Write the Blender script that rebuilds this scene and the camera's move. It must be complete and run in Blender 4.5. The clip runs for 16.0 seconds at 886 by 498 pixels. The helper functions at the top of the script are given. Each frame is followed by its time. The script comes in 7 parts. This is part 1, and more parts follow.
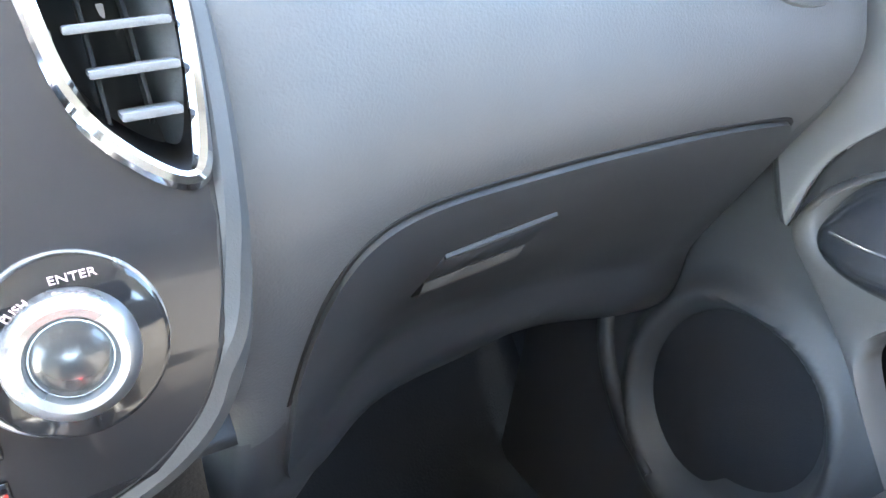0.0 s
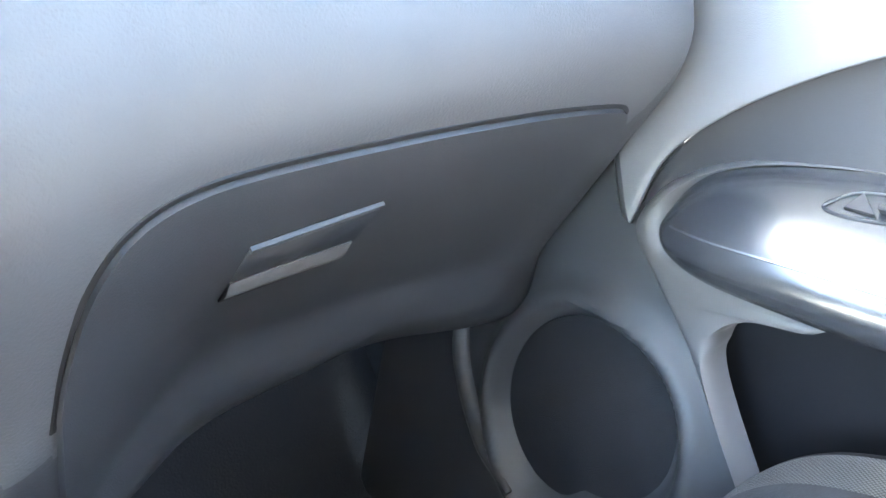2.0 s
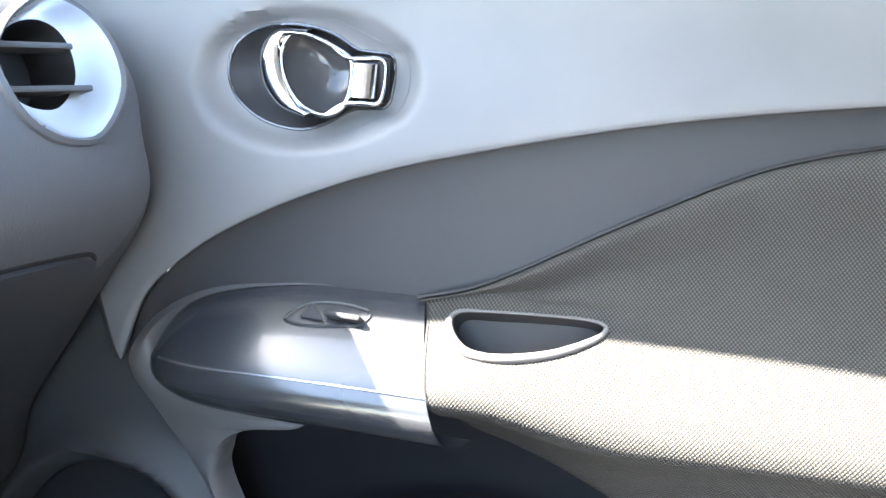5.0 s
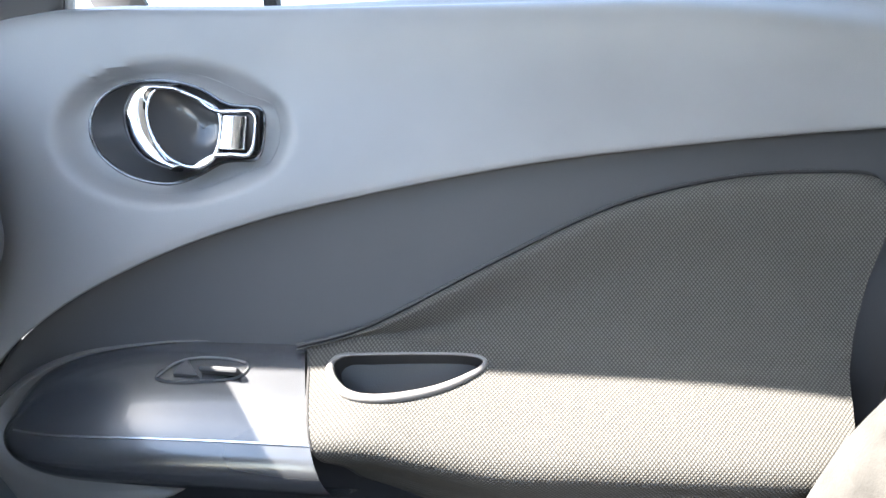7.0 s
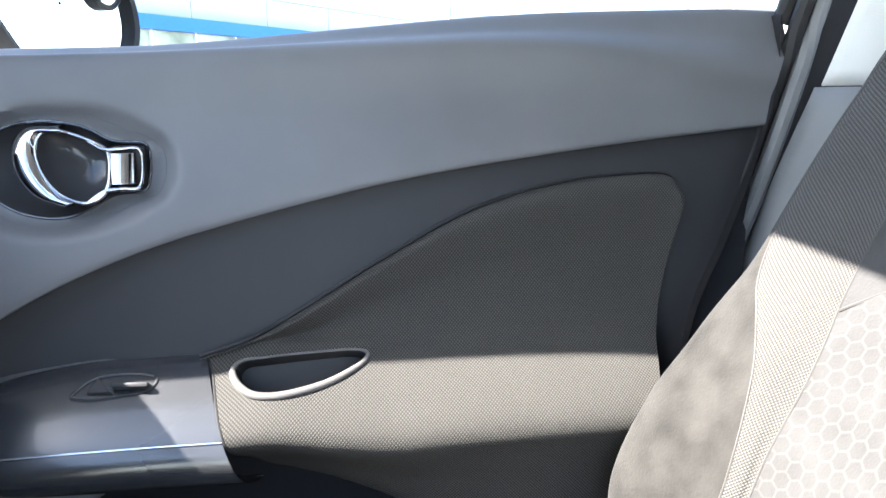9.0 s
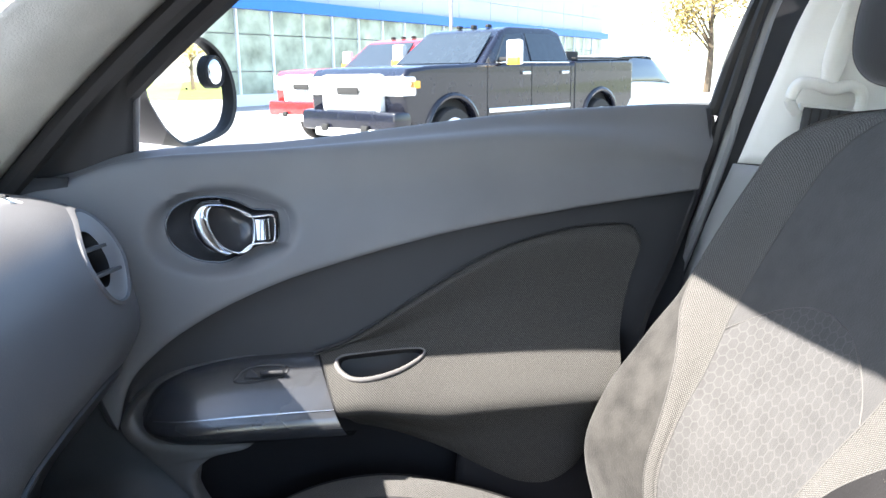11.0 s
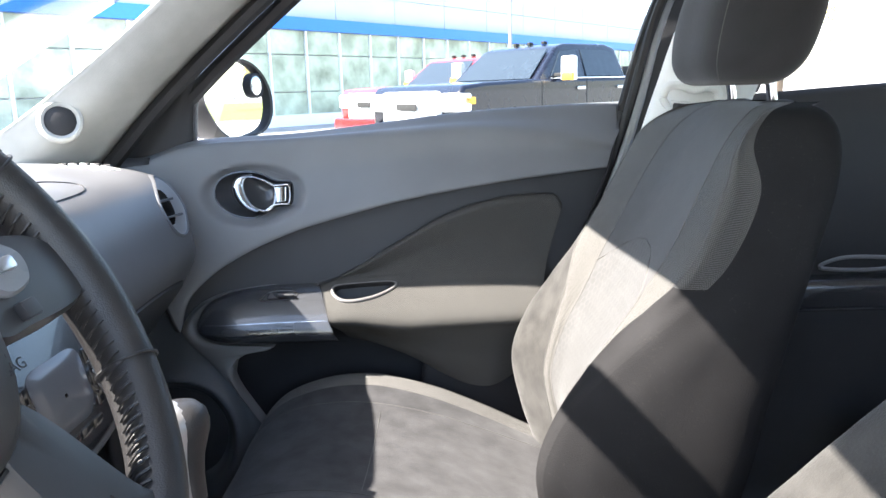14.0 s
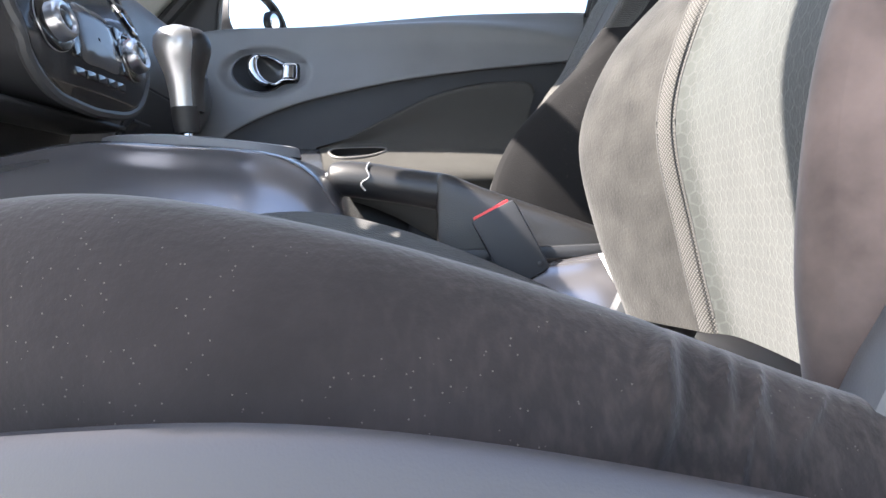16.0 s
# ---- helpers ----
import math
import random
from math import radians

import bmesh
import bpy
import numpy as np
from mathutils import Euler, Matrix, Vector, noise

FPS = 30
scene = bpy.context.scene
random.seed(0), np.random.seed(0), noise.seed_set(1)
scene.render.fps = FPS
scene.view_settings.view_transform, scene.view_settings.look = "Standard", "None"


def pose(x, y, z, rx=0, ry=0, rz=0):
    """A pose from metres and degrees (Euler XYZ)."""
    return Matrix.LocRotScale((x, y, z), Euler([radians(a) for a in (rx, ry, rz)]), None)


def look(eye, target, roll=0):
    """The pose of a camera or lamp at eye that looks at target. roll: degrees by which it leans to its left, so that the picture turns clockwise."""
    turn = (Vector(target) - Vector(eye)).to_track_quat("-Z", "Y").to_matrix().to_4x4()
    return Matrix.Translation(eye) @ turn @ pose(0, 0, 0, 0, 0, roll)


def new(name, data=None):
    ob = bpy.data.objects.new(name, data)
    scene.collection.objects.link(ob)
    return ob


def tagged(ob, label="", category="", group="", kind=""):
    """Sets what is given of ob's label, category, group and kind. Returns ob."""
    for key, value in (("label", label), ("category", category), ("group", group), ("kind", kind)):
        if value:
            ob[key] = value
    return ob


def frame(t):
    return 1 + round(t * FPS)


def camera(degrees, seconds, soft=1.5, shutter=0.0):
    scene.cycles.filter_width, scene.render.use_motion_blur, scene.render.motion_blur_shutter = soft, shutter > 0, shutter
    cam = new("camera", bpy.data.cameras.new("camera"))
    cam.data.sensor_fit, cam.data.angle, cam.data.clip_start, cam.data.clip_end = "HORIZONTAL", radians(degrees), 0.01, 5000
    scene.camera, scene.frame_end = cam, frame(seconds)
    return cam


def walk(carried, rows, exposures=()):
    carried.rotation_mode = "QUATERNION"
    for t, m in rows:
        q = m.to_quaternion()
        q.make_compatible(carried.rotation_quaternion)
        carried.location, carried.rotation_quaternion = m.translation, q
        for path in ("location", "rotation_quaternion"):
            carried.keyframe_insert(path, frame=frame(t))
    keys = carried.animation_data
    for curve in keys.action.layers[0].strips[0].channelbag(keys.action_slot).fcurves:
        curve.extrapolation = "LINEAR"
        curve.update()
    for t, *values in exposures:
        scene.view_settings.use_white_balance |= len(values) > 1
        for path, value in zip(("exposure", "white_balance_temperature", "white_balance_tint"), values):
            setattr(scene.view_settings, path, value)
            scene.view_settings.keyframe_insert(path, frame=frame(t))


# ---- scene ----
# The front cabin of a small car: x runs to the car's rear, y to the passenger side, z up.
cam = camera(61.1, 16.0)
PATH = [
    (0, (0.211, 0.145, 1.037), (-1.394, 0.95, 0.158), -3.2),
    (0.5, (0.21, 0.169, 1.025), (-1.404, 1.001, 0.185), -3.7),
    (1, (0.211, 0.192, 1.009), (-1.418, 1.009, 0.183), -3.8),
    (1.5, (0.207, 0.201, 0.993), (-1.395, 1.072, 0.171), -2.8),
    (2, (0.199, 0.183, 0.998), (-1.26, 1.29, 0.195), -0.5),
    (2.5, (0.209, 0.164, 1.016), (-1.069, 1.508, 0.268), 0.7),
    (3, (0.242, 0.157, 1.024), (-0.746, 1.727, 0.276), 2.0),
    (3.5, (0.249, 0.154, 1.043), (-0.4, 1.91, 0.339), 3.0),
    (4, (0.258, 0.157, 1.056), (-0.302, 1.953, 0.377), 2.6),
    (6.5, (0.226, 0.187, 0.975), (-0.17, 2.133, 0.739), 2.3),
    (7, (0.251, 0.157, 1.001), (0.008, 2.123, 0.721), 1.5),
    (7.5, (0.268, 0.163, 1.031), (0.054, 2.12, 0.683), -0.5),
    (8, (0.268, 0.16, 1.039), (0.159, 2.122, 0.664), -2.2),
    (8.5, (0.26, 0.119, 1.062), (0.334, 2.081, 0.681), -2.6),
    (9, (0.244, 0.075, 1.051), (0.373, 2.034, 0.669), -0.7),
    (11.5, (0.185, -0.241, 1.194), (0.312, 1.696, 0.713), -0.7),
    (12, (0.229, -0.275, 1.19), (0.304, 1.662, 0.698), -0.7),
    (12.5, (0.273, -0.346, 1.197), (0.332, 1.595, 0.717), -2.1),
    (13, (0.254, -0.439, 1.197), (0.352, 1.5, 0.716), -2.0),
    (13.5, (0.281, -0.476, 1.172), (0.297, 1.468, 0.7), -2.1),
    (14, (0.328, -0.545, 1.163), (0.281, 1.412, 0.75), -1.6),
    (14.5, (0.352, -0.608, 1.097), (0.308, 1.376, 0.847), -2.6),
    (15, (0.387, -0.666, 0.952), (0.309, 1.329, 0.836), -2.4),
    (15.5, (0.399, -0.717, 0.818), (0.298, 1.28, 0.768), -1.0),
    (16, (0.393, -0.741, 0.719), (0.294, 1.255, 0.645), -0.7),
]
walk(cam, [(t, look(eye, target, roll)) for t, eye, target, roll in PATH],
     exposures=[(0, 5.73, 6950, 8), (1.0, 5.93, 6850, 8), (2.0, 6.23, 6750, 8), (2.5, 5.48, 6750, 9), (3.0, 5.48, 6750, 9), (3.5, 4.98, 6700, 10), (4.0, 4.85, 6750, 10), (6.5, 4.40, 6700, 11), (7.5, 4.05, 6650, 11), (9, 3.35, 6500, 12), (11.5, 3.00, 6600, 12), (12.5, 3.15, 6650, 12), (14.5, 3.18, 6650, 12), (15, 2.65, 6500, 12), (15.5, 2.75, 6600, 12), (16, 2.90, 6700, 13)])

# ---- world and sun ----
SUN_WAY = Vector((2.5, 0.85, -3.0)).normalized()
world = bpy.data.worlds.new("sky")
scene.world = world
world.use_nodes = True
wn = world.node_tree
sky = wn.nodes.new("ShaderNodeTexSky")
sky.sky_type = "NISHITA"
sky.sun_disc = False
sky.sun_elevation = math.asin(-SUN_WAY.z)
sky.sun_rotation = math.atan2(-SUN_WAY.x, -SUN_WAY.y)
sky.dust_density = 1.5
wn.nodes["Background"].inputs["Strength"].default_value = 0.145
wn.links.new(sky.outputs[0], wn.nodes["Background"].inputs["Color"])
sun = new("sun", bpy.data.lights.new("sun", "SUN"))
sun.data.energy = 4.5
sun.data.angle = radians(0.6)
sun.data.color = (1.0, 0.95, 0.88)
sun.matrix_world = look((0, 0, 0), SUN_WAY)

# ---- materials ----


def material(name, color, rough=0.5, metal=0.0, grain=0.0, grain_scale=400.0, vary=0.12, vary_scale=9.0,
             spec=0.5, pattern="noise", sheen=0.0, coat=0.0, axes=((1, 0, 0), (0, 0, 1)), pitch=0.0026, specks=0.0, laid=False):
    """A surface with blotches at one scale and a fine relief at another."""
    m = bpy.data.materials.new(name)
    m.use_nodes = True
    nt = m.node_tree
    b = nt.nodes["Principled BSDF"]
    b.inputs["Roughness"].default_value = rough
    b.inputs["Metallic"].default_value = metal
    b.inputs["Specular IOR Level"].default_value = spec
    b.inputs["Sheen Weight"].default_value = sheen
    b.inputs["Coat Weight"].default_value = coat
    tc = nt.nodes.new("ShaderNodeTexCoord")
    n1 = nt.nodes.new("ShaderNodeTexNoise")
    n1.inputs["Scale"].default_value = vary_scale
    n1.inputs["Detail"].default_value = 6
    nt.links.new(tc.outputs["Object"], n1.inputs["Vector"])
    ramp = nt.nodes.new("ShaderNodeMapRange")
    ramp.inputs["From Min"].default_value, ramp.inputs["From Max"].default_value = 0.3, 0.7
    ramp.inputs["To Min"].default_value, ramp.inputs["To Max"].default_value = 1 - vary, 1 + vary
    nt.links.new(n1.outputs["Fac"], ramp.inputs["Value"])
    mul = nt.nodes.new("ShaderNodeVectorMath")
    mul.operation = "SCALE"
    mul.inputs[0].default_value = color[:3]
    nt.links.new(ramp.outputs[0], mul.inputs["Scale"])
    nt.links.new(mul.outputs[0], b.inputs["Base Color"])
    r2 = nt.nodes.new("ShaderNodeMapRange")
    r2.inputs["To Min"].default_value, r2.inputs["To Max"].default_value = max(0.02, rough - min(0.08, vary * 0.6)), min(1, rough + min(0.08, vary * 0.6))
    nt.links.new(n1.outputs["Fac"], r2.inputs["Value"])
    nt.links.new(r2.outputs[0], b.inputs["Roughness"])
    if grain:
        if pattern == "noise":
            n2 = nt.nodes.new("ShaderNodeTexNoise")
            n2.inputs["Scale"].default_value = grain_scale
            n2.inputs["Detail"].default_value = 3
            out = n2.outputs["Fac"]
        elif pattern == "cells":
            n2 = nt.nodes.new("ShaderNodeTexVoronoi")
            n2.inputs["Scale"].default_value = grain_scale
            out = n2.outputs["Distance"]
        if pattern == "weave":
            # rows of staggered loops on the cloth
            du, dv = nt.nodes.new("ShaderNodeVectorMath"), nt.nodes.new("ShaderNodeVectorMath")
            for d, ax in ((du, axes[0]), (dv, axes[1])):
                d.operation = "DOT_PRODUCT"
                d.inputs[1].default_value = tuple(math.pi / pitch * c for c in ax)
                nt.links.new(tc.outputs["UV" if laid else "Object"], d.inputs[0])
            u, v = du.outputs["Value"], dv.outputs["Value"]
            a = math_node(nt, "SINE", math_node(nt, "ADD", u, v))
            b2 = math_node(nt, "SINE", math_node(nt, "SUBTRACT", u, v))
            out = math_node(nt, "ABSOLUTE", math_node(nt, "MULTIPLY", a, b2))
        else:
            nt.links.new(tc.outputs["Object"], n2.inputs["Vector"])
        bump = nt.nodes.new("ShaderNodeBump")
        bump.inputs["Strength"].default_value = grain
        bump.inputs["Distance"].default_value = 0.0008
        nt.links.new(out, bump.inputs["Height"])
        nt.links.new(bump.outputs[0], b.inputs["Normal"])
        if pattern == "weave":
            r3 = nt.nodes.new("ShaderNodeMapRange")
            r3.inputs["From Max"].default_value = 0.9
            r3.inputs["To Min"].default_value, r3.inputs["To Max"].default_value = 0.45, 1.9
            nt.links.new(out, r3.inputs["Value"])
            mm = nt.nodes.new("ShaderNodeMath")
            mm.operation = "MULTIPLY"
            nt.links.new(ramp.outputs[0], mm.inputs[0])
            nt.links.new(r3.outputs[0], mm.inputs[1])
            nt.links.new(mm.outputs[0], mul.inputs["Scale"])
    if specks:
        # pale lint caught in the pile
        vo = nt.nodes.new("ShaderNodeTexVoronoi")
        vo.inputs["Scale"].default_value = 330
        nt.links.new(tc.outputs["Object"], vo.inputs["Vector"])
        near = math_node(nt, "LESS_THAN", vo.outputs["Distance"], 0.10)
        some = math_node(nt, "GREATER_THAN", n1.outputs["Fac"], 0.52)
        fleck = nt.nodes.new("ShaderNodeMix")
        fleck.data_type = "RGBA"
        nt.links.new(math_node(nt, "MULTIPLY", math_node(nt, "MULTIPLY", near, some), specks), fleck.inputs["Factor"])
        nt.links.new(mul.outputs[0], fleck.inputs["A"])
        fleck.inputs["B"].default_value = (0.24, 0.22, 0.18, 1)
        nt.links.new(fleck.outputs["Result"], b.inputs["Base Color"])
    return m


def math_node(nt, op, a, b=None):
    n = nt.nodes.new("ShaderNodeMath")
    n.operation = op
    for i, v in enumerate((a, b)):
        if v is None:
            continue
        if isinstance(v, (int, float)):
            n.inputs[i].default_value = v
        else:
            nt.links.new(v, n.inputs[i])
    return n.outputs[0]


def honeycomb_cloth(name, color, line, cell=0.0098, arc=None):
    """Suede-like cloth with embossed hexagons; with arc, only below a rounded seam on the seat back."""
    m = material(name, color, 0.85, grain=0.45, grain_scale=480, vary=0.13, vary_scale=46, sheen=0.15, spec=0.2)
    nt = m.node_tree
    tc = [n for n in nt.nodes if n.type == "TEX_COORD"][0]
    sep = nt.nodes.new("ShaderNodeSeparateXYZ")
    nt.links.new(tc.outputs["Object"], sep.inputs[0])
    u = math_node(nt, "DIVIDE", sep.outputs["Y"], cell)
    w = math_node(nt, "DIVIDE", sep.outputs["Z"] if arc else sep.outputs["X"], cell * (0.88 if arc else 1.0))

    def dist(du, dw):
        a = math_node(nt, "ABSOLUTE", math_node(nt, "SUBTRACT", math_node(nt, "FLOORED_MODULO", math_node(nt, "ADD", u, du), 1.0), 0.5))
        c = math_node(nt, "ABSOLUTE", math_node(nt, "SUBTRACT", math_node(nt, "FLOORED_MODULO", math_node(nt, "ADD", w, dw), 1.732), 0.866))
        return math_node(nt, "MAXIMUM", a, math_node(nt, "ADD", math_node(nt, "MULTIPLY", a, 0.5), math_node(nt, "MULTIPLY", c, 0.866)))
    hexd = math_node(nt, "MINIMUM", dist(0.0, 0.0), dist(0.5, 0.866))
    edge = nt.nodes.new("ShaderNodeMapRange")
    edge.inputs["From Min"].default_value, edge.inputs["From Max"].default_value = 0.40, 0.47
    nt.links.new(hexd, edge.inputs["Value"])
    fac = edge.outputs[0]
    if arc:
        yc, zc, width, drop = arc
        dy = math_node(nt, "DIVIDE", math_node(nt, "SUBTRACT", sep.outputs["Y"], yc), width)
        line_z = math_node(nt, "SUBTRACT", zc, math_node(nt, "MULTIPLY", math_node(nt, "MULTIPLY", dy, dy), drop))
        fac = math_node(nt, "MULTIPLY", fac, math_node(nt, "LESS_THAN", sep.outputs["Z"], line_z))
    fac = math_node(nt, "MULTIPLY", fac, 0.38)
    b = nt.nodes["Principled BSDF"]
    old = b.inputs["Base Color"].links[0].from_socket
    mix = nt.nodes.new("ShaderNodeMix")
    mix.data_type = "RGBA"
    nt.links.new(fac, mix.inputs["Factor"])
    nt.links.new(old, mix.inputs["A"])
    mix.inputs["B"].default_value = (*line, 1)
    nt.links.new(mix.outputs["Result"], b.inputs["Base Color"])
    bump = nt.nodes.new("ShaderNodeBump")
    bump.inputs["Strength"].default_value = 0.3
    bump.inputs["Distance"].default_value = 0.0008
    nt.links.new(fac, bump.inputs["Height"])
    nt.links.new(b.inputs["Normal"].links[0].from_socket, bump.inputs["Normal"])
    nt.links.new(bump.outputs[0], b.inputs["Normal"])
    return m


def pane_material(name, tint=(1, 1, 1), ior=1.2):
    m = bpy.data.materials.new(name)
    m.use_nodes = True
    nt = m.node_tree
    nt.nodes.remove(nt.nodes["Principled BSDF"])
    tr, gl, mix, fr = (nt.nodes.new("ShaderNode" + k) for k in ("BsdfTransparent", "BsdfGlossy", "MixShader", "Fresnel"))
    tr.inputs["Color"].default_value = (*tint, 1)
    gl.inputs["Roughness"].default_value = 0.02
    fr.inputs["IOR"].default_value = ior
    nt.links.new(fr.outputs[0], mix.inputs[0])
    nt.links.new(tr.outputs[0], mix.inputs[1])
    nt.links.new(gl.outputs[0], mix.inputs[2])
    nt.links.new(mix.outputs[0], nt.nodes["Material Output"].inputs["Surface"])
    return m


M_DASH = material("grained_dash_vinyl", (0.096, 0.098, 0.104), 0.45, grain=0.35, grain_scale=700, vary=0.10)
M_DOOR = material("door_plastic", (0.138, 0.141, 0.146), 0.44, grain=0.2, grain_scale=1200, vary=0.08)
M_RIM = material("grey_rim_moulding", (0.112, 0.108, 0.106), 0.42, grain=0.12, grain_scale=1300, vary=0.05)
M_SPEAKER = material("speaker_cloth", (0.030, 0.031, 0.034), 0.8, grain=0.8, grain_scale=1500, vary=0.08, pattern="cells", spec=0.2)
M_CUP = material("glossy_cup_plastic", (0.05, 0.051, 0.054), 0.16, vary=0.05)
M_DARK = material("dark_plastic", (0.030, 0.031, 0.034), 0.5, grain=0.15, grain_scale=900, vary=0.10, spec=0.3)
M_GLOVE = material("glovebox_plastic", (0.048, 0.050, 0.055), 0.45, grain=0.25, grain_scale=1100, vary=0.14)
M_NOSE = material("satin_armrest_plastic", (0.032, 0.034, 0.038), 0.24, grain=0.05, grain_scale=900, vary=0.04, vary_scale=6, spec=1.0, coat=0.35)
M_DISH = material("satin_handle_recess", (0.0428, 0.0441, 0.0468), 0.34, vary=0.05)
M_DOORLOW = material("dark_grey_door_moulding", (0.060, 0.062, 0.065), 0.45, grain=0.15, grain_scale=1100, vary=0.06)
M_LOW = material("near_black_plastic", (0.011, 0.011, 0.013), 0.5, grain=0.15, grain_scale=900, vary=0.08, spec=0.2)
M_RUBBER = material("black_rubber", (0.012, 0.012, 0.013), 0.6)
M_CHROME = material("chrome", (0.50, 0.51, 0.53), 0.09, metal=1.0, vary=0.03)
M_POLISHED = material("polished_handle_metal", (0.80, 0.81, 0.83), 0.24, metal=1.0, vary=0.03)
M_SATIN = material("satin_silver", (0.55, 0.56, 0.58), 0.28, metal=0.9, vary=0.05)
M_KNOB = material("brushed_silver_paint", (0.42, 0.42, 0.42), 0.33, metal=0.75, vary=0.06, grain=0.1, grain_scale=1500)
M_GLOSS = material("gloss_black_panel", (0.018, 0.018, 0.020), 0.09, coat=0.6, vary=0.2)
M_GUN = material("gunmetal_gloss_paint", (0.155, 0.150, 0.160), 0.24, metal=0.65, coat=0.4, vary=0.05)
M_FASCIA = material("dark_metallic_fascia", (0.024, 0.024, 0.027), 0.20, metal=0.1, coat=0.4, vary=0.12)
M_MESH = material("woven_mesh_cloth", (0.060, 0.058, 0.054), 0.8, grain=0.7, vary=0.10, pattern="weave", axes=((1, 0, 0), (0, 1, 0)), pitch=0.0028, sheen=0.1, spec=0.2, laid=True)
M_INSERT = material("woven_door_cloth", (0.045, 0.0437, 0.0405), 0.75, grain=0.5, vary=0.06, pattern="weave", axes=((1, 0, 0), (0, 0.8, 0)), pitch=0.0027, spec=0.2, laid=True)
M_SUEDE = material("grey_suede_cloth", (0.031, 0.030, 0.028), 0.9, grain=0.6, grain_scale=420, vary=0.38, vary_scale=34, sheen=0.12, spec=0.15)
M_SIDE = material("black_seat_cloth", (0.017, 0.0167, 0.0172), 0.9, grain=0.5, grain_scale=600, vary=0.15, vary_scale=14, spec=0.06, specks=0.30)
M_HEX_BACK = honeycomb_cloth("passenger_seat_cloth", (0.050, 0.0495, 0.049), (0.088, 0.087, 0.084), cell=0.0118, arc=(0.41, 0.968, 0.115, 0.055))
M_HEX_DRIVER = honeycomb_cloth("honeycomb_seat_cloth", (0.046, 0.050, 0.047), (0.078, 0.082, 0.079), cell=0.0108, arc=(-0.28, 1.006, 0.115, 0.055))
M_BROWN = material("worn_brown_velour", (0.085, 0.064, 0.055), 0.85, grain=0.8, grain_scale=70, vary=0.5, vary_scale=30, sheen=0.2, spec=0.2)
M_VELOUR = material("black_brown_velour", (0.019, 0.0155, 0.0145), 0.8, grain=0.5, grain_scale=300, vary=0.40, vary_scale=18, sheen=0.20, spec=0.12, specks=0.3)
velour = M_VELOUR.node_tree
nap = velour.nodes.new("ShaderNodeTexNoise")
nap.inputs["Scale"].default_value = 240
nap.inputs["Detail"].default_value = 5
stretch = velour.nodes.new("ShaderNodeMapping")
stretch.inputs["Rotation"].default_value = (0, radians(-35), 0)
stretch.inputs["Scale"].default_value = (1.0, 1.0, 0.3)
where = [n for n in velour.nodes if n.type == "TEX_COORD"][0]
velour.links.new(where.outputs["Object"], stretch.inputs["Vector"])
velour.links.new(stretch.outputs[0], nap.inputs["Vector"])
apart = velour.nodes.new("ShaderNodeSeparateXYZ")
velour.links.new(where.outputs["Object"], apart.inputs[0])
# door light painted into the colour: worn nap streaks turn paler towards the backrest
lit_rear = velour.nodes.new("ShaderNodeMapRange")
lit_rear.inputs["From Min"].default_value, lit_rear.inputs["From Max"].default_value = 0.33, 0.50
velour.links.new(apart.outputs["X"], lit_rear.inputs["Value"])
worn = velour.nodes.new("ShaderNodeMapRange")
worn.inputs["From Min"].default_value, worn.inputs["From Max"].default_value = 0.44, 0.78
velour.links.new(nap.outputs["Fac"], worn.inputs["Value"])
worn_lit = velour.nodes.new("ShaderNodeMix")
worn_lit.data_type = "RGBA"
velour.links.new(math_node(velour, "MULTIPLY", lit_rear.outputs[0], worn.outputs[0]), worn_lit.inputs["Factor"])
cloth = velour.nodes["Principled BSDF"].inputs["Base Color"]
velour.links.new(cloth.links[0].from_socket, worn_lit.inputs["A"])
worn_lit.inputs["B"].default_value = (0.046, 0.037, 0.032, 1)
velour.links.new(worn_lit.outputs["Result"], cloth)
M_HEX_SEAT = material("plain_seat_cloth", (0.031, 0.031, 0.0325), 0.9, grain=0.5, grain_scale=450, vary=0.34, vary_scale=30, sheen=0.1, spec=0.12)
M_DARK_SEAT = material("dark_cushion_cloth", (0.036, 0.037, 0.043), 0.9, grain=0.4, grain_scale=600, vary=0.13, vary_scale=26, spec=0.12)
M_PIPING = material("seam_thread", (0.065, 0.063, 0.060), 0.8)
M_TRIMLIGHT = material("light_grey_pillar_trim", (0.78, 0.78, 0.745), 0.7, grain=0.3, grain_scale=600, vary=0.07)
M_PILLAR = material("grey_windscreen_pillar_trim", (0.45, 0.46, 0.435), 0.7, grain=0.5, grain_scale=500, vary=0.10, vary_scale=20)
M_TRIMGREY = material("light_blue_grey_trim", (0.22, 0.225, 0.232), 0.5, grain=0.2, grain_scale=800, vary=0.06)
M_TRIMMID = material("mid_grey_trim", (0.16, 0.165, 0.175), 0.55, grain=0.2, grain_scale=800)
M_BELT = material("seat_belt_webbing", (0.045, 0.046, 0.052), 0.7, grain=0.5, grain_scale=900)
M_LEATHER = material("black_leather", (0.016, 0.0155, 0.016), 0.42, grain=0.22, grain_scale=900, vary=0.12, pattern="cells")
M_RED = material("red_release_button", (0.55, 0.02, 0.02), 0.35)
M_CARPET = material("black_carpet", (0.018, 0.019, 0.021), 0.95, grain=1.0, grain_scale=350)
M_HEADLINER = material("grey_headliner", (0.45, 0.45, 0.43), 0.95, grain=0.3, grain_scale=500)
M_PINK = material("faded_print", (0.75, 0.55, 0.55), 0.5)
M_SCREEN = material("grey_display", (0.10, 0.103, 0.112), 0.12, vary=0.05)
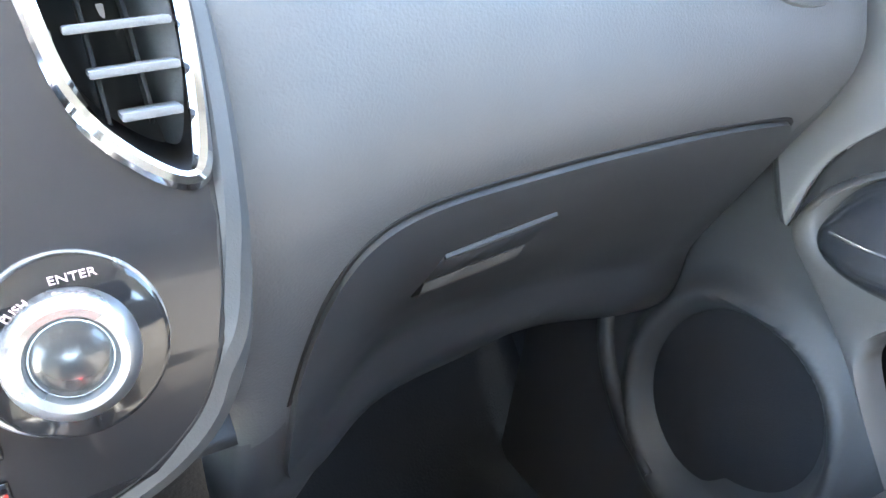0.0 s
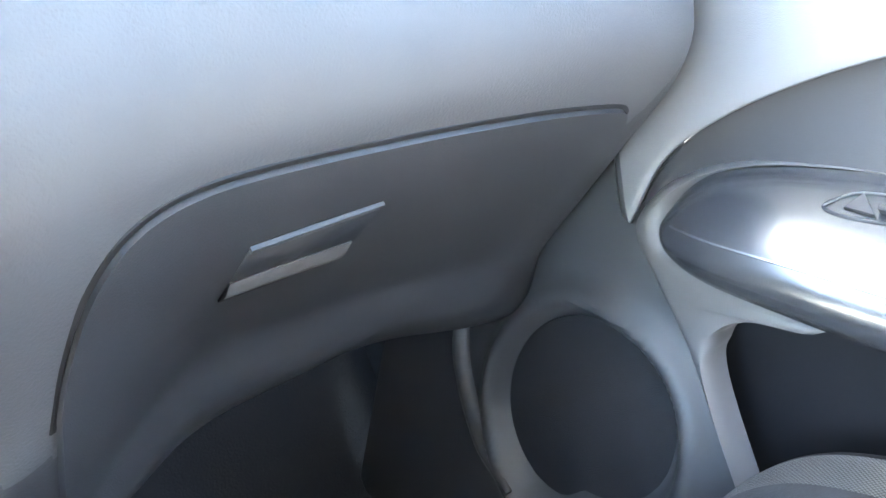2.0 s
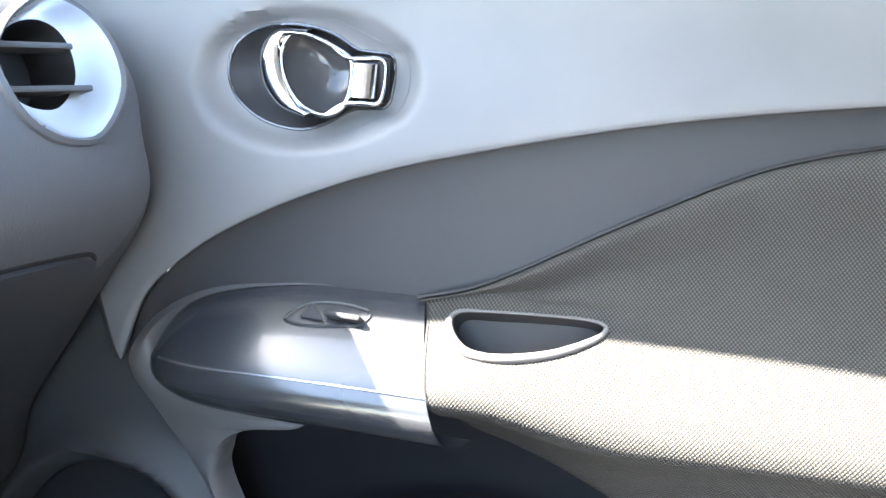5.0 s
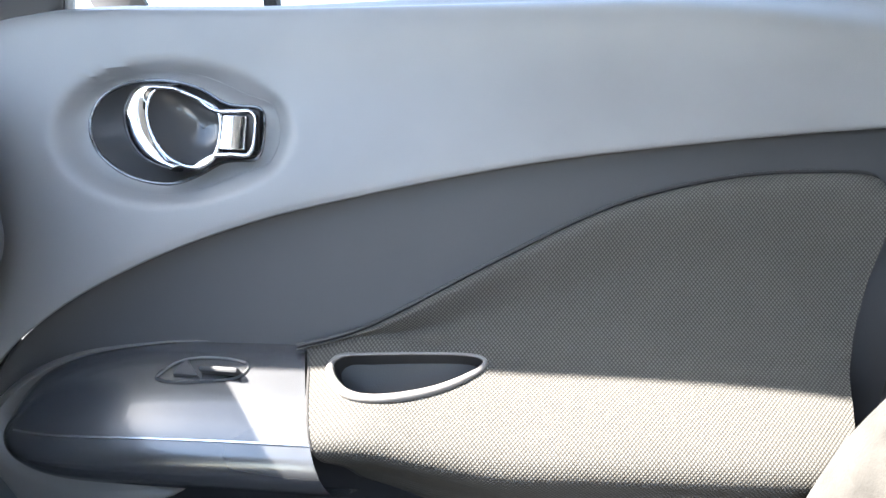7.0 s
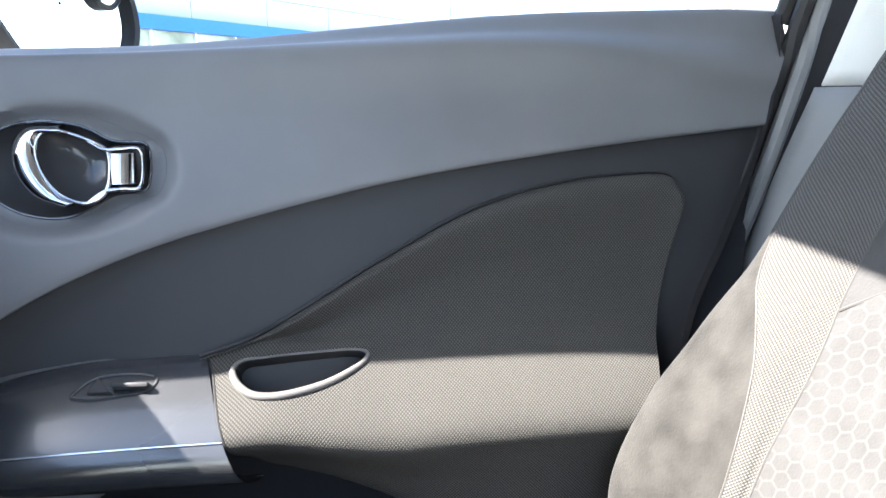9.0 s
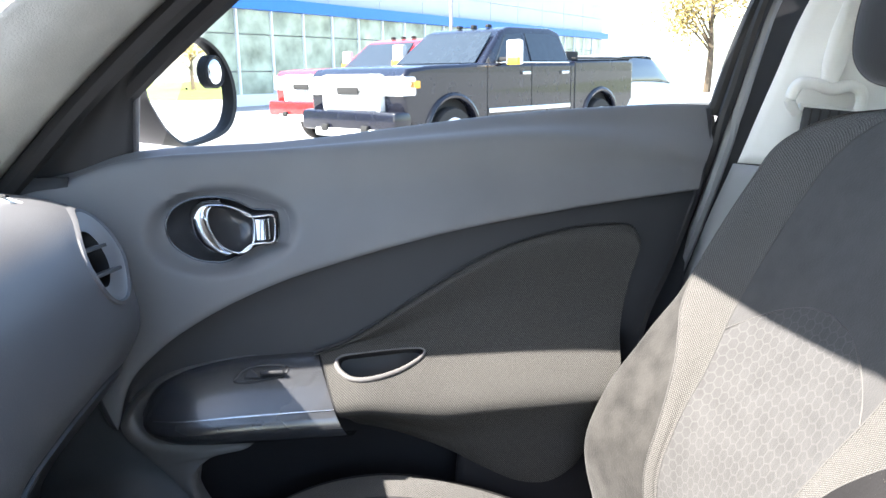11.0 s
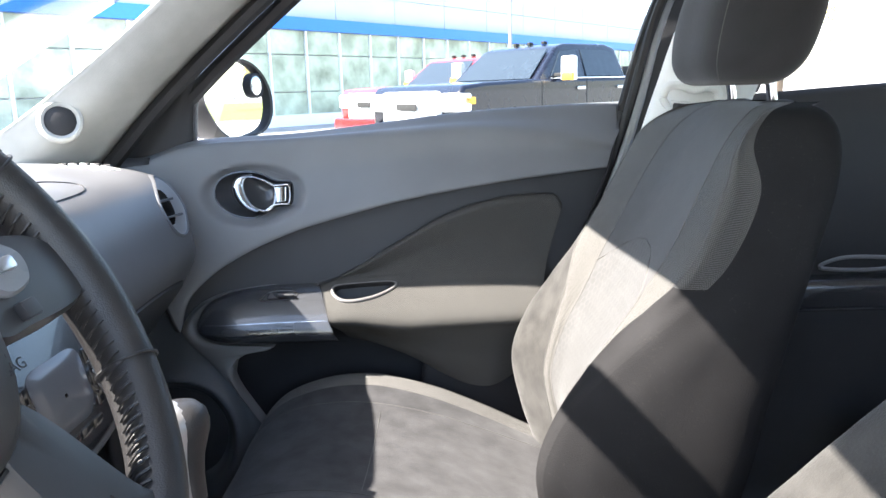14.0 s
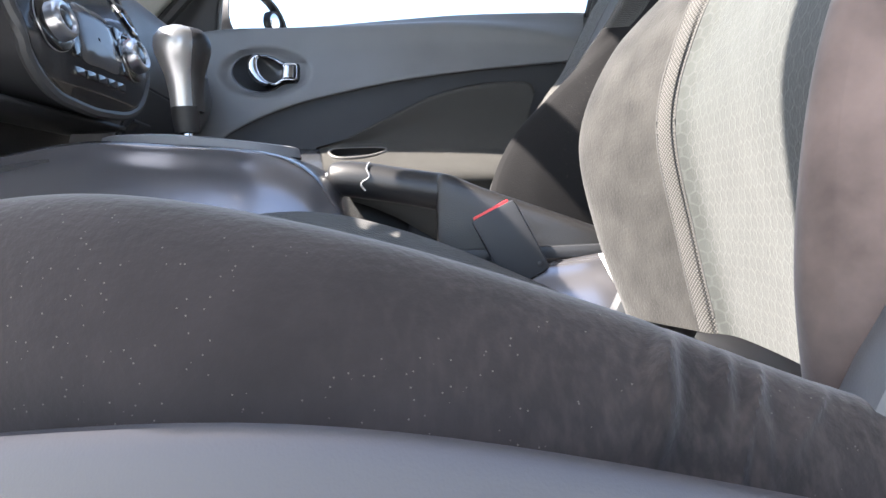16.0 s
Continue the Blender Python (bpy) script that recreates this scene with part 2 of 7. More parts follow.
M_MIRROR = material("mirror", (0.92, 0.93, 0.93), 0.015, metal=1.0, vary=0.0)
M_PANE = pane_material("clear_pane")
M_SIDEPANE = pane_material("tinted_side_pane", (0.64, 0.67, 0.66), 1.1)
M_WINDSCREEN = pane_material("tinted_windscreen", (0.56, 0.60, 0.59), 1.05)
M_ASPHALT = material("asphalt", (0.33, 0.325, 0.315), 0.9, grain=0.6, grain_scale=60, vary=0.2, vary_scale=0.6)
M_GRASS = material("grass", (0.17, 0.20, 0.035), 0.95, vary=0.3, vary_scale=0.8)
M_WALL = material("white_panel_wall", (0.84, 0.86, 0.88), 0.6, vary=0.04, vary_scale=0.5)
M_CLAD = material("pale_grey_cladding", (0.46, 0.49, 0.53), 0.45, vary=0.04, vary_scale=0.5)
M_BLUE = material("blue_fascia", (0.01, 0.17, 0.62), 0.4, vary=0.05)
# blotchy pale green paints in the reflections and shapes seen in the panes
M_SHOPGLASS = material("shop_glass_painted_reflections", (0.40, 0.46, 0.36), 0.12, vary=0.5, vary_scale=0.9, spec=0.3)
M_TRUCK = material("black_truck_paint", (0.007, 0.008, 0.016), 0.26, coat=0.5, vary=0.1, spec=0.35)
M_TYRE = material("tyre_rubber", (0.02, 0.02, 0.02), 0.8)
M_CARGLASS = material("tinted_car_glass", (0.03, 0.04, 0.05), 0.05, spec=0.5)
M_REDPAINT = material("red_car_paint", (0.45, 0.02, 0.02), 0.2, coat=0.7)
M_SILVERPAINT = material("silver_car_paint", (0.35, 0.37, 0.40), 0.25, metal=0.5, coat=0.5)
M_LAMP = material("amber_lamp_lens", (0.9, 0.45, 0.05), 0.2)
M_LENS = material("clear_lamp_lens", (0.75, 0.76, 0.74), 0.12)

# ---- shape helpers ----


def catmull(points, n, closed=False):
    """n points along a smooth curve through the given ones."""
    p = np.array(points, float)
    k = len(p)
    if k == 2 and not closed:
        return p[0] + np.linspace(0, 1, n)[:, None] * (p[1] - p[0])
    if closed:
        s = np.arange(n) * k / n
        i = np.floor(s).astype(int)
        a, b, c, d = (p[(i + j) % k] for j in (-1, 0, 1, 2))
    else:
        q = np.vstack([2 * p[0] - p[1], p, 2 * p[-1] - p[-2]])
        s = np.linspace(0, k - 1, n)
        i = np.minimum(np.floor(s).astype(int), k - 2)
        a, b, c, d = (q[i + j] for j in (0, 1, 2, 3))
    t = (s - i)[:, None]
    return 0.5 * (2 * b + (c - a) * t + (2 * a - 5 * b + 4 * c - d) * t**2 + (3 * b - a - 3 * c + d) * t**3)


def sheet(rows, nu, nv, closed=False):
    """A grid of points through rows of control points."""
    a = np.array([catmull(r, nu, closed) for r in rows])
    return np.stack([catmull(a[:, i], nv) for i in range(nu)], 1)


def grid(g, closed=False, caps=False):
    nv, nu = g.shape[:2]
    faces = []
    for j in range(nv - 1):
        for i in range(nu if closed else nu - 1):
            k = (i + 1) % nu
            faces.append((j * nu + i, j * nu + k, (j + 1) * nu + k, (j + 1) * nu + i))
    if caps:
        faces.append(tuple(range(nu))[::-1])
        faces.append(tuple((nv - 1) * nu + i for i in range(nu)))
    return [tuple(v) for v in g.reshape(-1, 3)], faces


def chosen(g, keep, closed=False, laid=False):
    """The faces of a grid for which keep(row, column) holds, as a mesh of its own; laid adds the lengths along the cloth, or two given ones."""
    nv, nu = g.shape[:2]
    verts, faces, at, flat = [], [], {}, []
    if isinstance(laid, tuple):
        us, vs = laid
    elif laid:
        us = np.concatenate([np.zeros((nv, 1)), np.cumsum(np.linalg.norm(np.diff(g, axis=1), axis=2), 1)], 1)
        first = min(i for i in range(nu if closed else nu - 1) if keep(nv // 2, i))
        us -= us[:, first:first + 1]
        vs = np.concatenate([np.zeros((1, nu)), np.cumsum(np.linalg.norm(np.diff(g, axis=0), axis=2), 0)], 0)
    for j in range(nv - 1):
        for i in range(nu if closed else nu - 1):
            if keep(j, i):
                f = []
                for jj, ii in ((j, i), (j, (i + 1) % nu), (j + 1, (i + 1) % nu), (j + 1, i)):
                    if (jj, ii) not in at:
                        at[jj, ii] = len(verts)
                        verts.append(tuple(g[jj, ii]))
                        if laid:
                            flat.append((us[jj, ii], vs[jj, ii]))
                    f.append(at[jj, ii])
                faces.append(tuple(f))
    return (verts, faces, flat) if laid else (verts, faces)


def tube(points, radius, n=40, sides=8, closed=False, flat=1.0, up=(0, 0, 1)):
    """A round bar along a curve; radius may be a list that is spread over it; flat squeezes it along up."""
    p = catmull(points, n, closed)
    r = np.interp(np.linspace(0, 1, n), np.linspace(0, 1, len(radius)), radius) if isinstance(radius, (list, tuple)) else np.full(n, radius)
    rows = []
    for i in range(n):
        d = p[(i + 1) % n] - p[i - 1] if closed else p[min(i + 1, n - 1)] - p[max(i - 1, 0)]
        d = d / (np.linalg.norm(d) + 1e-9)
        s = np.cross(d, up)
        s = s / (np.linalg.norm(s) + 1e-9)
        u = np.cross(s, d)
        a = np.arange(sides) * 2 * math.pi / sides
        rows.append(p[i] + r[i] * (np.cos(a)[:, None] * s + flat * np.sin(a)[:, None] * u))
    g = np.array(rows)
    if closed:
        g = np.concatenate([g, g[:1]])
    return grid(g, True, not closed)


def block(center, size, bevel=0.004, turn=(0, 0, 0), segments=2):
    """A box with rounded edges."""
    bm = bmesh.new()
    bmesh.ops.create_cube(bm, size=1)
    bmesh.ops.scale(bm, vec=size, verts=bm.verts)
    if bevel:
        bmesh.ops.bevel(bm, geom=bm.edges[:], offset=bevel, segments=segments, affect="EDGES", profile=0.6)
    bmesh.ops.transform(bm, matrix=pose(*center, *turn), verts=bm.verts)
    bm.verts.index_update()
    out = [tuple(v.co) for v in bm.verts], [tuple(v.index for v in f.verts) for f in bm.faces]
    bm.free()
    return out


def lathe(profile, center, axis=(1, 0, 0), n=32, squash=(1, 1)):
    """A turned body: profile rows are (distance along the axis, radius)."""
    ax = Vector(axis).normalized()
    q = ax.to_track_quat("Z", "Y").to_matrix()
    rows = []
    for h, r in profile:
        rows.append([tuple(Vector(center) + q @ Vector((r * squash[0] * math.cos(a), r * squash[1] * math.sin(a), h)))
                     for a in np.arange(n) * 2 * math.pi / n])
    return grid(np.array(rows), True, True)


def prism(outline, depth, origin=(0, 0, 0), u=(0, 1, 0), v=(0, 0, 1), bevel=0.0):
    """A plate: a closed outline in the plane of u and v, pushed out by depth along u x v."""
    u, v = Vector(u), Vector(v)
    w = u.cross(v).normalized()
    bm = bmesh.new()
    low = [bm.verts.new(Vector(origin) + u * a + v * b) for a, b in outline]
    bm.faces.new(low)
    top = bmesh.ops.extrude_face_region(bm, geom=bm.faces[:])
    moved = [e for e in top["geom"] if isinstance(e, bmesh.types.BMVert)]
    bmesh.ops.translate(bm, vec=w * depth, verts=moved)
    bmesh.ops.recalc_face_normals(bm, faces=bm.faces)
    if bevel:
        rim = [e for e in bm.edges if all(x in moved for x in e.verts)]
        bmesh.ops.bevel(bm, geom=rim, offset=bevel, segments=2, affect="EDGES", profile=0.6)
    bm.verts.index_update()
    out = [tuple(x.co) for x in bm.verts], [tuple(x.index for x in f.verts) for f in bm.faces]
    bm.free()
    return out


def joined(*pieces):
    verts, faces = [], []
    for vs, fs in pieces:
        k = len(verts)
        verts += vs
        faces += [tuple(i + k for i in f) for f in fs]
    return verts, faces


def mesh_data(name, shape, mat, sharp=40):
    me = bpy.data.meshes.new(name)
    me.from_pydata(shape[0], [], shape[1])
    me.update()
    bm = bmesh.new()
    bm.from_mesh(me)
    bmesh.ops.recalc_face_normals(bm, faces=bm.faces)
    bm.to_mesh(me)
    bm.free()
    if len(shape) > 2:
        layer = me.uv_layers.new(name="laid")
        for loop in me.loops:
            layer.data[loop.index].uv = shape[2][loop.vertex_index]
    me.shade_smooth()
    me.set_sharp_from_angle(angle=radians(sharp))
    me.materials.append(mat)
    return me


def thick(ob, depth, offset=0.0):
    mod = ob.modifiers.new("thickness", "SOLIDIFY")
    mod.thickness, mod.offset = depth, offset
    return ob


def part(name, shape, mat, parent, label="", sharp=40, depth=0.0):
    ob = new(name, mesh_data(name, shape, mat, sharp))
    ob.parent = parent
    if parent.type == "EMPTY":
        ob.matrix_parent_inverse = Matrix.Translation(parent.location).inverted()
    if depth:
        thick(ob, depth)
    return tagged(ob, label)


def thing(name, base, label, category, group="", kind=""):
    ob = new(name)
    ob.location = base
    ob.empty_display_size = 0.05
    return tagged(ob, label, category, group, kind)


def single(name, shape, mat, label, category, kind="", sharp=40, depth=0.0, group=""):
    ob = new(name, mesh_data(name, shape, mat, sharp))
    if depth:
        thick(ob, depth)
    return tagged(ob, label, category, group, kind)


def lettering(name, words, size, matrix, mat, parent):
    cu = bpy.data.curves.new(name, "FONT")
    cu.body, cu.size, cu.extrude = words, size, 0.0002
    cu.align_x = cu.align_y = "CENTER"
    cu.materials.append(mat)
    ob = new(name, cu)
    ob.parent = parent
    ob.matrix_basis = matrix
    if parent.type == "EMPTY":
        ob.matrix_parent_inverse = Matrix.Translation(parent.location).inverted()
    return ob

# ---- shell of the car ----


def door_y(x, z, off=0.0):
    """The inner plane of the passenger door, which leans out towards the top and the rear."""
    return 0.68 + 0.115 * (x - 0.05) + 0.25 * (z - 1.0) + off


def on_door(x, z, off=0.0):
    return (x, door_y(x, z, off), z)


single("floor", block((0.65, 0.0, 0.27), (2.6, 1.46, 0.14), 0.02), M_CARPET, "black carpeted floor of the car", "floor", "structure")
roof_rows = [[(0.150 - 0.05 * y * y, y * 0.98, 1.450 - 0.10 * y * y) for y in (-0.55, -0.3, 0, 0.3, 0.55)],
             [(0.45, y, 1.490 - 0.11 * y * y) for y in (-0.56, -0.3, 0, 0.3, 0.56)],
             [(1.1, y, 1.490 - 0.11 * y * y) for y in (-0.56, -0.3, 0, 0.3, 0.56)],
             [(1.9, y, 1.40 - 0.11 * y * y) for y in (-0.56, -0.3, 0, 0.3, 0.56)]]
single("ceiling", grid(sheet(roof_rows, 14, 20)), M_HEADLINER, "light grey cloth headliner under the roof", "ceiling", "structure", depth=0.03)
skin_rows = [[(x - 0.022 * (abs(y) == 1 and x < 0.2), y * w, z - 0.13 * (y * w) ** 2) for y in (-1, -0.5, 0, 0.5, 1)] for x, w, z in ((0.145, 0.655, 1.470), (0.30, 0.690, 1.505), (0.70, 0.705, 1.535), (1.2, 0.70, 1.535), (1.9, 0.66, 1.45))]
single("roof", grid(sheet(skin_rows, 16, 20)), M_SILVERPAINT, "painted steel roof skin", "roof", "structure", depth=0.006)
for side in (-1, 1):
    rail = [(0.10, side * 0.545, 1.405), (0.45, side * 0.585, 1.445), (0.75, side * 0.595, 1.45), (1.9, side * 0.57, 1.36)]
    single("roof_rail", tube(rail, 0.042, 30, 10), M_TRIMLIGHT, "light grey trim along the roof edge", "trim", "structure")
single("firewall", block((-0.62, 0.0, 0.70), (0.04, 1.4, 0.78), 0.01), M_CARPET, "black carpeted front bulkhead", "wall", "structure")
single("tailgate", block((1.92, 0.0, 0.80), (0.05, 1.4, 0.72), 0.02), M_DARK, "dark plastic lining of the tailgate", "wall", "structure")
single("sill", block((0.35, -0.695, 0.36), (1.3, 0.10, 0.16), 0.03), M_DARK, "dark plastic door sill", "trim", "structure")
single("scuttle", block((-0.60, 0.0, 1.06), (0.10, 1.3, 0.03), 0.01), M_DARK, "black scuttle panel below the windscreen", "trim", "structure")

# windscreen
ws = [[(-0.58, y, 1.085 - 0.04 * y * y) for y in (-0.60, -0.3, 0, 0.3, 0.60)], [(-0.25, y, 1.265 - 0.05 * y * y) for y in (-0.57, -0.3, 0, 0.3, 0.57)],
      [(0.143 - 0.06 * y * y, y, 1.455 - 0.08 * y * y) for y in (-0.53, -0.28, 0, 0.28, 0.53)]]
ob = single("window_1", grid(sheet(ws, 12, 12)), M_WINDSCREEN, "faintly green curved windscreen", "window", "structure")
ob.visible_shadow = False

# pillars on both sides
pillar_front = [(-0.49, 0.545, 1.09), (-0.395, 0.542, 1.146), (-0.20, 0.532, 1.275), (-0.06, 0.525, 1.372), (0.06, 0.505, 1.42)]
pillar_mid = [(-0.36, 0.550, 1.06), (-0.27, 0.553, 1.130), (-0.12, 0.545, 1.245), (0.03, 0.545, 1.35), (0.12, 0.525, 1.405)]
pillar_back = [(-0.245, 0.645, 1.065), (-0.165, 0.65, 1.150), (-0.07, 0.645, 1.235), (0.06, 0.62, 1.335), (0.17, 0.58, 1.405)]
slim_front = [(-0.42, 0.542, 1.075), (-0.30, 0.538, 1.141), (-0.16, 0.535, 1.236), (-0.02, 0.524, 1.343), (0.07, 0.500, 1.415)]
slim_mid = [(-0.33, 0.556, 1.06), (-0.24, 0.566, 1.128), (-0.12, 0.572, 1.225), (0.02, 0.565, 1.335), (0.12, 0.535, 1.405)]
for side in (1, -1):
    if side > 0:
        wide_front, pillar_front = pillar_front, slim_front
        wide_mid, pillar_mid = pillar_mid, slim_mid
    else:
        # the driver's pillar, unseen, is moved out to keep its shadow off the seat
        pillar_front, pillar_mid, pillar_back = ([(x, y + 0.035, z) for x, y, z in r] for r in (wide_front, wide_mid, pillar_back))
    rows = [[(x, side * y, z) for x, y, z in r] for r in (pillar_front, pillar_mid, pillar_back)]
    p = thing("pillar_1", (-0.3, side * 0.6, 1.05), "light grey windscreen pillar trim" + (" with a round tweeter" if side > 0 else ""), "pillar trim", kind="structure")
    part("trim", grid(sheet(rows, 30, 14)), M_PILLAR, p, depth=0.006)
    seal = [(x + 0.012, side * (y + 0.008), z - 0.006) for x, y, z in pillar_back]
    part("seal", tube(seal, 0.013, 40, 8), M_RUBBER, p, "black rubber door seal")
    outer = [(x + 0.028, side * (y + 0.055), z - 0.012) for x, y, z in pillar_back]
    part("window_frame", tube(outer, 0.014, 40, 8), M_DARK, p, "dark painted window frame")
    skin = [[(x, side * (y + 0.05), z) for x, y, z in r] for r in (pillar_front, pillar_back)]
    part("outer_skin", grid(sheet(skin, 30, 4)), M_DARK, p, depth=0.01)
    part("foot", grid(sheet([[(-0.58, side * 0.600, 1.10), (-0.40, side * 0.590, 1.12), (-0.24, side * 0.650, 1.075), (-0.17, side * 0.660, 1.07)], [(-0.58, side * 0.615, 0.98), (-0.40, side * 0.618, 0.98), (-0.24, side * 0.650, 0.98), (-0.18, side * 0.665, 0.98)]], 16, 6)), M_DARK, p, depth=0.006)
    if side > 0:
        n = Vector((0.50, -0.85, 0.16)).normalized()
        c = Vector((-0.248, 0.5475, 1.134)) + n * 0.006
        part("tweeter_ring", lathe([(-0.012, 0.031), (0.003, 0.030), (0.006, 0.026), (0.003, 0.0215), (-0.002, 0.0215)], c, n, 32), M_PILLAR, p)
        tw = part("tweeter_grille", lathe([(-0.006, 0.0215), (0.002, 0.0212), (0.005, 0.017), (0.007, 0.009), (0.0075, 0.001)], c, n, 32), M_DARK, p, "dark perforated tweeter grille")
        q = n.to_track_quat("Z", "Y").to_matrix()
        dots = []
        for i in range(-4, 5):
            for j in range(-4, 5):
                a, b = (i + 0.5 * (j % 2)) * 0.0043, j * 0.0038
                if a * a + b * b < 0.018**2:
                    h = 0.0072 - 12 * (a * a + b * b) * 0.9
                    dots.append(lathe([(-0.001, 0.0013), (0.0007, 0.0012)], c + q @ Vector((a, b, h)), n, 6))
        part("perforation", joined(*dots), M_RUBBER, tw)

# B pillar, passenger side: light upper trim, grey lower trim, seals
bp = thing("pillar_2", (0.66, 0.72, 0.4), "light grey door pillar trim over a darker lower half", "pillar trim", kind="structure")
up_rows = [[(0.628, 0.735, 1.062), (0.655, 0.715, 1.165), (0.685, 0.69, 1.27), (0.735, 0.60, 1.42)],
           [(0.665, 0.700, 1.062), (0.700, 0.685, 1.165), (0.735, 0.655, 1.27), (0.78, 0.57, 1.42)],
           [(0.745, 0.700, 1.062), (0.775, 0.685, 1.165), (0.81, 0.655, 1.27), (0.86, 0.57, 1.42)],
           [(0.79, 0.74, 1.062), (0.82, 0.72, 1.165), (0.85, 0.69, 1.27), (0.89, 0.60, 1.42)]]
part("upper_trim", grid(sheet(up_rows, 24, 14)), M_TRIMLIGHT, bp, depth=0.006)
low_rows = [[(0.625, 0.74, 1.060), (0.585, 0.745, 0.95), (0.535, 0.735, 0.80), (0.50, 0.72, 0.60), (0.49, 0.70, 0.40)],
            [(0.662, 0.702, 1.060), (0.635, 0.70, 0.95), (0.60, 0.69, 0.80), (0.57, 0.675, 0.60), (0.56, 0.66, 0.40)],
            [(0.76, 0.702, 1.060), (0.76, 0.70, 0.95), (0.76, 0.69, 0.80), (0.76, 0.675, 0.60), (0.76, 0.66, 0.40)],
            [(0.80, 0.745, 1.060), (0.80, 0.745, 0.95), (0.80, 0.735, 0.80), (0.80, 0.72, 0.60), (0.80, 0.70, 0.40)]]
part("lower_trim", grid(sheet(low_rows, 24, 14)), M_TRIMGREY, bp, "mid grey lower pillar trim", depth=0.006)
part("door_seal", tube([(0.69, 0.645, 1.40), (0.655, 0.74, 1.27), (0.622, 0.765, 1.13), (0.600, 0.765, 1.06), (0.555, 0.745, 0.95), (0.505, 0.735, 0.83), (0.475, 0.72, 0.65), (0.465, 0.70, 0.45)], 0.008, 50, 8),
     M_RUBBER, bp, "black rubber door seal")
part("painted_flange", tube([(0.70, 0.655, 1.40), (0.668, 0.745, 1.27), (0.637, 0.765, 1.13), (0.616, 0.76, 1.06), (0.572, 0.742, 0.95), (0.523, 0.735, 0.83), (0.492, 0.72, 0.65)], 0.008, 50, 8),
     M_TRIMGREY, bp, "grey door flange")
jamb = [[(0.70, 0.67, 1.40), (0.665, 0.77, 1.27), (0.630, 0.79, 1.13), (0.600, 0.79, 1.06), (0.555, 0.775, 0.95), (0.505, 0.765, 0.83), (0.475, 0.75, 0.65), (0.465, 0.73, 0.42)],
        [(0.78, 0.66, 1.40), (0.76, 0.75, 1.27), (0.74, 0.77, 1.13), (0.72, 0.77, 1.06), (0.68, 0.765, 0.95), (0.64, 0.755, 0.83), (0.60, 0.74, 0.65), (0.60, 0.72, 0.42)]]
part("door_jamb", grid(sheet(jamb, 40, 6)), M_DARK, bp, depth=0.01)
# B pillar, driver side
bd = thing("pillar_3", (0.86, -0.70, 0.4), "light grey door pillar trim on the driver side", "pillar trim", kind="structure")
dr = [[(0.82, -0.745, 0.4), (0.82, -0.76, 1.05), (0.84, -0.66, 1.30), (0.86, -0.58, 1.43)], [(0.96, -0.745, 0.4), (0.96, -0.76, 1.05), (0.96, -0.66, 1.30), (0.97, -0.58, 1.43)]]
part("trim", grid(sheet(dr, 20, 4)), M_TRIMLIGHT, bd, depth=0.05)
for side in (1, -1):
    cp = [[(1.45, side * 0.74, 1.10), (1.56, side * 0.66, 1.30), (1.62, side * 0.57, 1.40)], [(1.92, side * 0.72, 1.10), (1.92, side * 0.64, 1.30), (1.92, side * 0.55, 1.37)]]
    single("pillar_4", grid(sheet(cp, 10, 6)), M_TRIMMID, "grey rear pillar trim", "pillar trim", "structure", depth=0.04)
single("wall_left_rear", grid(sheet([[(0.96, -0.75, 0.35), (1.9, -0.72, 0.35)], [(0.96, -0.76, 0.8), (1.9, -0.73, 0.8)], [(0.96, -0.75, 1.12), (1.9, -0.72, 1.14)]], 10, 6)),
       M_DARK, "dark lining of the rear door on the driver side", "wall", "structure", depth=0.05)

# belt loop with webbing on the B pillar
belt = thing("seat_belt", (0.69, 0.68, 1.15), "light grey belt guide with black webbing on the door pillar", "seat belt")
hook = [(0.662, 0.668, 1.126), (0.652, 0.667, 1.142), (0.660, 0.665, 1.160), (0.680, 0.664, 1.160), (0.700, 0.664, 1.154), (0.722, 0.665, 1.158), (0.737, 0.667, 1.150), (0.738, 0.668, 1.132), (0.728, 0.669, 1.120)]
part("guide", tube(hook, [0.005, 0.0065, 0.0070, 0.0070, 0.0075, 0.0070, 0.0070, 0.0065, 0.005], 50, 10), M_TRIMLIGHT, belt, "cream belt guide")
part("guide_bar", tube([(0.664, 0.668, 1.134), (0.700, 0.667, 1.130), (0.734, 0.668, 1.126)], 0.0045, 12, 8), M_TRIMLIGHT, belt)
part("hanger", tube([(0.698, 0.670, 1.160), (0.704, 0.672, 1.185), (0.712, 0.672, 1.215), (0.720, 0.664, 1.262)], [0.010, 0.014, 0.016, 0.013], 20, 12, flat=0.6, up=(0, 1, 0)), M_TRIMLIGHT, belt, "cream height adjuster cover")
part("webbing", grid(sheet([[(0.668, 0.664, 1.134), (0.662, 0.660, 1.10), (0.655, 0.663, 1.02), (0.65, 0.665, 0.80)], [(0.730, 0.663, 1.128), (0.722, 0.659, 1.10), (0.712, 0.662, 1.02), (0.70, 0.665, 0.80)]], 16, 6)),
     M_BELT, belt, depth=0.002)
for k in range(5):
    f = 0.14 + 0.18 * k
    part("webbing_rib", tube([(0.668 + 0.062 * f, 0.6622, 1.133 - 0.006 * f), (0.662 + 0.060 * f, 0.6582, 1.10), (0.655 + 0.057 * f, 0.6612, 1.02)], 0.0012, 14, 6), M_RUBBER, belt)

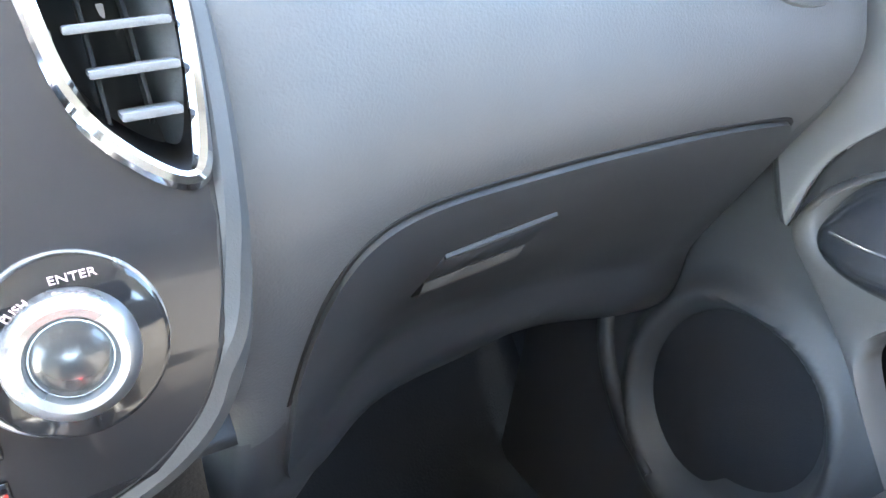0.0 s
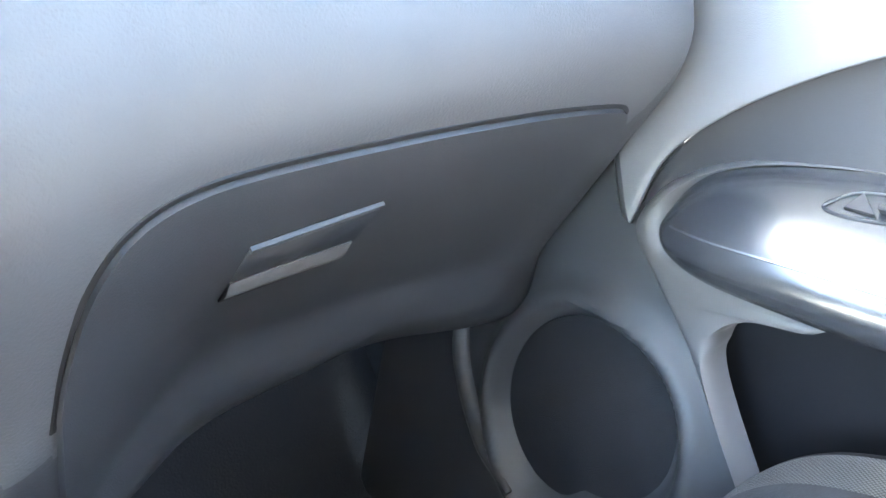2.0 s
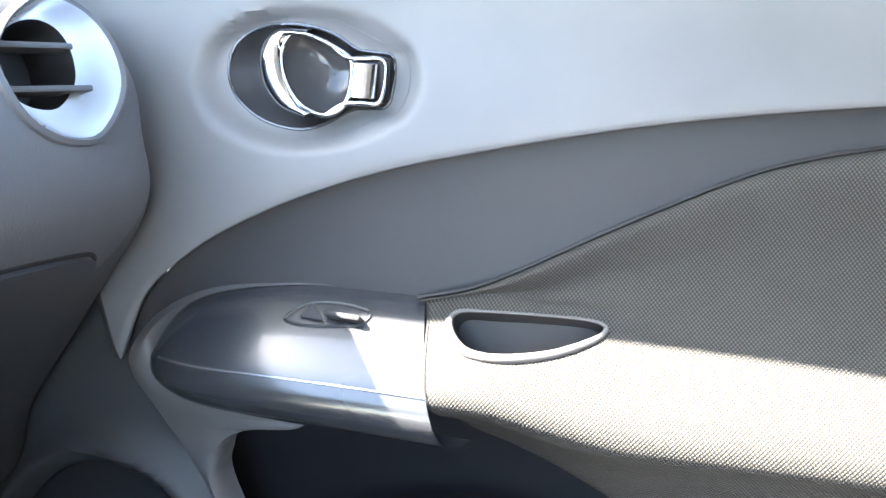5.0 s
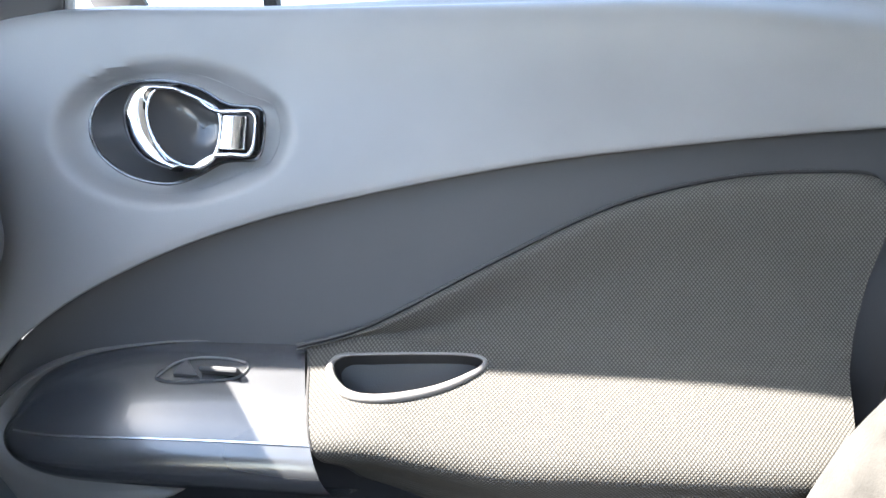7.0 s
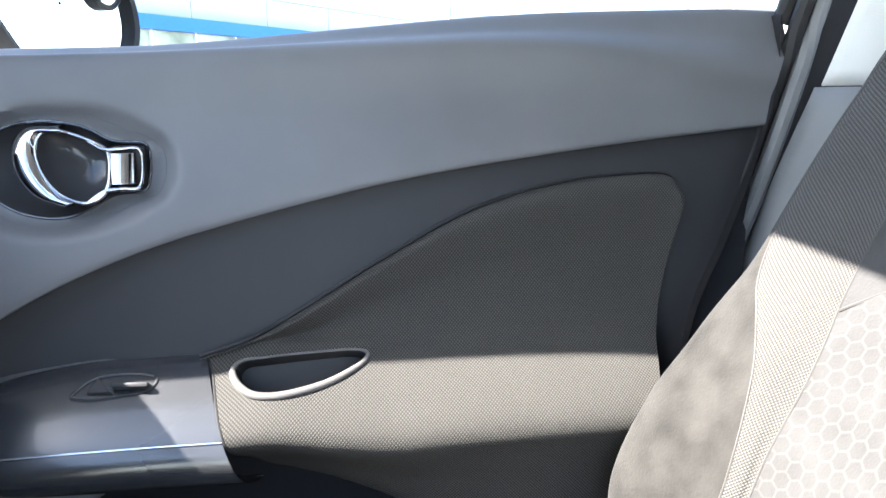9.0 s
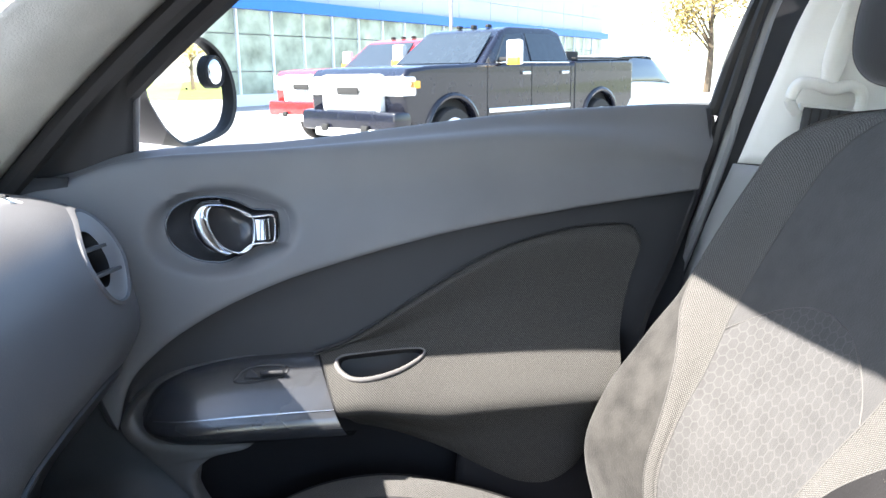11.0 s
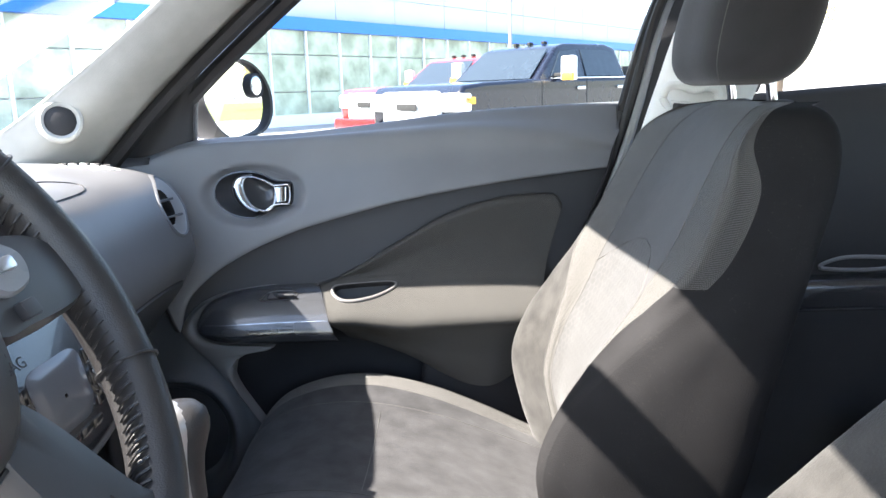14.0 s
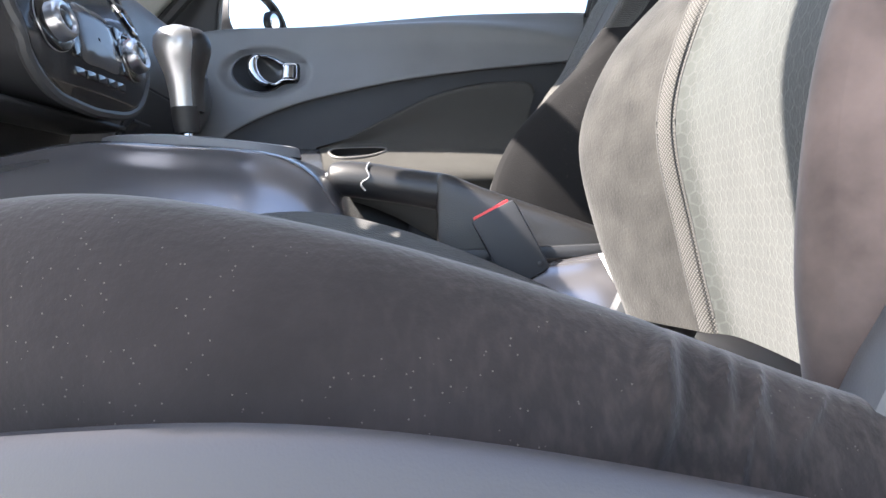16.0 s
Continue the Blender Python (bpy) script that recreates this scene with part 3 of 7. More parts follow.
# ---- passenger door ----
BELT = [(-0.235, 1.058), (-0.17, 1.075), (-0.10, 1.094), (0.062, 1.100), (0.207, 1.114), (0.36, 1.128), (0.52, 1.134), (0.612, 1.136)]
FOLD = [(-0.235, 1.040), (-0.17, 1.058), (-0.10, 1.080), (0.062, 1.088), (0.207, 1.094), (0.36, 1.098), (0.50, 1.086), (0.594, 1.070)]
SEAM = [(-0.127, 0.795), (-0.123, 0.820), (-0.112, 0.846), (-0.090, 0.870), (-0.050, 0.899), (0.020, 0.932), (0.10, 0.957), (0.25, 0.990), (0.42, 1.013), (0.580, 1.028)]
door = thing("passenger_door", (0.2, 0.70, 0.45), "dark grey passenger door lining with cloth insert and armrest", "car door")


def spread(line, n):
    """n points at even lengths along a smooth line in (x, z)."""
    c = catmull([(x, z, 0) for x, z in line], 240)[:, :2]
    s = np.r_[0, np.cumsum(np.linalg.norm(np.diff(c, axis=0), axis=1))]
    return [(float(np.interp(q, s, c[:, 0])), float(np.interp(q, s, c[:, 1]))) for q in np.linspace(0, s[-1], n)]


belt_l, fold_l, seam_l = spread(BELT, 16), spread(FOLD, 16), spread(SEAM, 16)
mid_a = [(a[0] * 0.6 + b[0] * 0.4, a[1] * 0.6 + b[1] * 0.4) for a, b in zip(fold_l, seam_l)]
mid_b = [(a[0] * 0.12 + b[0] * 0.88, a[1] * 0.12 + b[1] * 0.88) for a, b in zip(fold_l, seam_l)]
rows = [[on_door(x, z - 0.02, 0.046) for x, z in belt_l],
        [on_door(x, z, 0.020) for x, z in belt_l],
        [on_door(x, 0.5 * (b + float(np.interp(x, [p[0] for p in fold_l], [p[1] for p in fold_l]))), 0.003) for x, b in belt_l],
        [on_door(x, z, -0.012) for x, z in fold_l],
        [on_door(x, z, -0.007) for x, z in mid_a],
        [on_door(x, z, -0.009) for x, z in mid_b],
        [on_door(x, z, -0.007) for x, z in seam_l],
        [on_door(x, z - 0.001, -0.001) for x, z in seam_l]]
upper_grid = sheet(rows, 210, 130)
hc = (-0.008, 1.0035)
DISH = [(-0.074, 1.007), (-0.068, 1.026), (-0.050, 1.0375), (-0.025, 1.041), (0.002, 1.036), (0.022, 1.0255), (0.036, 1.0235), (0.049, 1.0215), (0.0525, 1.007), (0.050, 0.987), (0.036, 0.9845), (0.024, 0.9825), (0.006, 0.972), (-0.014, 0.9665), (-0.042, 0.9715), (-0.065, 0.987)]
dish_loop = catmull([(x, z, 0) for x, z in DISH], 80, True)[:, :2]


def round_handle(p):
    """Turn and distance of points round the handle, the distance in parts of the hollow's oval."""
    u, v = (p[..., 0] - hc[0]) / 0.088, (p[..., 1] - hc[1]) / 0.052
    return np.arctan2(v, u), np.hypot(u, v)


turn_at, dish_at = round_handle(dish_loop)
order = np.argsort(turn_at)
oval_loop = np.stack([hc[0] + 0.088 * np.cos(turn_at), hc[1] + 0.052 * np.sin(turn_at)], 1)


def sunk(f):
    """Depth of the hollow at a share f of the way from its oval to the dish."""
    return np.interp(f, [0, 0.08, 0.2, 0.4, 0.65, 0.88, 1.0], [0, 0.0006, 0.0026, 0.0066, 0.0112, 0.0135, 0.0138])


flat_y = upper_grid[:, :, 1].copy()
turn_g, far_g = round_handle(upper_grid[:, :, [0, 2]])
share_g = (1 - far_g) / (1 - np.interp(turn_g, turn_at[order], dish_at[order], period=2 * math.pi))
upper_grid[:, :, 1] += sunk(share_g)
handle_hole = lambda j, i: share_g[j:j + 2, i:i + 2].min() > 0.70
part("upper_panel", chosen(upper_grid, lambda j, i: not handle_hole(j, i)), M_DOOR, door, "grained grey upper door panel", depth=0.0)
fore = upper_grid[:, 0]
# added filler edge; its darker colour stands in for the dashboard's shade
part("front_return", grid(np.array([[p + np.array((-dx, dy, 0)) for p in fore] for dx, dy in ((-0.001, 0.0008), (0.004, 0.0010), (0.010, 0.005), (0.014, 0.012), (0.016, 0.022), (0.016, 0.034))])), M_DOORLOW, door, "rounded front edge of the upper panel, darkened as if shaded by the dashboard", depth=0.0)
rows = []
for f, off in ((0.0, 0.004), (0.05, 0.006), (0.3, 0.010), (0.65, 0.009), (1.0, 0.006)):
    rows.append([on_door(x + (min(0.545, x + 0.01) - x) * f, z + (min(z, 0.80) - z) * f, off) for x, z in spread(SEAM, 24)])
part("middle_panel", grid(sheet(rows, 90, 30)), M_DARK, door, "dark grained middle door panel", depth=0.0)

# front part of the lining beside the dashboard, with the door speaker
SPK = (-0.145, 0.612)


def front_off(x, z):
    """Sits back from the rim and stands off the dashboard's end; a shallow bowl round the speaker with a raised ring."""
    r = math.hypot(x - SPK[0], z - SPK[1])
    ring = -0.015 * math.exp(-((r - 0.104) / 0.013) ** 2) + 0.012 * (1 / (1 + math.exp((r - 0.090) / 0.003)))
    return 0.022 + 0.13 * max(0.0, -0.13 - x) - 0.024 * min(1.0, max(0.0, (z - 0.68) / 0.27)) + ring


front = np.array([[on_door(x, z, front_off(x, z)) for x in np.linspace(-0.43, 0.075, 120)] for z in np.linspace(0.38, 1.04, 130)])
front_mid = 0.25 * (front[:-1, :-1] + front[1:, :-1] + front[:-1, 1:] + front[1:, 1:])
edge_of = lambda z: float(np.interp(z, [0.40, 0.50, 0.58, 0.676, 0.737, 0.777, 0.80, 0.825, 0.846, 0.87, 0.95, 1.04], [0.075, 0.065, 0.045, -0.024, -0.073, -0.110, -0.118, -0.121, -0.115, -0.114, -0.14, -0.19]))
part("front_panel", chosen(front, lambda j, i: front_mid[j, i, 0] < edge_of(front_mid[j, i, 2])), M_DOORLOW, door, "dark grey front part of the door lining")
rib = [(-0.305, 0.655), (-0.307, 0.63), (-0.298, 0.60), (-0.274, 0.566), (-0.238, 0.538), (-0.190, 0.522)]
part("front_rib", tube([on_door(x, z, front_off(x, z) + 0.002) for x, z in rib], [0.006, 0.011, 0.012, 0.012, 0.011, 0.004], 40, 12), M_DOORLOW, door, "moulded rib beside the speaker")
grille = [(h, r) for r, h in ((0.088, -0.002), (0.086, 0.0015), (0.080, 0.0030), (0.05, 0.0055), (0.02, 0.0065), (0.001, 0.0068))]
part("speaker_grille", lathe(grille, on_door(SPK[0], SPK[1], front_off(*SPK) + 0.001), (0.10, -1, 0.22), 48), M_SPEAKER, door, "round dark speaker grille")

# cloth insert, which flares out into the armrest pad
TOP = [(0.090, 0.857), (0.126, 0.867), (0.158, 0.881), (0.236, 0.924), (0.313, 0.961), (0.393, 0.981), (0.457, 0.986), (0.490, 0.984), (0.502, 0.968)]
LOW = [(0.140, 0.762), (0.166, 0.755), (0.198, 0.744), (0.245, 0.723), (0.290, 0.697), (0.335, 0.675), (0.375, 0.670), (0.408, 0.684), (0.424, 0.702)]


def across(f, off):
    """A line along the cloth at a share f from its upper edge (0) over the pad's crest (1) to its lower edge (2)."""
    out = []
    for k, ((xt, zt), (xl, zl)) in enumerate(zip(TOP, LOW)):
        zc = min(zt - 0.001, 0.863)
        xc = 0.098 + 0.372 * k / 8
        if f < 1:
            out.append(on_door(xt + (xc - xt) * f, zt + (zc - zt) * f, off if zt - zc > 0.01 else min(off, -0.003)))
        else:
            g = f - 1
            full = zc - zl
            knee = min(0.63 * full, 0.082)
            g = g * knee / 0.63 / full if g <= 0.63 else (knee + (full - knee) * (g - 0.63) / 0.37) / full
            out.append(on_door(xc + (xl - xc) * g, zc + (zl - zc) * g, off))
    return out


rows = [across(0, 0.010), across(0.0, 0.000), across(0.06, -0.0055), across(0.16, -0.0045), across(0.30, -0.001), across(0.55, 0.004), across(0.85, 0.002), across(1.0, -0.004),
        across(1.08, -0.009), across(1.15, -0.018), across(1.22, -0.028), across(1.30, -0.038), across(1.38, -0.046), across(1.46, -0.050), across(1.54, -0.048), across(1.62, -0.038),
        across(1.70, -0.022), across(1.80, -0.004), across(1.92, 0.012), across(2.0, 0.024)]
insert_grid = sheet(rows, 150, 140)


def lies_in(loop, x, z):
    """Whether (x, z) lies inside a closed loop of points."""
    a, b = loop[:, 0], loop[:, 1]
    c, d = np.roll(a, -1), np.roll(b, -1)
    cross = (b > z) != (d > z)
    return bool(np.sum(cross & (x < (c - a) * (z - b) / (d - b + 1e-12) + a)) % 2)


def skin_y(g, x, z):
    """How far out a moulded surface lies at (x, z), by a plane through the nearest points."""
    k = np.argsort(((g[:, :, 0] - x) ** 2 + (g[:, :, 2] - z) ** 2).ravel())[:8]
    near = g.reshape(-1, 3)[k]
    m = np.stack([near[:, 0] - x, near[:, 2] - z, np.ones(8)], 1)
    return float(np.linalg.lstsq(m, near[:, 1], rcond=None)[0][2])


PULL = [(0.1165, 0.8490), (0.1225, 0.8545), (0.140, 0.8562), (0.176, 0.8575), (0.209, 0.8575), (0.2205, 0.8540), (0.214, 0.8475), (0.190, 0.8395), (0.160, 0.8355), (0.137, 0.8360), (0.1225, 0.8415)]
pull_loop = catmull([(x, z, 0) for x, z in PULL], 60, True)[:, :2]
down = np.concatenate([np.zeros((1, 150)), np.cumsum(np.linalg.norm(np.diff(insert_grid[:, :, 1:], axis=0), axis=2), 0)], 0)
laid_on = (insert_grid[:, :, 0], down - down[51:52])
mid_pt = 0.25 * (insert_grid[:-1, :-1] + insert_grid[1:, :-1] + insert_grid[:-1, 1:] + insert_grid[1:, 1:])
part("cloth_insert", chosen(insert_grid, lambda j, i: not (abs(mid_pt[j, i, 0] - 0.17) < 0.06 and lies_in(pull_loop, mid_pt[j, i, 0], mid_pt[j, i, 2])), False, laid_on), M_INSERT, door, "dark woven cloth insert and armrest pad")
part("rear_edge", grid(sheet([[on_door(x, z, o) for x, z in ((0.604, 1.128), (0.598, 1.075), (0.580, 1.015), (0.543, 0.935), (0.500, 0.850), (0.47, 0.70), (0.46, 0.50))] for o in (-0.004, -0.002, 0.03, 0.05)], 40, 8)), M_RUBBER, door, "black edge seal of the door")
part("pad_gap", tube([tuple(insert_grid[j, 0] + np.array((-0.0005, 0.0004, 0))) for j in range(54, 138, 5)], 0.0010, 40, 6), M_RUBBER, door)
part("insert_welt", tube([on_door(x, z + 0.0018, -0.002 + 0.007 * (k > 1)) for k, (x, z) in enumerate(TOP)], 0.0016, 60, 6), M_RUBBER, door)

# satin armrest nose: a broad shelf that rolls over a crest, with a bright line below it
NOSE = [(-0.100, 0.803, 0.803), (-0.094, 0.824, 0.787), (-0.077, 0.840, 0.776), (-0.045, 0.850, 0.768), (0.000, 0.856, 0.764), (0.050, 0.857, 0.762), (0.094, 0.857, 0.760)]
NOSE_CUT = ((0.0, 0.008), (0.03, 0.001), (0.08, -0.006), (0.16, -0.015), (0.25, -0.0245), (0.34, -0.033), (0.42, -0.0400), (0.50, -0.0450), (0.60, -0.0480), (0.72, -0.0460), (0.84, -0.0350), (0.93, -0.014), (1.0, 0.012))
rows = []
for h, off in NOSE_CUT:
    full = (0.10, 0.42, 0.72, 0.94, 1.0, 1.0, 1.0)
    rows.append([on_door(x + 0.043 * h * max(0, k - 3) / 3, t + (b - t) * h, off * full[k] if off < 0 else off) for k, (x, t, b) in enumerate(NOSE)])
nose_grid = sheet(rows, 80, 64)
part("armrest_nose", grid(nose_grid), M_NOSE, door, "satin black armrest moulding")
strip = [tuple(nose_grid[36, i] + np.array((0, -0.0004, 0))) for i in range(24, 80, 5)]
part("silver_line", tube(strip, 0.0010, 40, 6), M_POLISHED, door, "thin bright trim line")

# moulded rim that rounds the nose and runs down beside the map pocket
RIM_OUT = [(0.045, 0.858), (0.007, 0.860), (-0.043, 0.855), (-0.079, 0.845), (-0.107, 0.828), (-0.124, 0.808), (-0.129, 0.791), (-0.122, 0.777), (-0.114, 0.769), (-0.106, 0.761), (-0.100, 0.755), (-0.094, 0.749), (-0.088, 0.743), (-0.082, 0.737), (-0.070, 0.723), (-0.058, 0.709), (-0.031, 0.676), (0.040, 0.580), (0.075, 0.50)]
RIM_IN = [(0.045, 0.856), (0.007, 0.854), (-0.042, 0.847), (-0.074, 0.836), (-0.094, 0.820), (-0.102, 0.803), (-0.099, 0.789), (-0.088, 0.778), (-0.066, 0.770), (-0.030, 0.766), (0.012, 0.763), (0.016, 0.757), (-0.004, 0.7555), (-0.022, 0.752), (-0.037, 0.744), (-0.0445, 0.730), (-0.036, 0.697), (0.048, 0.578), (0.082, 0.50)]
ro, ri = catmull([(x, z, 0) for x, z in RIM_OUT], 150)[:, :2], catmull([(x, z, 0) for x, z in RIM_IN], 150)[:, :2]
width = np.linalg.norm(ro - ri, axis=1)
rim_rows = []
for edge, depth, off in ((0, 0.0, 0.020), (0, 0.0008, 0.008), (0, 0.0035, 0.0015), (0, 0.009, -0.0015), (1, 0.0, -0.002), (2, 0.009, -0.0010), (2, 0.0035, 0.002), (2, 0.0008, 0.009), (2, 0.0, 0.022)):
    r = []
    for k in range(150):
        d = min(depth / width[k], 0.42)
        f = (d, 0.5, 1 - d)[edge]
        p = ro[k] + (ri[k] - ro[k]) * f
        r.append(on_door(p[0], p[1], off + 0.013 * max(0.0, 1 - k / 36)))
    rim_rows.append(r)
part("moulded_rim", grid(np.array(rim_rows)), M_RIM, door, "grey moulded rim round the armrest")
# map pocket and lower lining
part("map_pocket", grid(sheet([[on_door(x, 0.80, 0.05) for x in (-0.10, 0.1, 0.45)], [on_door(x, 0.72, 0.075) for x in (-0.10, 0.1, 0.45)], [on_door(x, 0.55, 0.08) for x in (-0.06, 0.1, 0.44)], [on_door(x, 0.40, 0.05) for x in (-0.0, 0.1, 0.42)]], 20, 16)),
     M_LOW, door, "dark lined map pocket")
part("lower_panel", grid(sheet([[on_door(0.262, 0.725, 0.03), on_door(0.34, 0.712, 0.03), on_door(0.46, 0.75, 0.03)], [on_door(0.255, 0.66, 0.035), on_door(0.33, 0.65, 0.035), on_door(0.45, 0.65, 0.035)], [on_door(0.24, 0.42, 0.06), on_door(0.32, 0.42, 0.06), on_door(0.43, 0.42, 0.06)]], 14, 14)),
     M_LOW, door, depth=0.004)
part("pocket_front", grid(sheet([[on_door(0.07, 0.575, 0.03), on_door(0.14, 0.60, 0.03), on_door(0.255, 0.655, 0.03)], [on_door(0.05, 0.42, 0.05), on_door(0.12, 0.42, 0.05), on_door(0.24, 0.42, 0.06)]], 14, 8)), M_DARK, door, depth=0.004)
part("outer_skin", grid(sheet([[(-0.30, 0.80, 0.30), (0.15, 0.86, 0.30), (0.60, 0.86, 0.30)], [(-0.30, 0.83, 0.75), (0.15, 0.90, 0.75), (0.60, 0.90, 0.75)], [(-0.26, 0.78, 1.045), (0.15, 0.80, 1.075), (0.61, 0.82, 1.10)]], 16, 12)),
     M_SILVERPAINT, door, "painted outer door skin", depth=0.01)

# door pull pocket in the pad: a thick rim below, a thin one above
pull = [(x, skin_y(insert_grid, x, z) - 0.0006, z) for x, z in PULL]
pk = part("pull_pocket", tube(pull, [0.0024, 0.0015, 0.0010, 0.0010, 0.0012, 0.0020, 0.0030, 0.0034, 0.0034, 0.0033, 0.0030], 90, 10, closed=True), M_RIM, door, "grey rimmed pull pocket in the armrest")
loop = catmull(pull, 60, True)
c0 = loop.mean(0)
part("pocket_well", grid(np.array([loop, c0 + (loop - c0) * 0.97 + np.array((0, 0.006, -0.004)), c0 + (loop - c0) * 0.93 + np.array((0, 0.018, -0.014)), c0 + (loop - c0) * 0.84 + np.array((0, 0.030, -0.026)), c0 + (loop - c0) * 0.1 + np.array((0, 0.032, -0.030))]), True), M_DARK, pk)

# window switch: a recess with a bright upper lip, a slanted facet and the rocker
SW = [(0.002, 0.8400), (0.012, 0.8475), (0.026, 0.8500), (0.045, 0.8498), (0.058, 0.8482), (0.0605, 0.8445), (0.054, 0.8405), (0.034, 0.8385), (0.014, 0.8378)]
sw = [(x, skin_y(nose_grid, x, z) - 0.0004, z) for x, z in SW]
swp = part("window_switch", tube(sw, 0.0011, 60, 6, closed=True), M_DARK, door, "black window switch in its recess")
lp = catmull(sw, 40, True)
cs = lp.mean(0)
part("switch_well", grid(np.array([lp, cs + (lp - cs) * 0.95 + np.array((0, 0.003, -0.003)), cs + (lp - cs) * 0.1 + np.array((0, 0.004, -0.004))]), True), M_RUBBER, swp)
part("switch_lip", tube([tuple(Vector(sw[k]) + Vector((0, -0.0006, 0.0004))) for k in (0, 1, 2, 3, 4)], 0.0007, 30, 6), M_RIM, swp, "grey upper lip")
part("rocker", block(cs + np.array((0.010, -0.0012, 0.0)), (0.027, 0.013, 0.004), 0.0018, (-34, 0, 0)), M_DARK, swp, "black rocker key")
part("switch_facet", prism([(-0.010, -0.006), (0.008, -0.006), (-0.004, 0.006)], 0.004, cs + np.array((-0.011, -0.001, 0.0)), (1, 0, 0), (0, 0.70, 0.71), 0.001), M_DARK, swp)

# handle: oval hollow, teardrop dish, chrome pull with its blade, and the hinge
plain_grid = upper_grid.copy()
plain_grid[:, :, 1] = flat_y


def hollow(f, proud):
    """A ring in the hollow, at a share f of the way from its oval to the dish's outline."""
    ring = oval_loop + (dish_loop - oval_loop) * f
    return np.array([(x, skin_y(plain_grid, x, z) + float(sunk(f)) - proud, z) for x, z in ring])


part("handle_bezel", grid(np.array([hollow(0.50, -0.0020)] + [hollow(f, 0.0005) for f in (0.52, 0.6, 0.7, 0.8, 0.9, 1.0)]), True), M_DOOR, door, "oval hollow round the handle")
part("dish_edge", tube([tuple(p) for p in hollow(1.0, 0.0005)[::2]], 0.0013, 90, 8, closed=True), M_NOSE, door, "glossy edge of the handle recess")


def dish_ring(s, deep):
    c = np.array((-0.022, 1.004))
    return np.array([on_door(*(c + (p - c) * s), -0.008 + deep) for p in dish_loop])


part("handle_dish", grid(np.array([dish_ring(1.0, 0.013), dish_ring(0.97, 0.0155), dish_ring(0.90, 0.021), dish_ring(0.78, 0.028), dish_ring(0.62, 0.034), dish_ring(0.42, 0.038), dish_ring(0.2, 0.040), dish_ring(0.03, 0.0405)]), True), M_DISH, door, "dark satin handle recess")
PULLRING = [(0.026, 1.0165, -0.010), (0.012, 1.0265, -0.012), (-0.006, 1.0330, -0.013), (-0.0195, 1.0325, -0.0135), (-0.0235, 1.0190, -0.014), (-0.0180, 1.0010, -0.014), (-0.0065, 0.9865, -0.0135), (0.0085, 0.9795, -0.012), (0.020, 0.9825, -0.011), (0.027, 0.9935, -0.010)]
pullring = [on_door(x, z, o) for x, z, o in PULLRING]
hd = part("door_handle", tube(pullring, [0.0017, 0.0017, 0.0016, 0.0013, 0.0011, 0.0013, 0.0016, 0.0020, 0.0020, 0.0017], 90, 12, closed=True), M_CHROME, door, "chrome teardrop pull handle")
BLADE = [(0.000, 1.0325), (-0.0195, 1.0325), (-0.0235, 1.0190), (-0.0180, 1.0010), (-0.0065, 0.9865), (0.004, 0.9805)]
OUTER = [(-0.012, 1.0372), (-0.036, 1.0355), (-0.0465, 1.0220), (-0.0430, 1.0010), (-0.0290, 0.9845), (-0.006, 0.9765)]
blade = [[on_door(a[0] + (b[0] - a[0]) * f, a[1] + (b[1] - a[1]) * f, o) for a, b in zip(BLADE, OUTER)] for f, o in ((0.0, -0.0120), (0.16, -0.0160), (0.42, -0.0165), (0.70, -0.0125), (0.90, -0.0040), (1.0, 0.004), (1.02, 0.012))]
part("handle_blade", grid(sheet(blade, 48, 24)), M_CHROME, hd, "broad polished blade", depth=0.002)
inner = catmull(pullring, 72, True)
ci = inner.mean(0)
part("handle_cup", grid(np.array([ci + (inner - ci) * math.cos(a) + np.array((0.004 * math.sin(a), 0.024 * math.sin(a), 0)) for a in np.linspace(0, 1.54, 16)]), True), M_CUP, hd, "dark glossy finger cup")
HINGE = [(0.010, 1.0275, -0.012), (0.022, 1.0195, -0.011), (0.034, 1.0190, -0.010), (0.0475, 1.0188, -0.008), (0.0500, 1.0060, -0.006), (0.0485, 0.9900, -0.008), (0.036, 0.9890, -0.010), (0.024, 0.9875, -0.011), (0.013, 0.9800, -0.012)]
hg = part("handle_hinge", tube([on_door(x, z, o) for x, z, o in HINGE], [0.0016, 0.0018, 0.0019, 0.0017, 0.0008, 0.0017, 0.0019, 0.0018, 0.0016], 70, 10), M_CHROME, door, "chrome hinge frame")
barrel = [[on_door(0.035 + 0.0115 * math.sin(a), z, -0.002 - 0.0115 * math.cos(a)) for a in np.linspace(-1.45, 1.05, 16)] for z in (0.9925, 0.993, 1.0045, 1.0155, 1.016)]
part("hinge_barrel", grid(np.array(barrel)), M_CHROME, hg, "rounded chrome hinge cover", depth=0.001)
part("hinge_gap", block(on_door(0.0465, 1.0045, 0.000), (0.006, 0.010, 0.026), 0.001), M_RUBBER, hg)
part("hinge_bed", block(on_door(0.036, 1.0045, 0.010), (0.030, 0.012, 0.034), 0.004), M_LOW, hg)

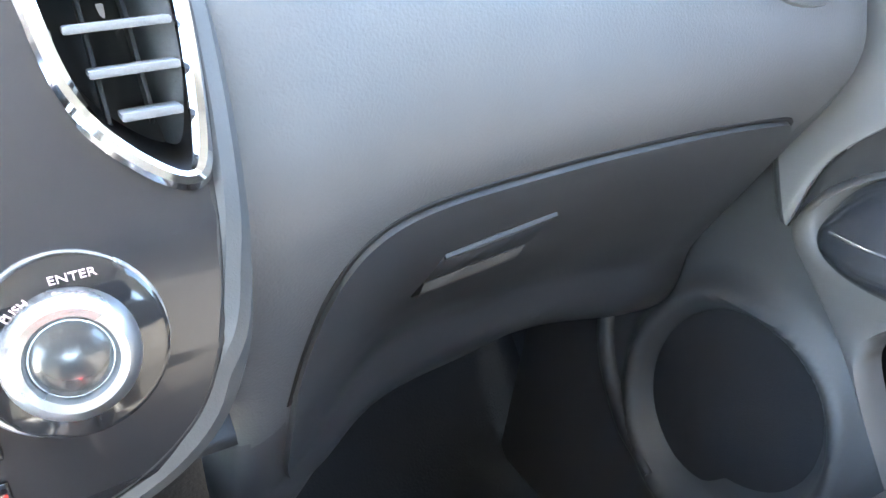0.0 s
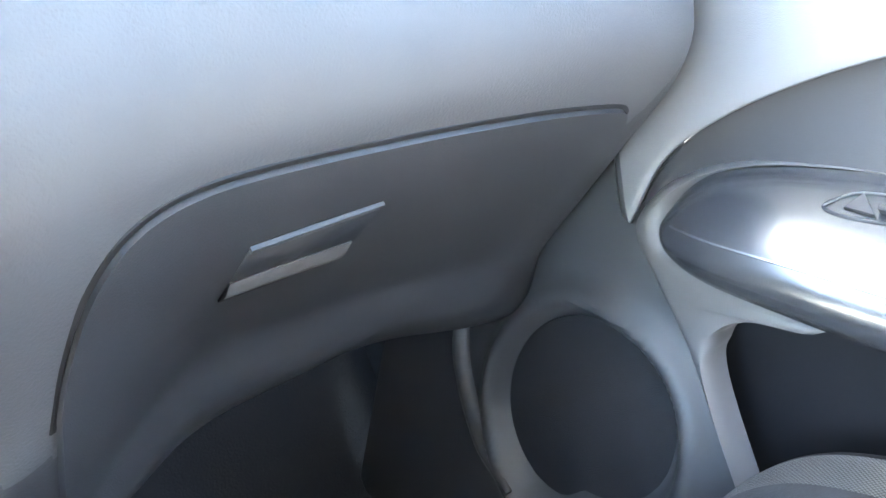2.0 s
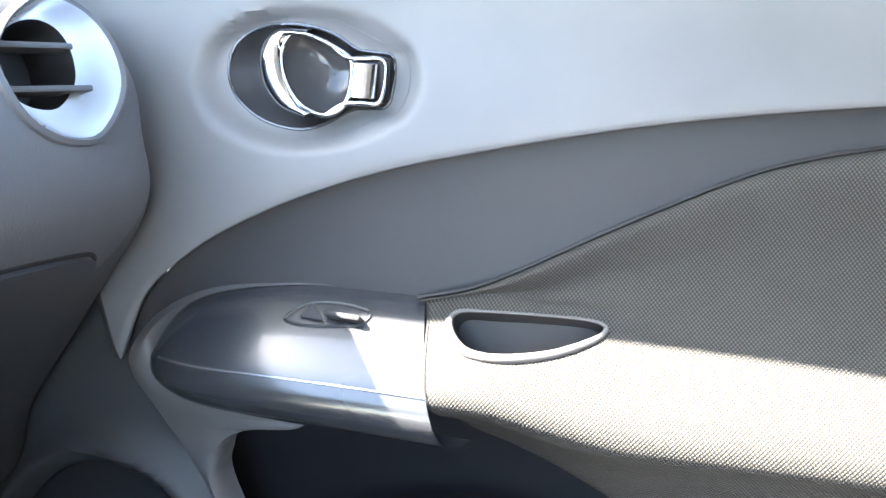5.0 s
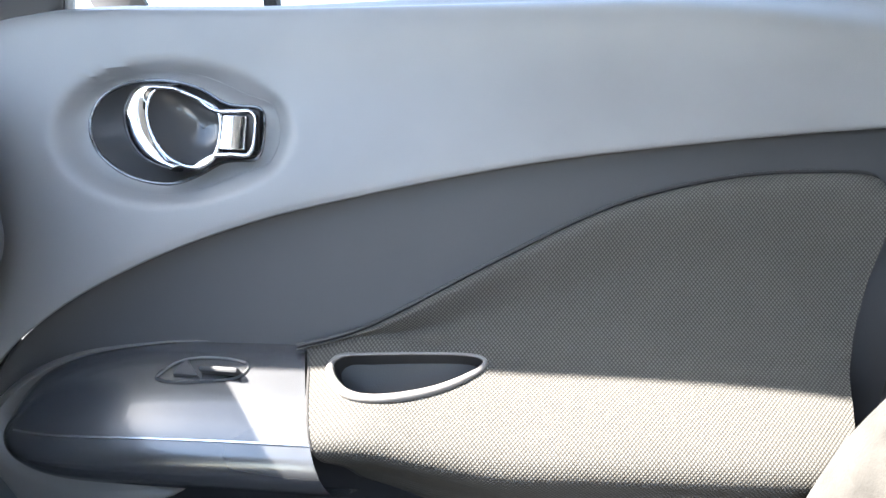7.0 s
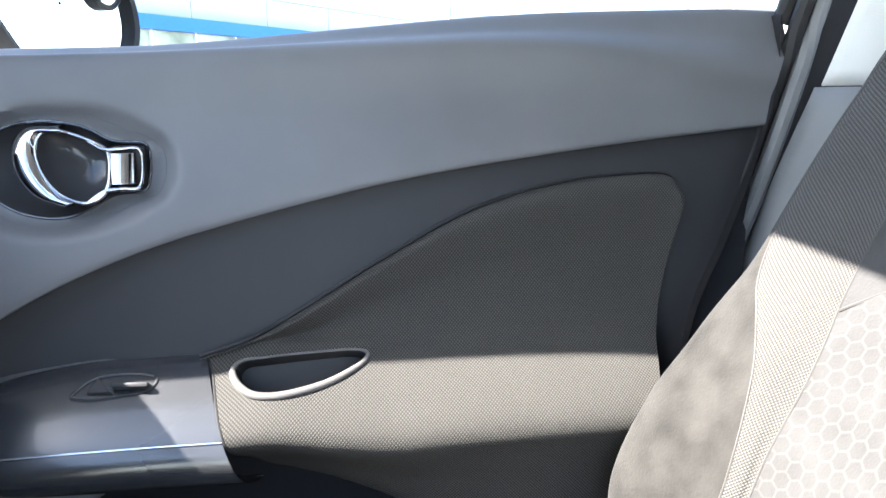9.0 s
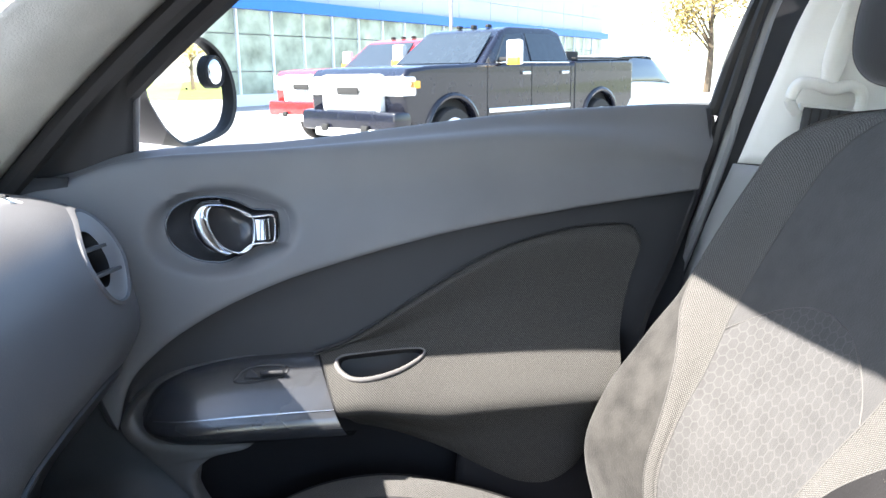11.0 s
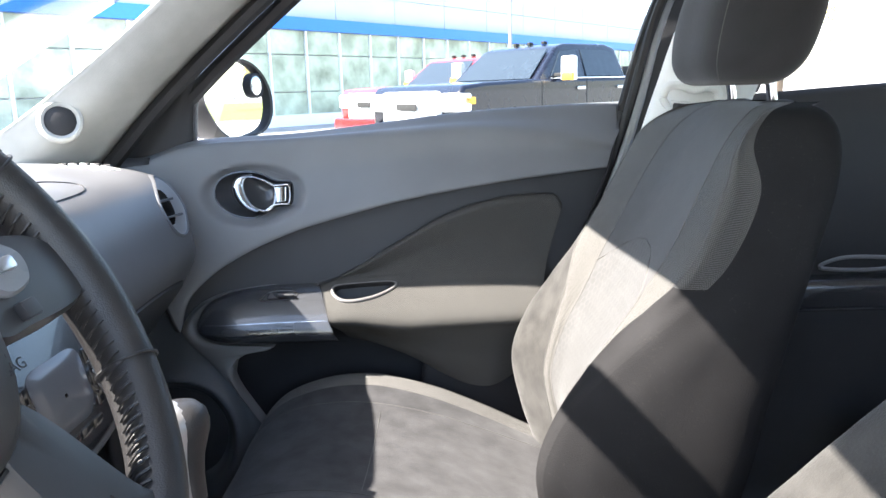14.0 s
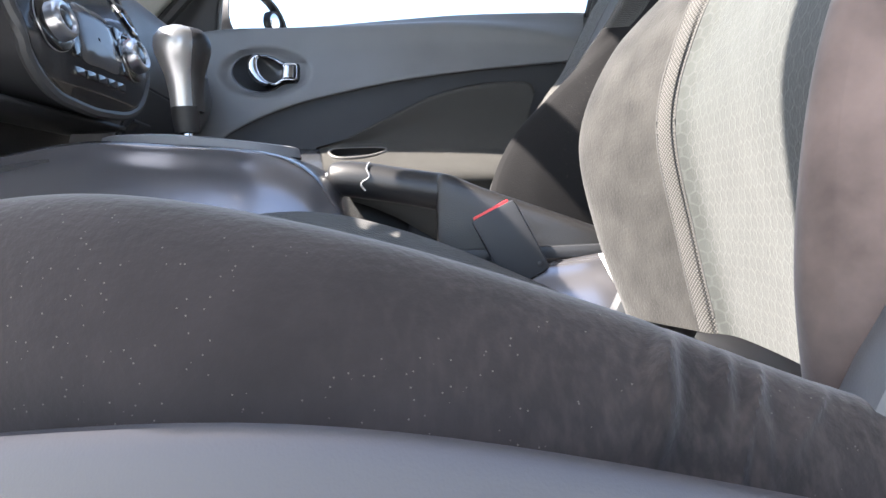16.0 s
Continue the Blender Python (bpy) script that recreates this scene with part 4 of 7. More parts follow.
# window pane, sail panel, outside strip and door mirror
part("window_pane", grid(sheet([[(-0.10, 0.765, 1.085), (0.25, 0.79, 1.09), (0.61, 0.80, 1.115)], [(-0.02, 0.72, 1.23), (0.25, 0.73, 1.26), (0.65, 0.735, 1.28)], [(0.14, 0.62, 1.39), (0.4, 0.635, 1.425), (0.69, 0.64, 1.42)]], 12, 10)), M_SIDEPANE, door, "faintly tinted side window")
sail = [[(-0.235, 0.690, 1.060), (-0.165, 0.695, 1.155), (-0.088, 0.690, 1.222)], [(-0.175, 0.690, 1.068), (-0.135, 0.692, 1.135), (-0.092, 0.690, 1.215)], [(-0.112, 0.705, 1.090), (-0.106, 0.702, 1.150), (-0.096, 0.694, 1.212)]]
part("sail_panel", grid(sheet(sail, 16, 12)), M_DARK, door, "dark triangular mirror sail panel", depth=0.01)
part("sail_edge", tube([(-0.112, 0.712, 1.090), (-0.104, 0.708, 1.150), (-0.090, 0.698, 1.222)], 0.0045, 16, 8), M_TRIMMID, door)
part("frame_front", tube([(-0.088, 0.705, 1.222), (0.0, 0.69, 1.295), (0.10, 0.66, 1.365), (0.19, 0.63, 1.405)], 0.010, 24, 8), M_DARK, door)
part("frame_top", tube([(0.12, 0.618, 1.385), (0.19, 0.622, 1.410), (0.32, 0.632, 1.424), (0.50, 0.638, 1.425), (0.70, 0.640, 1.415)], 0.014, 24, 8), M_RUBBER, door, "black window frame")
part("frame_rear", tube([(0.612, 0.785, 1.120), (0.640, 0.765, 1.235), (0.672, 0.715, 1.345), (0.690, 0.66, 1.415)], 0.009, 24, 8), M_RUBBER, door, "black window frame")

# door mirror, outside the window
mir = thing("door_mirror", (-0.08, 0.92, 1.08), "black door mirror with a round blind-spot mirror", "door mirror")
MIRROR_N = np.array((0.93, -0.37, 0.0)) / math.hypot(0.93, 0.37)
mo = [(0.836, 1.199), (0.855, 1.228), (0.902, 1.237), (0.961, 1.232), (1.000, 1.212), (1.025, 1.179), (1.032, 1.140), (1.019, 1.106), (0.987, 1.087), (0.914, 1.078), (0.875, 1.095), (0.849, 1.126), (0.833, 1.157)]
mloop = catmull([(-0.10 + 0.37 / 0.93 * (y - 0.93), y, z) for y, z in mo], 56, True)
mc = mloop.mean(0)


def mirror_ring(scale, depth):
    """The mirror's glass faces back towards the driver."""
    return mc + (mloop - mc) * scale - MIRROR_N * depth


part("housing", grid(np.array([mirror_ring(0.91, 0.006), mirror_ring(0.93, -0.006), mirror_ring(0.985, -0.008), mirror_ring(1.0, 0.01), mirror_ring(0.95, 0.07), mirror_ring(0.6, 0.11), mirror_ring(0.1, 0.12)]), True), M_RUBBER, mir, "black mirror housing")
part("mirror_glass", grid(np.array([mirror_ring(0.925, 0.004), mirror_ring(0.5, 0.004), mirror_ring(0.02, 0.004)]), True), M_MIRROR, mir, "silvered mirror glass")
bc = (-0.077, 0.988, 1.183)
bn = tuple(MIRROR_N)
bs = part("blind_spot_mirror", lathe([(-0.006, 0.0245), (0.004, 0.0245), (0.006, 0.022), (0.004, 0.021)], bc, bn, 32), M_RUBBER, mir, "round stick-on mirror")
part("convex_glass", lathe([(0.002, 0.0215), (0.0055, 0.016), (0.0072, 0.009), (0.0078, 0.001)], bc, bn, 32), M_MIRROR, bs)
part("mirror_foot", tube([(-0.20, 0.72, 1.075), (-0.20, 0.80, 1.078), (-0.19, 0.86, 1.09)], [0.022, 0.022, 0.028], 12, 10, flat=0.7), M_RUBBER, mir)

# ---- dashboard ----
MID = 0.05
PROFILES = [
    (0.165, [(-0.58, 1.075), (-0.40, 1.088), (-0.25, 1.082), (-0.16, 1.066), (-0.13, 1.040), (-0.110, 1.005), (-0.095, 0.965), (-0.090, 0.925), (-0.095, 0.890), (-0.105, 0.845), (-0.12, 0.800), (-0.14, 0.74), (-0.17, 0.68), (-0.30, 0.62)]),
    (0.190, [(-0.58, 1.075), (-0.40, 1.088), (-0.25, 1.082), (-0.15, 1.068), (-0.100, 1.052), (-0.072, 1.015), (-0.052, 0.965), (-0.045, 0.925), (-0.050, 0.890), (-0.066, 0.845), (-0.085, 0.800), (-0.115, 0.74), (-0.15, 0.68), (-0.30, 0.62)]),
    (0.280, [(-0.58, 1.075), (-0.40, 1.088), (-0.25, 1.082), (-0.155, 1.068), (-0.105, 1.050), (-0.075, 1.015), (-0.060, 0.965), (-0.058, 0.928), (-0.070, 0.900), (-0.095, 0.862), (-0.130, 0.822), (-0.175, 0.77), (-0.21, 0.70), (-0.45, 0.60)]),
    (0.370, [(-0.58, 1.072), (-0.40, 1.086), (-0.25, 1.080), (-0.160, 1.067), (-0.110, 1.048), (-0.080, 1.012), (-0.066, 0.965), (-0.064, 0.930), (-0.078, 0.903), (-0.108, 0.866), (-0.148, 0.822), (-0.195, 0.77), (-0.23, 0.70), (-0.45, 0.60)]),
    (0.460, [(-0.58, 1.068), (-0.40, 1.082), (-0.25, 1.078), (-0.165, 1.065), (-0.115, 1.046), (-0.084, 1.010), (-0.070, 0.965), (-0.068, 0.932), (-0.082, 0.903), (-0.113, 0.864), (-0.155, 0.818), (-0.202, 0.765), (-0.245, 0.69), (-0.45, 0.60)]),
    (0.555, [(-0.58, 1.060), (-0.42, 1.075), (-0.27, 1.073), (-0.175, 1.064), (-0.120, 1.045), (-0.090, 1.006), (-0.078, 0.962), (-0.075, 0.930), (-0.088, 0.900), (-0.118, 0.860), (-0.160, 0.806), (-0.200, 0.75), (-0.245, 0.67), (-0.45, 0.60)]),
    (0.610, [(-0.58, 1.050), (-0.43, 1.063), (-0.30, 1.065), (-0.200, 1.056), (-0.142, 1.038), (-0.110, 1.000), (-0.104, 0.958), (-0.100, 0.928), (-0.112, 0.895), (-0.142, 0.852), (-0.182, 0.796), (-0.222, 0.74), (-0.265, 0.66), (-0.45, 0.60)]),
    (0.635, [(-0.58, 1.035), (-0.46, 1.045), (-0.36, 1.046), (-0.275, 1.036), (-0.212, 1.018), (-0.176, 0.986), (-0.175, 0.950), (-0.170, 0.922), (-0.182, 0.888), (-0.210, 0.842), (-0.250, 0.792), (-0.290, 0.74), (-0.325, 0.67), (-0.41, 0.62)]),
]
dash = thing("dashboard", (-0.3, 0.3, 0.62), "dark grey grained dashboard with glovebox and air vents", "dashboard")


def dash_rows(mirrored=False):
    return [[(x, 2 * MID - y if mirrored else y, z) for x, z in prof] for y, prof in PROFILES]


dash_grid = sheet(dash_rows(), 180, 140)
POD = [(0.573, 0.990), (0.552, 0.975), (0.533, 0.968), (0.508, 0.971), (0.490, 0.981), (0.481, 0.996), (0.481, 1.012), (0.495, 1.026), (0.518, 1.038), (0.548, 1.047), (0.572, 1.048), (0.588, 1.041), (0.592, 1.026), (0.585, 1.006)]
vent_loop = catmull([(y, z, 0) for y, z in POD], 60, True)[:, :2]
dash_mid = 0.25 * (dash_grid[:-1, :-1] + dash_grid[1:, :-1] + dash_grid[:-1, 1:] + dash_grid[1:, 1:])
vent_hole = lambda j, i: dash_mid[j, i, 1] > 0.46 and dash_mid[j, i, 0] > -0.20 and lies_in(vent_loop, dash_mid[j, i, 1], dash_mid[j, i, 2])
part("lower_dash", chosen(dash_grid, lambda j, i: dash_mid[j, i, 2] < 0.80 + 1.35 * max(0.0, dash_mid[j, i, 1] - 0.505) and dash_mid[j, i, 0] > -0.46), M_GLOVE, dash, "dark lower dashboard")
part("passenger_side", chosen(dash_grid, lambda j, i: not vent_hole(j, i) and not (dash_mid[j, i, 2] < 0.80 + 1.35 * max(0.0, dash_mid[j, i, 1] - 0.505) and dash_mid[j, i, 0] > -0.46)), M_DASH, dash, "grained soft dashboard pad")
part("driver_side", grid(sheet(dash_rows(True), 60, 30)), M_DASH, dash)


DASH_Y = dash_grid[:, :, 1].mean(1)


def dash_at(y, s, lift=0.0):
    """A point of the dashboard's face at a y and at a share s of its profile, lifted off it."""
    nv, nu = dash_grid.shape[:2]
    v = float(np.interp(y, DASH_Y, np.arange(nv)))
    u = s * (nu - 1)
    j, i = min(int(v), nv - 2), min(int(u), nu - 2)
    a, b = v - j, u - i
    g = dash_grid
    p = (1 - a) * ((1 - b) * g[j, i] + b * g[j, i + 1]) + a * ((1 - b) * g[j + 1, i] + b * g[j + 1, i + 1])
    du, dv = g[j, i + 1] - g[j, i], g[j + 1, i] - g[j, i]
    n = np.cross(du, dv)
    n = n / np.linalg.norm(n)
    if n[0] < 0:
        n = -n
    return p + lift * n


def share_of(y, z):
    """The share of the profile at which the face, below its crest, has a height z."""
    nv, nu = dash_grid.shape[:2]
    v = float(np.interp(y, DASH_Y, np.arange(nv)))
    j = min(int(v), nv - 2)
    line_z = dash_grid[j, :, 2] * (1 - v + j) + dash_grid[j + 1, :, 2] * (v - j)
    a, b = int(0.22 * nu), int(0.95 * nu)
    return float(np.interp(-z, -line_z[a:b], np.arange(a, b))) / (nu - 1)


# glovebox lid, standing a little proud of the face
LID_TOP = [(0.206, 0.815), (0.214, 0.850), (0.226, 0.880), (0.244, 0.899), (0.272, 0.907), (0.323, 0.908), (0.40, 0.906), (0.47, 0.902), (0.525, 0.896), (0.546, 0.889), (0.556, 0.874)]
LID_LOW = [(0.204, 0.77), (0.206, 0.74), (0.214, 0.725), (0.235, 0.715), (0.27, 0.71), (0.33, 0.71), (0.40, 0.715), (0.46, 0.735), (0.51, 0.785), (0.541, 0.835), (0.554, 0.860)]
top_c, low_c = catmull([(y, z, 0) for y, z in LID_TOP], 60), catmull([(y, z, 0) for y, z in LID_LOW], 60)
lid = []
for k, f in enumerate(np.r_[0.0, 0.0, 0.004, 0.015, np.linspace(0.04, 0.96, 24), 0.985, 1.0, 1.0]):
    r = []
    for i in range(60):
        y, z = top_c[i, 0] + (low_c[i, 0] - top_c[i, 0]) * f, top_c[i, 1] + (low_c[i, 1] - top_c[i, 1]) * f
        edge = min(i, 59 - i)
        lift = -0.006 if k in (0, 30) or edge == 0 else (-0.001 if edge == 1 or f < 0.004 else 0.0030)
        r.append(dash_at(y, share_of(y, z), lift))
    lid.append(r)
glove = part("glovebox_lid", grid(np.array(lid)), M_GLOVE, dash, "black plastic glovebox lid")
gap = [dash_at(y, share_of(y, z + 0.0015), -0.0014) for y, z in LID_TOP]
part("lid_gap", tube(gap, 0.0024, 60, 6), M_RUBBER, dash)
# latch: a recess with a bright lower lip
la = [dash_at(y, share_of(y, z), 0.0032) for y, z in ((0.297, 0.868), (0.374, 0.869), (0.366, 0.828), (0.289, 0.834))]
part("latch_recess", (lambda a: ([tuple(p) for p in a], [(0, 1, 2, 3)]))(la), M_DARK, glove, "black latch recess", depth=0.002)
part("latch_top_edge", tube([la[0], la[1]], 0.0022, 8, 6), M_DOORLOW, glove)
lip_rows = []
for f, lift in ((-0.02, 0.000), (0.0, 0.0085), (0.06, 0.0095), (0.34, 0.0035), (0.40, 0.000)):
    lip_rows.append([la[3] + (la[0] - la[3]) * f + (la[2] + (la[1] - la[2]) * f - la[3] - (la[0] - la[3]) * f) * g + np.array((lift, 0, 0.5 * lift)) for g in np.linspace(0.0, 0.97, 8)])
part("latch_lip", grid(np.array(lip_rows)), M_RIM, glove, "grey latch lip")

# vent at the dashboard's end: silver crescent, dark throat, slats
vn = np.array((0.90, 0.22, 0.36))
vn = vn / np.linalg.norm(vn)
pod = catmull([(y, z, 0) for y, z in POD], 56, True)[:, :2]


def pod_ring(f, deep, shift=0.0):
    """The vent's outline on the dashboard, shrunk, moved inboard and sunk."""
    return np.array([dash_at(y, share_of(y, z)) - vn * deep for y, z in ((0.536 - 0.019 * shift + (p[0] - 0.536) * f, 1.009 + 0.003 * shift + (p[1] - 1.009) * f) for p in pod)])


vent = part("side_vent", grid(np.array([pod_ring(1.12, 0.004), pod_ring(1.08, -0.0018), pod_ring(1.02, -0.0026), pod_ring(0.97, 0.0)]), True), M_DASH, dash, "round air vent at the end of the dashboard")
throat = pod_ring(0.60, 0.006, 1.0)
part("vent_bowl", grid(np.array([pod_ring(0.97, 0.0), pod_ring(0.92, 0.002, 0.1), pod_ring(0.76, 0.0045, 0.6), throat]), True), M_KNOB, vent, "satin silver vent bowl")
part("vent_throat", grid(np.array([throat, throat - vn * 0.03, pod_ring(0.05, 0.045, 1.0)]), True), M_RUBBER, vent)
for z in (0.999, 1.022):
    part("vent_slat", block(dash_at(0.517, share_of(0.517, z)) - vn * 0.012, (0.016, 0.056, 0.0036), 0.001, (0, -15, -14)), M_DOORLOW, vent)

# demister slots on the dash top near the pillar
strip_d = [(-0.235, 0.500, 1.071), (-0.205, 0.517, 1.070), (-0.178, 0.531, 1.064), (-0.158, 0.540, 1.058)]
dm = part("demister", tube(strip_d, [0.012, 0.013, 0.012, 0.005], 24, 10, flat=0.45), M_TRIMLIGHT, dash, "pale slotted demister grille")
for k in range(5):
    f = k / 4
    part("slot", block((-0.226 + 0.050 * f, 0.501 + 0.026 * f, 1.0762 - 0.005 * f * f), (0.004, 0.014, 0.003), 0.0008, (0, 8, 62)), M_RUBBER, dm)
# lid seam of the passenger airbag on the dash top
part("airbag_seam", tube([dash_at(0.21, 0.24, 0.0004), dash_at(0.27, 0.22, 0.0004), dash_at(0.33, 0.22, 0.0004), dash_at(0.365, 0.25, 0.0004), dash_at(0.345, 0.28, 0.0004), dash_at(0.27, 0.29, 0.0004), dash_at(0.20, 0.29, 0.0004)], 0.0009, 50, 6), M_RUBBER, dash)

# ---- centre stack ----
stack = thing("centre_stack", (-0.03, MID, 0.84), "gloss dark centre panel with two vents, dials and a display", "control panel")


def stack_at(y, z, lift=0.0):
    """The slightly crowned face of the centre stack."""
    x = float(np.interp(z, [0.83, 0.86, 0.90, 0.94, 0.98, 1.02, 1.06], [-0.022, -0.012, -0.010, -0.020, -0.040, -0.064, -0.092]))
    return np.array((x - 0.5 * (y - MID) ** 2 + lift, y, z + 0.25 * lift))


outline = [(MID, 1.055), (0.13, 1.055), (0.178, 1.050), (0.192, 1.010), (0.187, 0.945), (0.178, 0.900), (0.160, 0.868), (0.120, 0.848), (MID, 0.842)]
right = catmull([(y, z, 0) for y, z in outline], 50)[:, :2]
VENT = [(0.141, 1.046), (0.164, 1.050), (0.188, 1.044), (0.189, 1.005), (0.183, 0.962), (0.176, 0.953), (0.160, 0.964), (0.149, 0.980), (0.144, 1.005)]
opening = catmull([(a, b, 0) for a, b in VENT], 60, True)[:, :2]
face = np.array([[stack_at(MID + (y - MID) * f, z) for f in np.linspace(-1, 1, 141)] for y, z in catmull([(y, z, 0) for y, z in outline], 150)[:, :2]])
face_mid = 0.25 * (face[:-1, :-1] + face[1:, :-1] + face[:-1, 1:] + face[1:, 1:])
part("fascia", chosen(face, lambda j, i: not lies_in(opening, MID + abs(face_mid[j, i, 1] - MID), face_mid[j, i, 2])), M_FASCIA, stack, "gunmetal glossy fascia", depth=0.004)
full = [(y, z) for y, z in right[4:]] + [(2 * MID - y, z) for y, z in right[::-1][1:-4]]
part("rim", tube([tuple(stack_at(y, z, -0.002)) for y, z in full[::3]], 0.0065, 120, 8), M_DOORLOW, stack, "grey moulded rim round the panel")
side_path = np.array([stack_at(y, z, -0.004) for y, z in full])
part("side_wall", grid(np.array([side_path, side_path + np.array((-0.05, 0, 0)), side_path + np.array((-0.14, 0, 0))])), M_DARK, stack)
part("rim_gap", tube([tuple(stack_at(MID + (y - MID) * 0.965, MID * 0 + 0.95 + (z - 0.95) * 0.955, 0.0008)) for y, z in full[::3]], 0.0014, 120, 6), M_RUBBER, stack)
arc = [(-0.085, 0.942), (-0.06, 0.955), (-0.02, 0.972), (MID, 0.979), (0.12, 0.972), (0.16, 0.955), (0.185, 0.942)]
part("upper_seam", tube([tuple(stack_at(y, z, 0.0006)) for y, z in arc], 0.0013, 60, 6), M_RUBBER, stack)


def plate(pts, lift, n=40):
    """A flat piece lying on the stack's face."""
    lp = catmull([(y, z, 0) for y, z in pts], n, True)[:, :2]
    c = lp.mean(0)
    return grid(np.array([[stack_at(*(c + (p - c) * s), lift * f) for p in lp] for s, f in ((1.0, -0.5), (1.0, 0.8), (0.97, 1.0), (0.6, 1.0), (0.05, 1.0))]), True)


part("climate_panel", plate([(-0.062, 0.955), (MID, 0.968), (0.162, 0.955), (0.174, 0.915), (0.150, 0.872), (MID, 0.860), (-0.05, 0.872), (-0.074, 0.915)], 0.0012), M_GLOSS, stack, "gloss black climate panel")
for y0 in (-0.030, 0.130):
    dial = part("dial_ring", lathe([(-0.002, 0.0285), (0.002, 0.0285), (0.003, 0.0270)], stack_at(y0, 0.915, 0.001), (0.96, 0, 0.28), 40), M_GLOSS, stack, "gloss black dial surround")
    part("dial_edge", tube([tuple(stack_at(y0 + 0.0282 * math.cos(a), 0.915 + 0.0282 * math.sin(a), 0.003)) for a in np.arange(24) * math.pi / 12], 0.0008, 60, 6, closed=True), M_SATIN, dial)
    kn = part("dial", lathe([(0.0, 0.0198), (0.010, 0.0194), (0.0140, 0.0182), (0.0158, 0.0155), (0.0150, 0.0130), (0.012, 0.0116)], stack_at(y0, 0.914, 0.002), (0.96, 0, 0.28), 40), M_SATIN, stack, "satin silver rotary dial")
    part("dial_cap", lathe([(0.010, 0.0120), (0.0125, 0.0112), (0.0145, 0.008), (0.0150, 0.001)], stack_at(y0, 0.914, 0.002), (0.96, 0, 0.28), 40), M_NOSE, kn)
face_turn = Matrix(((0, 0.26, 0.966, 0), (1, 0, 0, 0), (0, 0.966, -0.26, 0), (0, 0, 0, 1)))
lettering("lettering", "ENTER", 0.0046, Matrix.Translation(stack_at(0.1355, 0.9355, 0.0045)) @ face_turn, M_PINK, stack)
lettering("lettering", "PUSH", 0.0040, Matrix.Translation(stack_at(0.1185, 0.9300, 0.0045)) @ face_turn @ pose(0, 0, 0, 0, 0, 32), M_PINK, stack)
part("display", plate([(0.012, 0.945), (MID, 0.949), (0.088, 0.945), (0.090, 0.915), (0.088, 0.888), (MID, 0.886), (0.012, 0.888), (0.010, 0.915)], 0.003), M_SCREEN, stack, "grey climate display")
for j, zz in enumerate((0.935, 0.915, 0.895)):
    for yy in (-0.001, 0.0995):
        part("key", block(stack_at(yy, zz, 0.002), (0.004, 0.010, 0.014), 0.001, (0, -10, 0)), M_GLOSS, stack)
for k in range(5):
    part("key", block(stack_at(0.005 + 0.022 * k, 0.874, 0.002), (0.004, 0.019, 0.009), 0.001, (0, -8, 0)), M_GLOSS, stack)
au = part("audio_unit", plate([(0.000, 1.030), (MID, 1.034), (0.100, 1.030), (0.104, 1.005), (0.100, 0.987), (MID, 0.990), (0.000, 0.987), (-0.004, 1.005)], 0.0025), M_GLOSS, stack, "gloss black audio unit")
part("disc_slot", tube([tuple(stack_at(y, 1.015, 0.004)) for y in (0.012, MID, 0.088)], 0.0013, 12, 6), M_RUBBER, au)
for k in range(4):
    part("audio_key", block(stack_at(0.014 + 0.024 * k, 0.999, 0.004), (0.003, 0.020, 0.009), 0.001, (0, -25, 0)), M_GUN, au)
for sgn in (1, -1):
    vo = [(MID + sgn * (y - MID), z) for y, z in VENT]
    vr = np.array([stack_at(y, z, 0.003) for y, z in catmull([(a, b, 0) for a, b in vo], 48, True)[:, :2]])
    cv = vr.mean(0)
    v = part("centre_vent", tube([tuple(stack_at(y, z, 0.003)) for y, z in vo], 0.0034, 60, 8, closed=True), M_CHROME, stack, "chrome rimmed centre air vent")
    part("vent_throat", grid(np.array([vr, cv + (vr - cv) * 0.93 + np.array((-0.004, 0, 0)), cv + (vr - cv) * 0.9 + np.array((-0.03, 0, 0)), cv + (vr - cv) * 0.05 + np.array((-0.032, 0, 0))]), True), M_RUBBER, v)
    for zz, lo, hi in ((1.040, 0.146, 0.184), (1.027, 0.147, 0.184), (1.014, 0.149, 0.184), (1.001, 0.151, 0.184), (0.988, 0.155, 0.183), (0.975, 0.161, 0.180)):
        mid_y = MID + sgn * ((lo + hi) / 2 - MID)
        part("vent_slat", block(stack_at(mid_y, zz, -0.001), (0.014, hi - lo, 0.0028), 0.001, (0, -6, 0)), M_TRIMMID, v)
    for yy in (0.158, 0.172):
        part("vent_vane", block(stack_at(MID + sgn * (yy - MID), 1.005, -0.014), (0.012, 0.0016, 0.075), 0.0006, (0, -28, 0)), M_DARK, v)
# housing that carries the fascia, and the dark niche below it
hs = [[(-0.20, y, 0.83) for y in (-0.085, MID, 0.185)], [(-0.045, y, 0.838) for y in (-0.075, MID, 0.175)]]
part("niche_roof", grid(sheet(hs, 12, 4)), M_DARK, stack, depth=0.006)
part("niche", grid(sheet([[(-0.12, y, 0.84) for y in (-0.09, MID, 0.19)], [(-0.17, y, 0.72) for y in (-0.09, MID, 0.19)], [(-0.17, y, 0.5) for y in (-0.10, MID, 0.20)]], 8, 8)), M_CARPET, stack, depth=0.01)

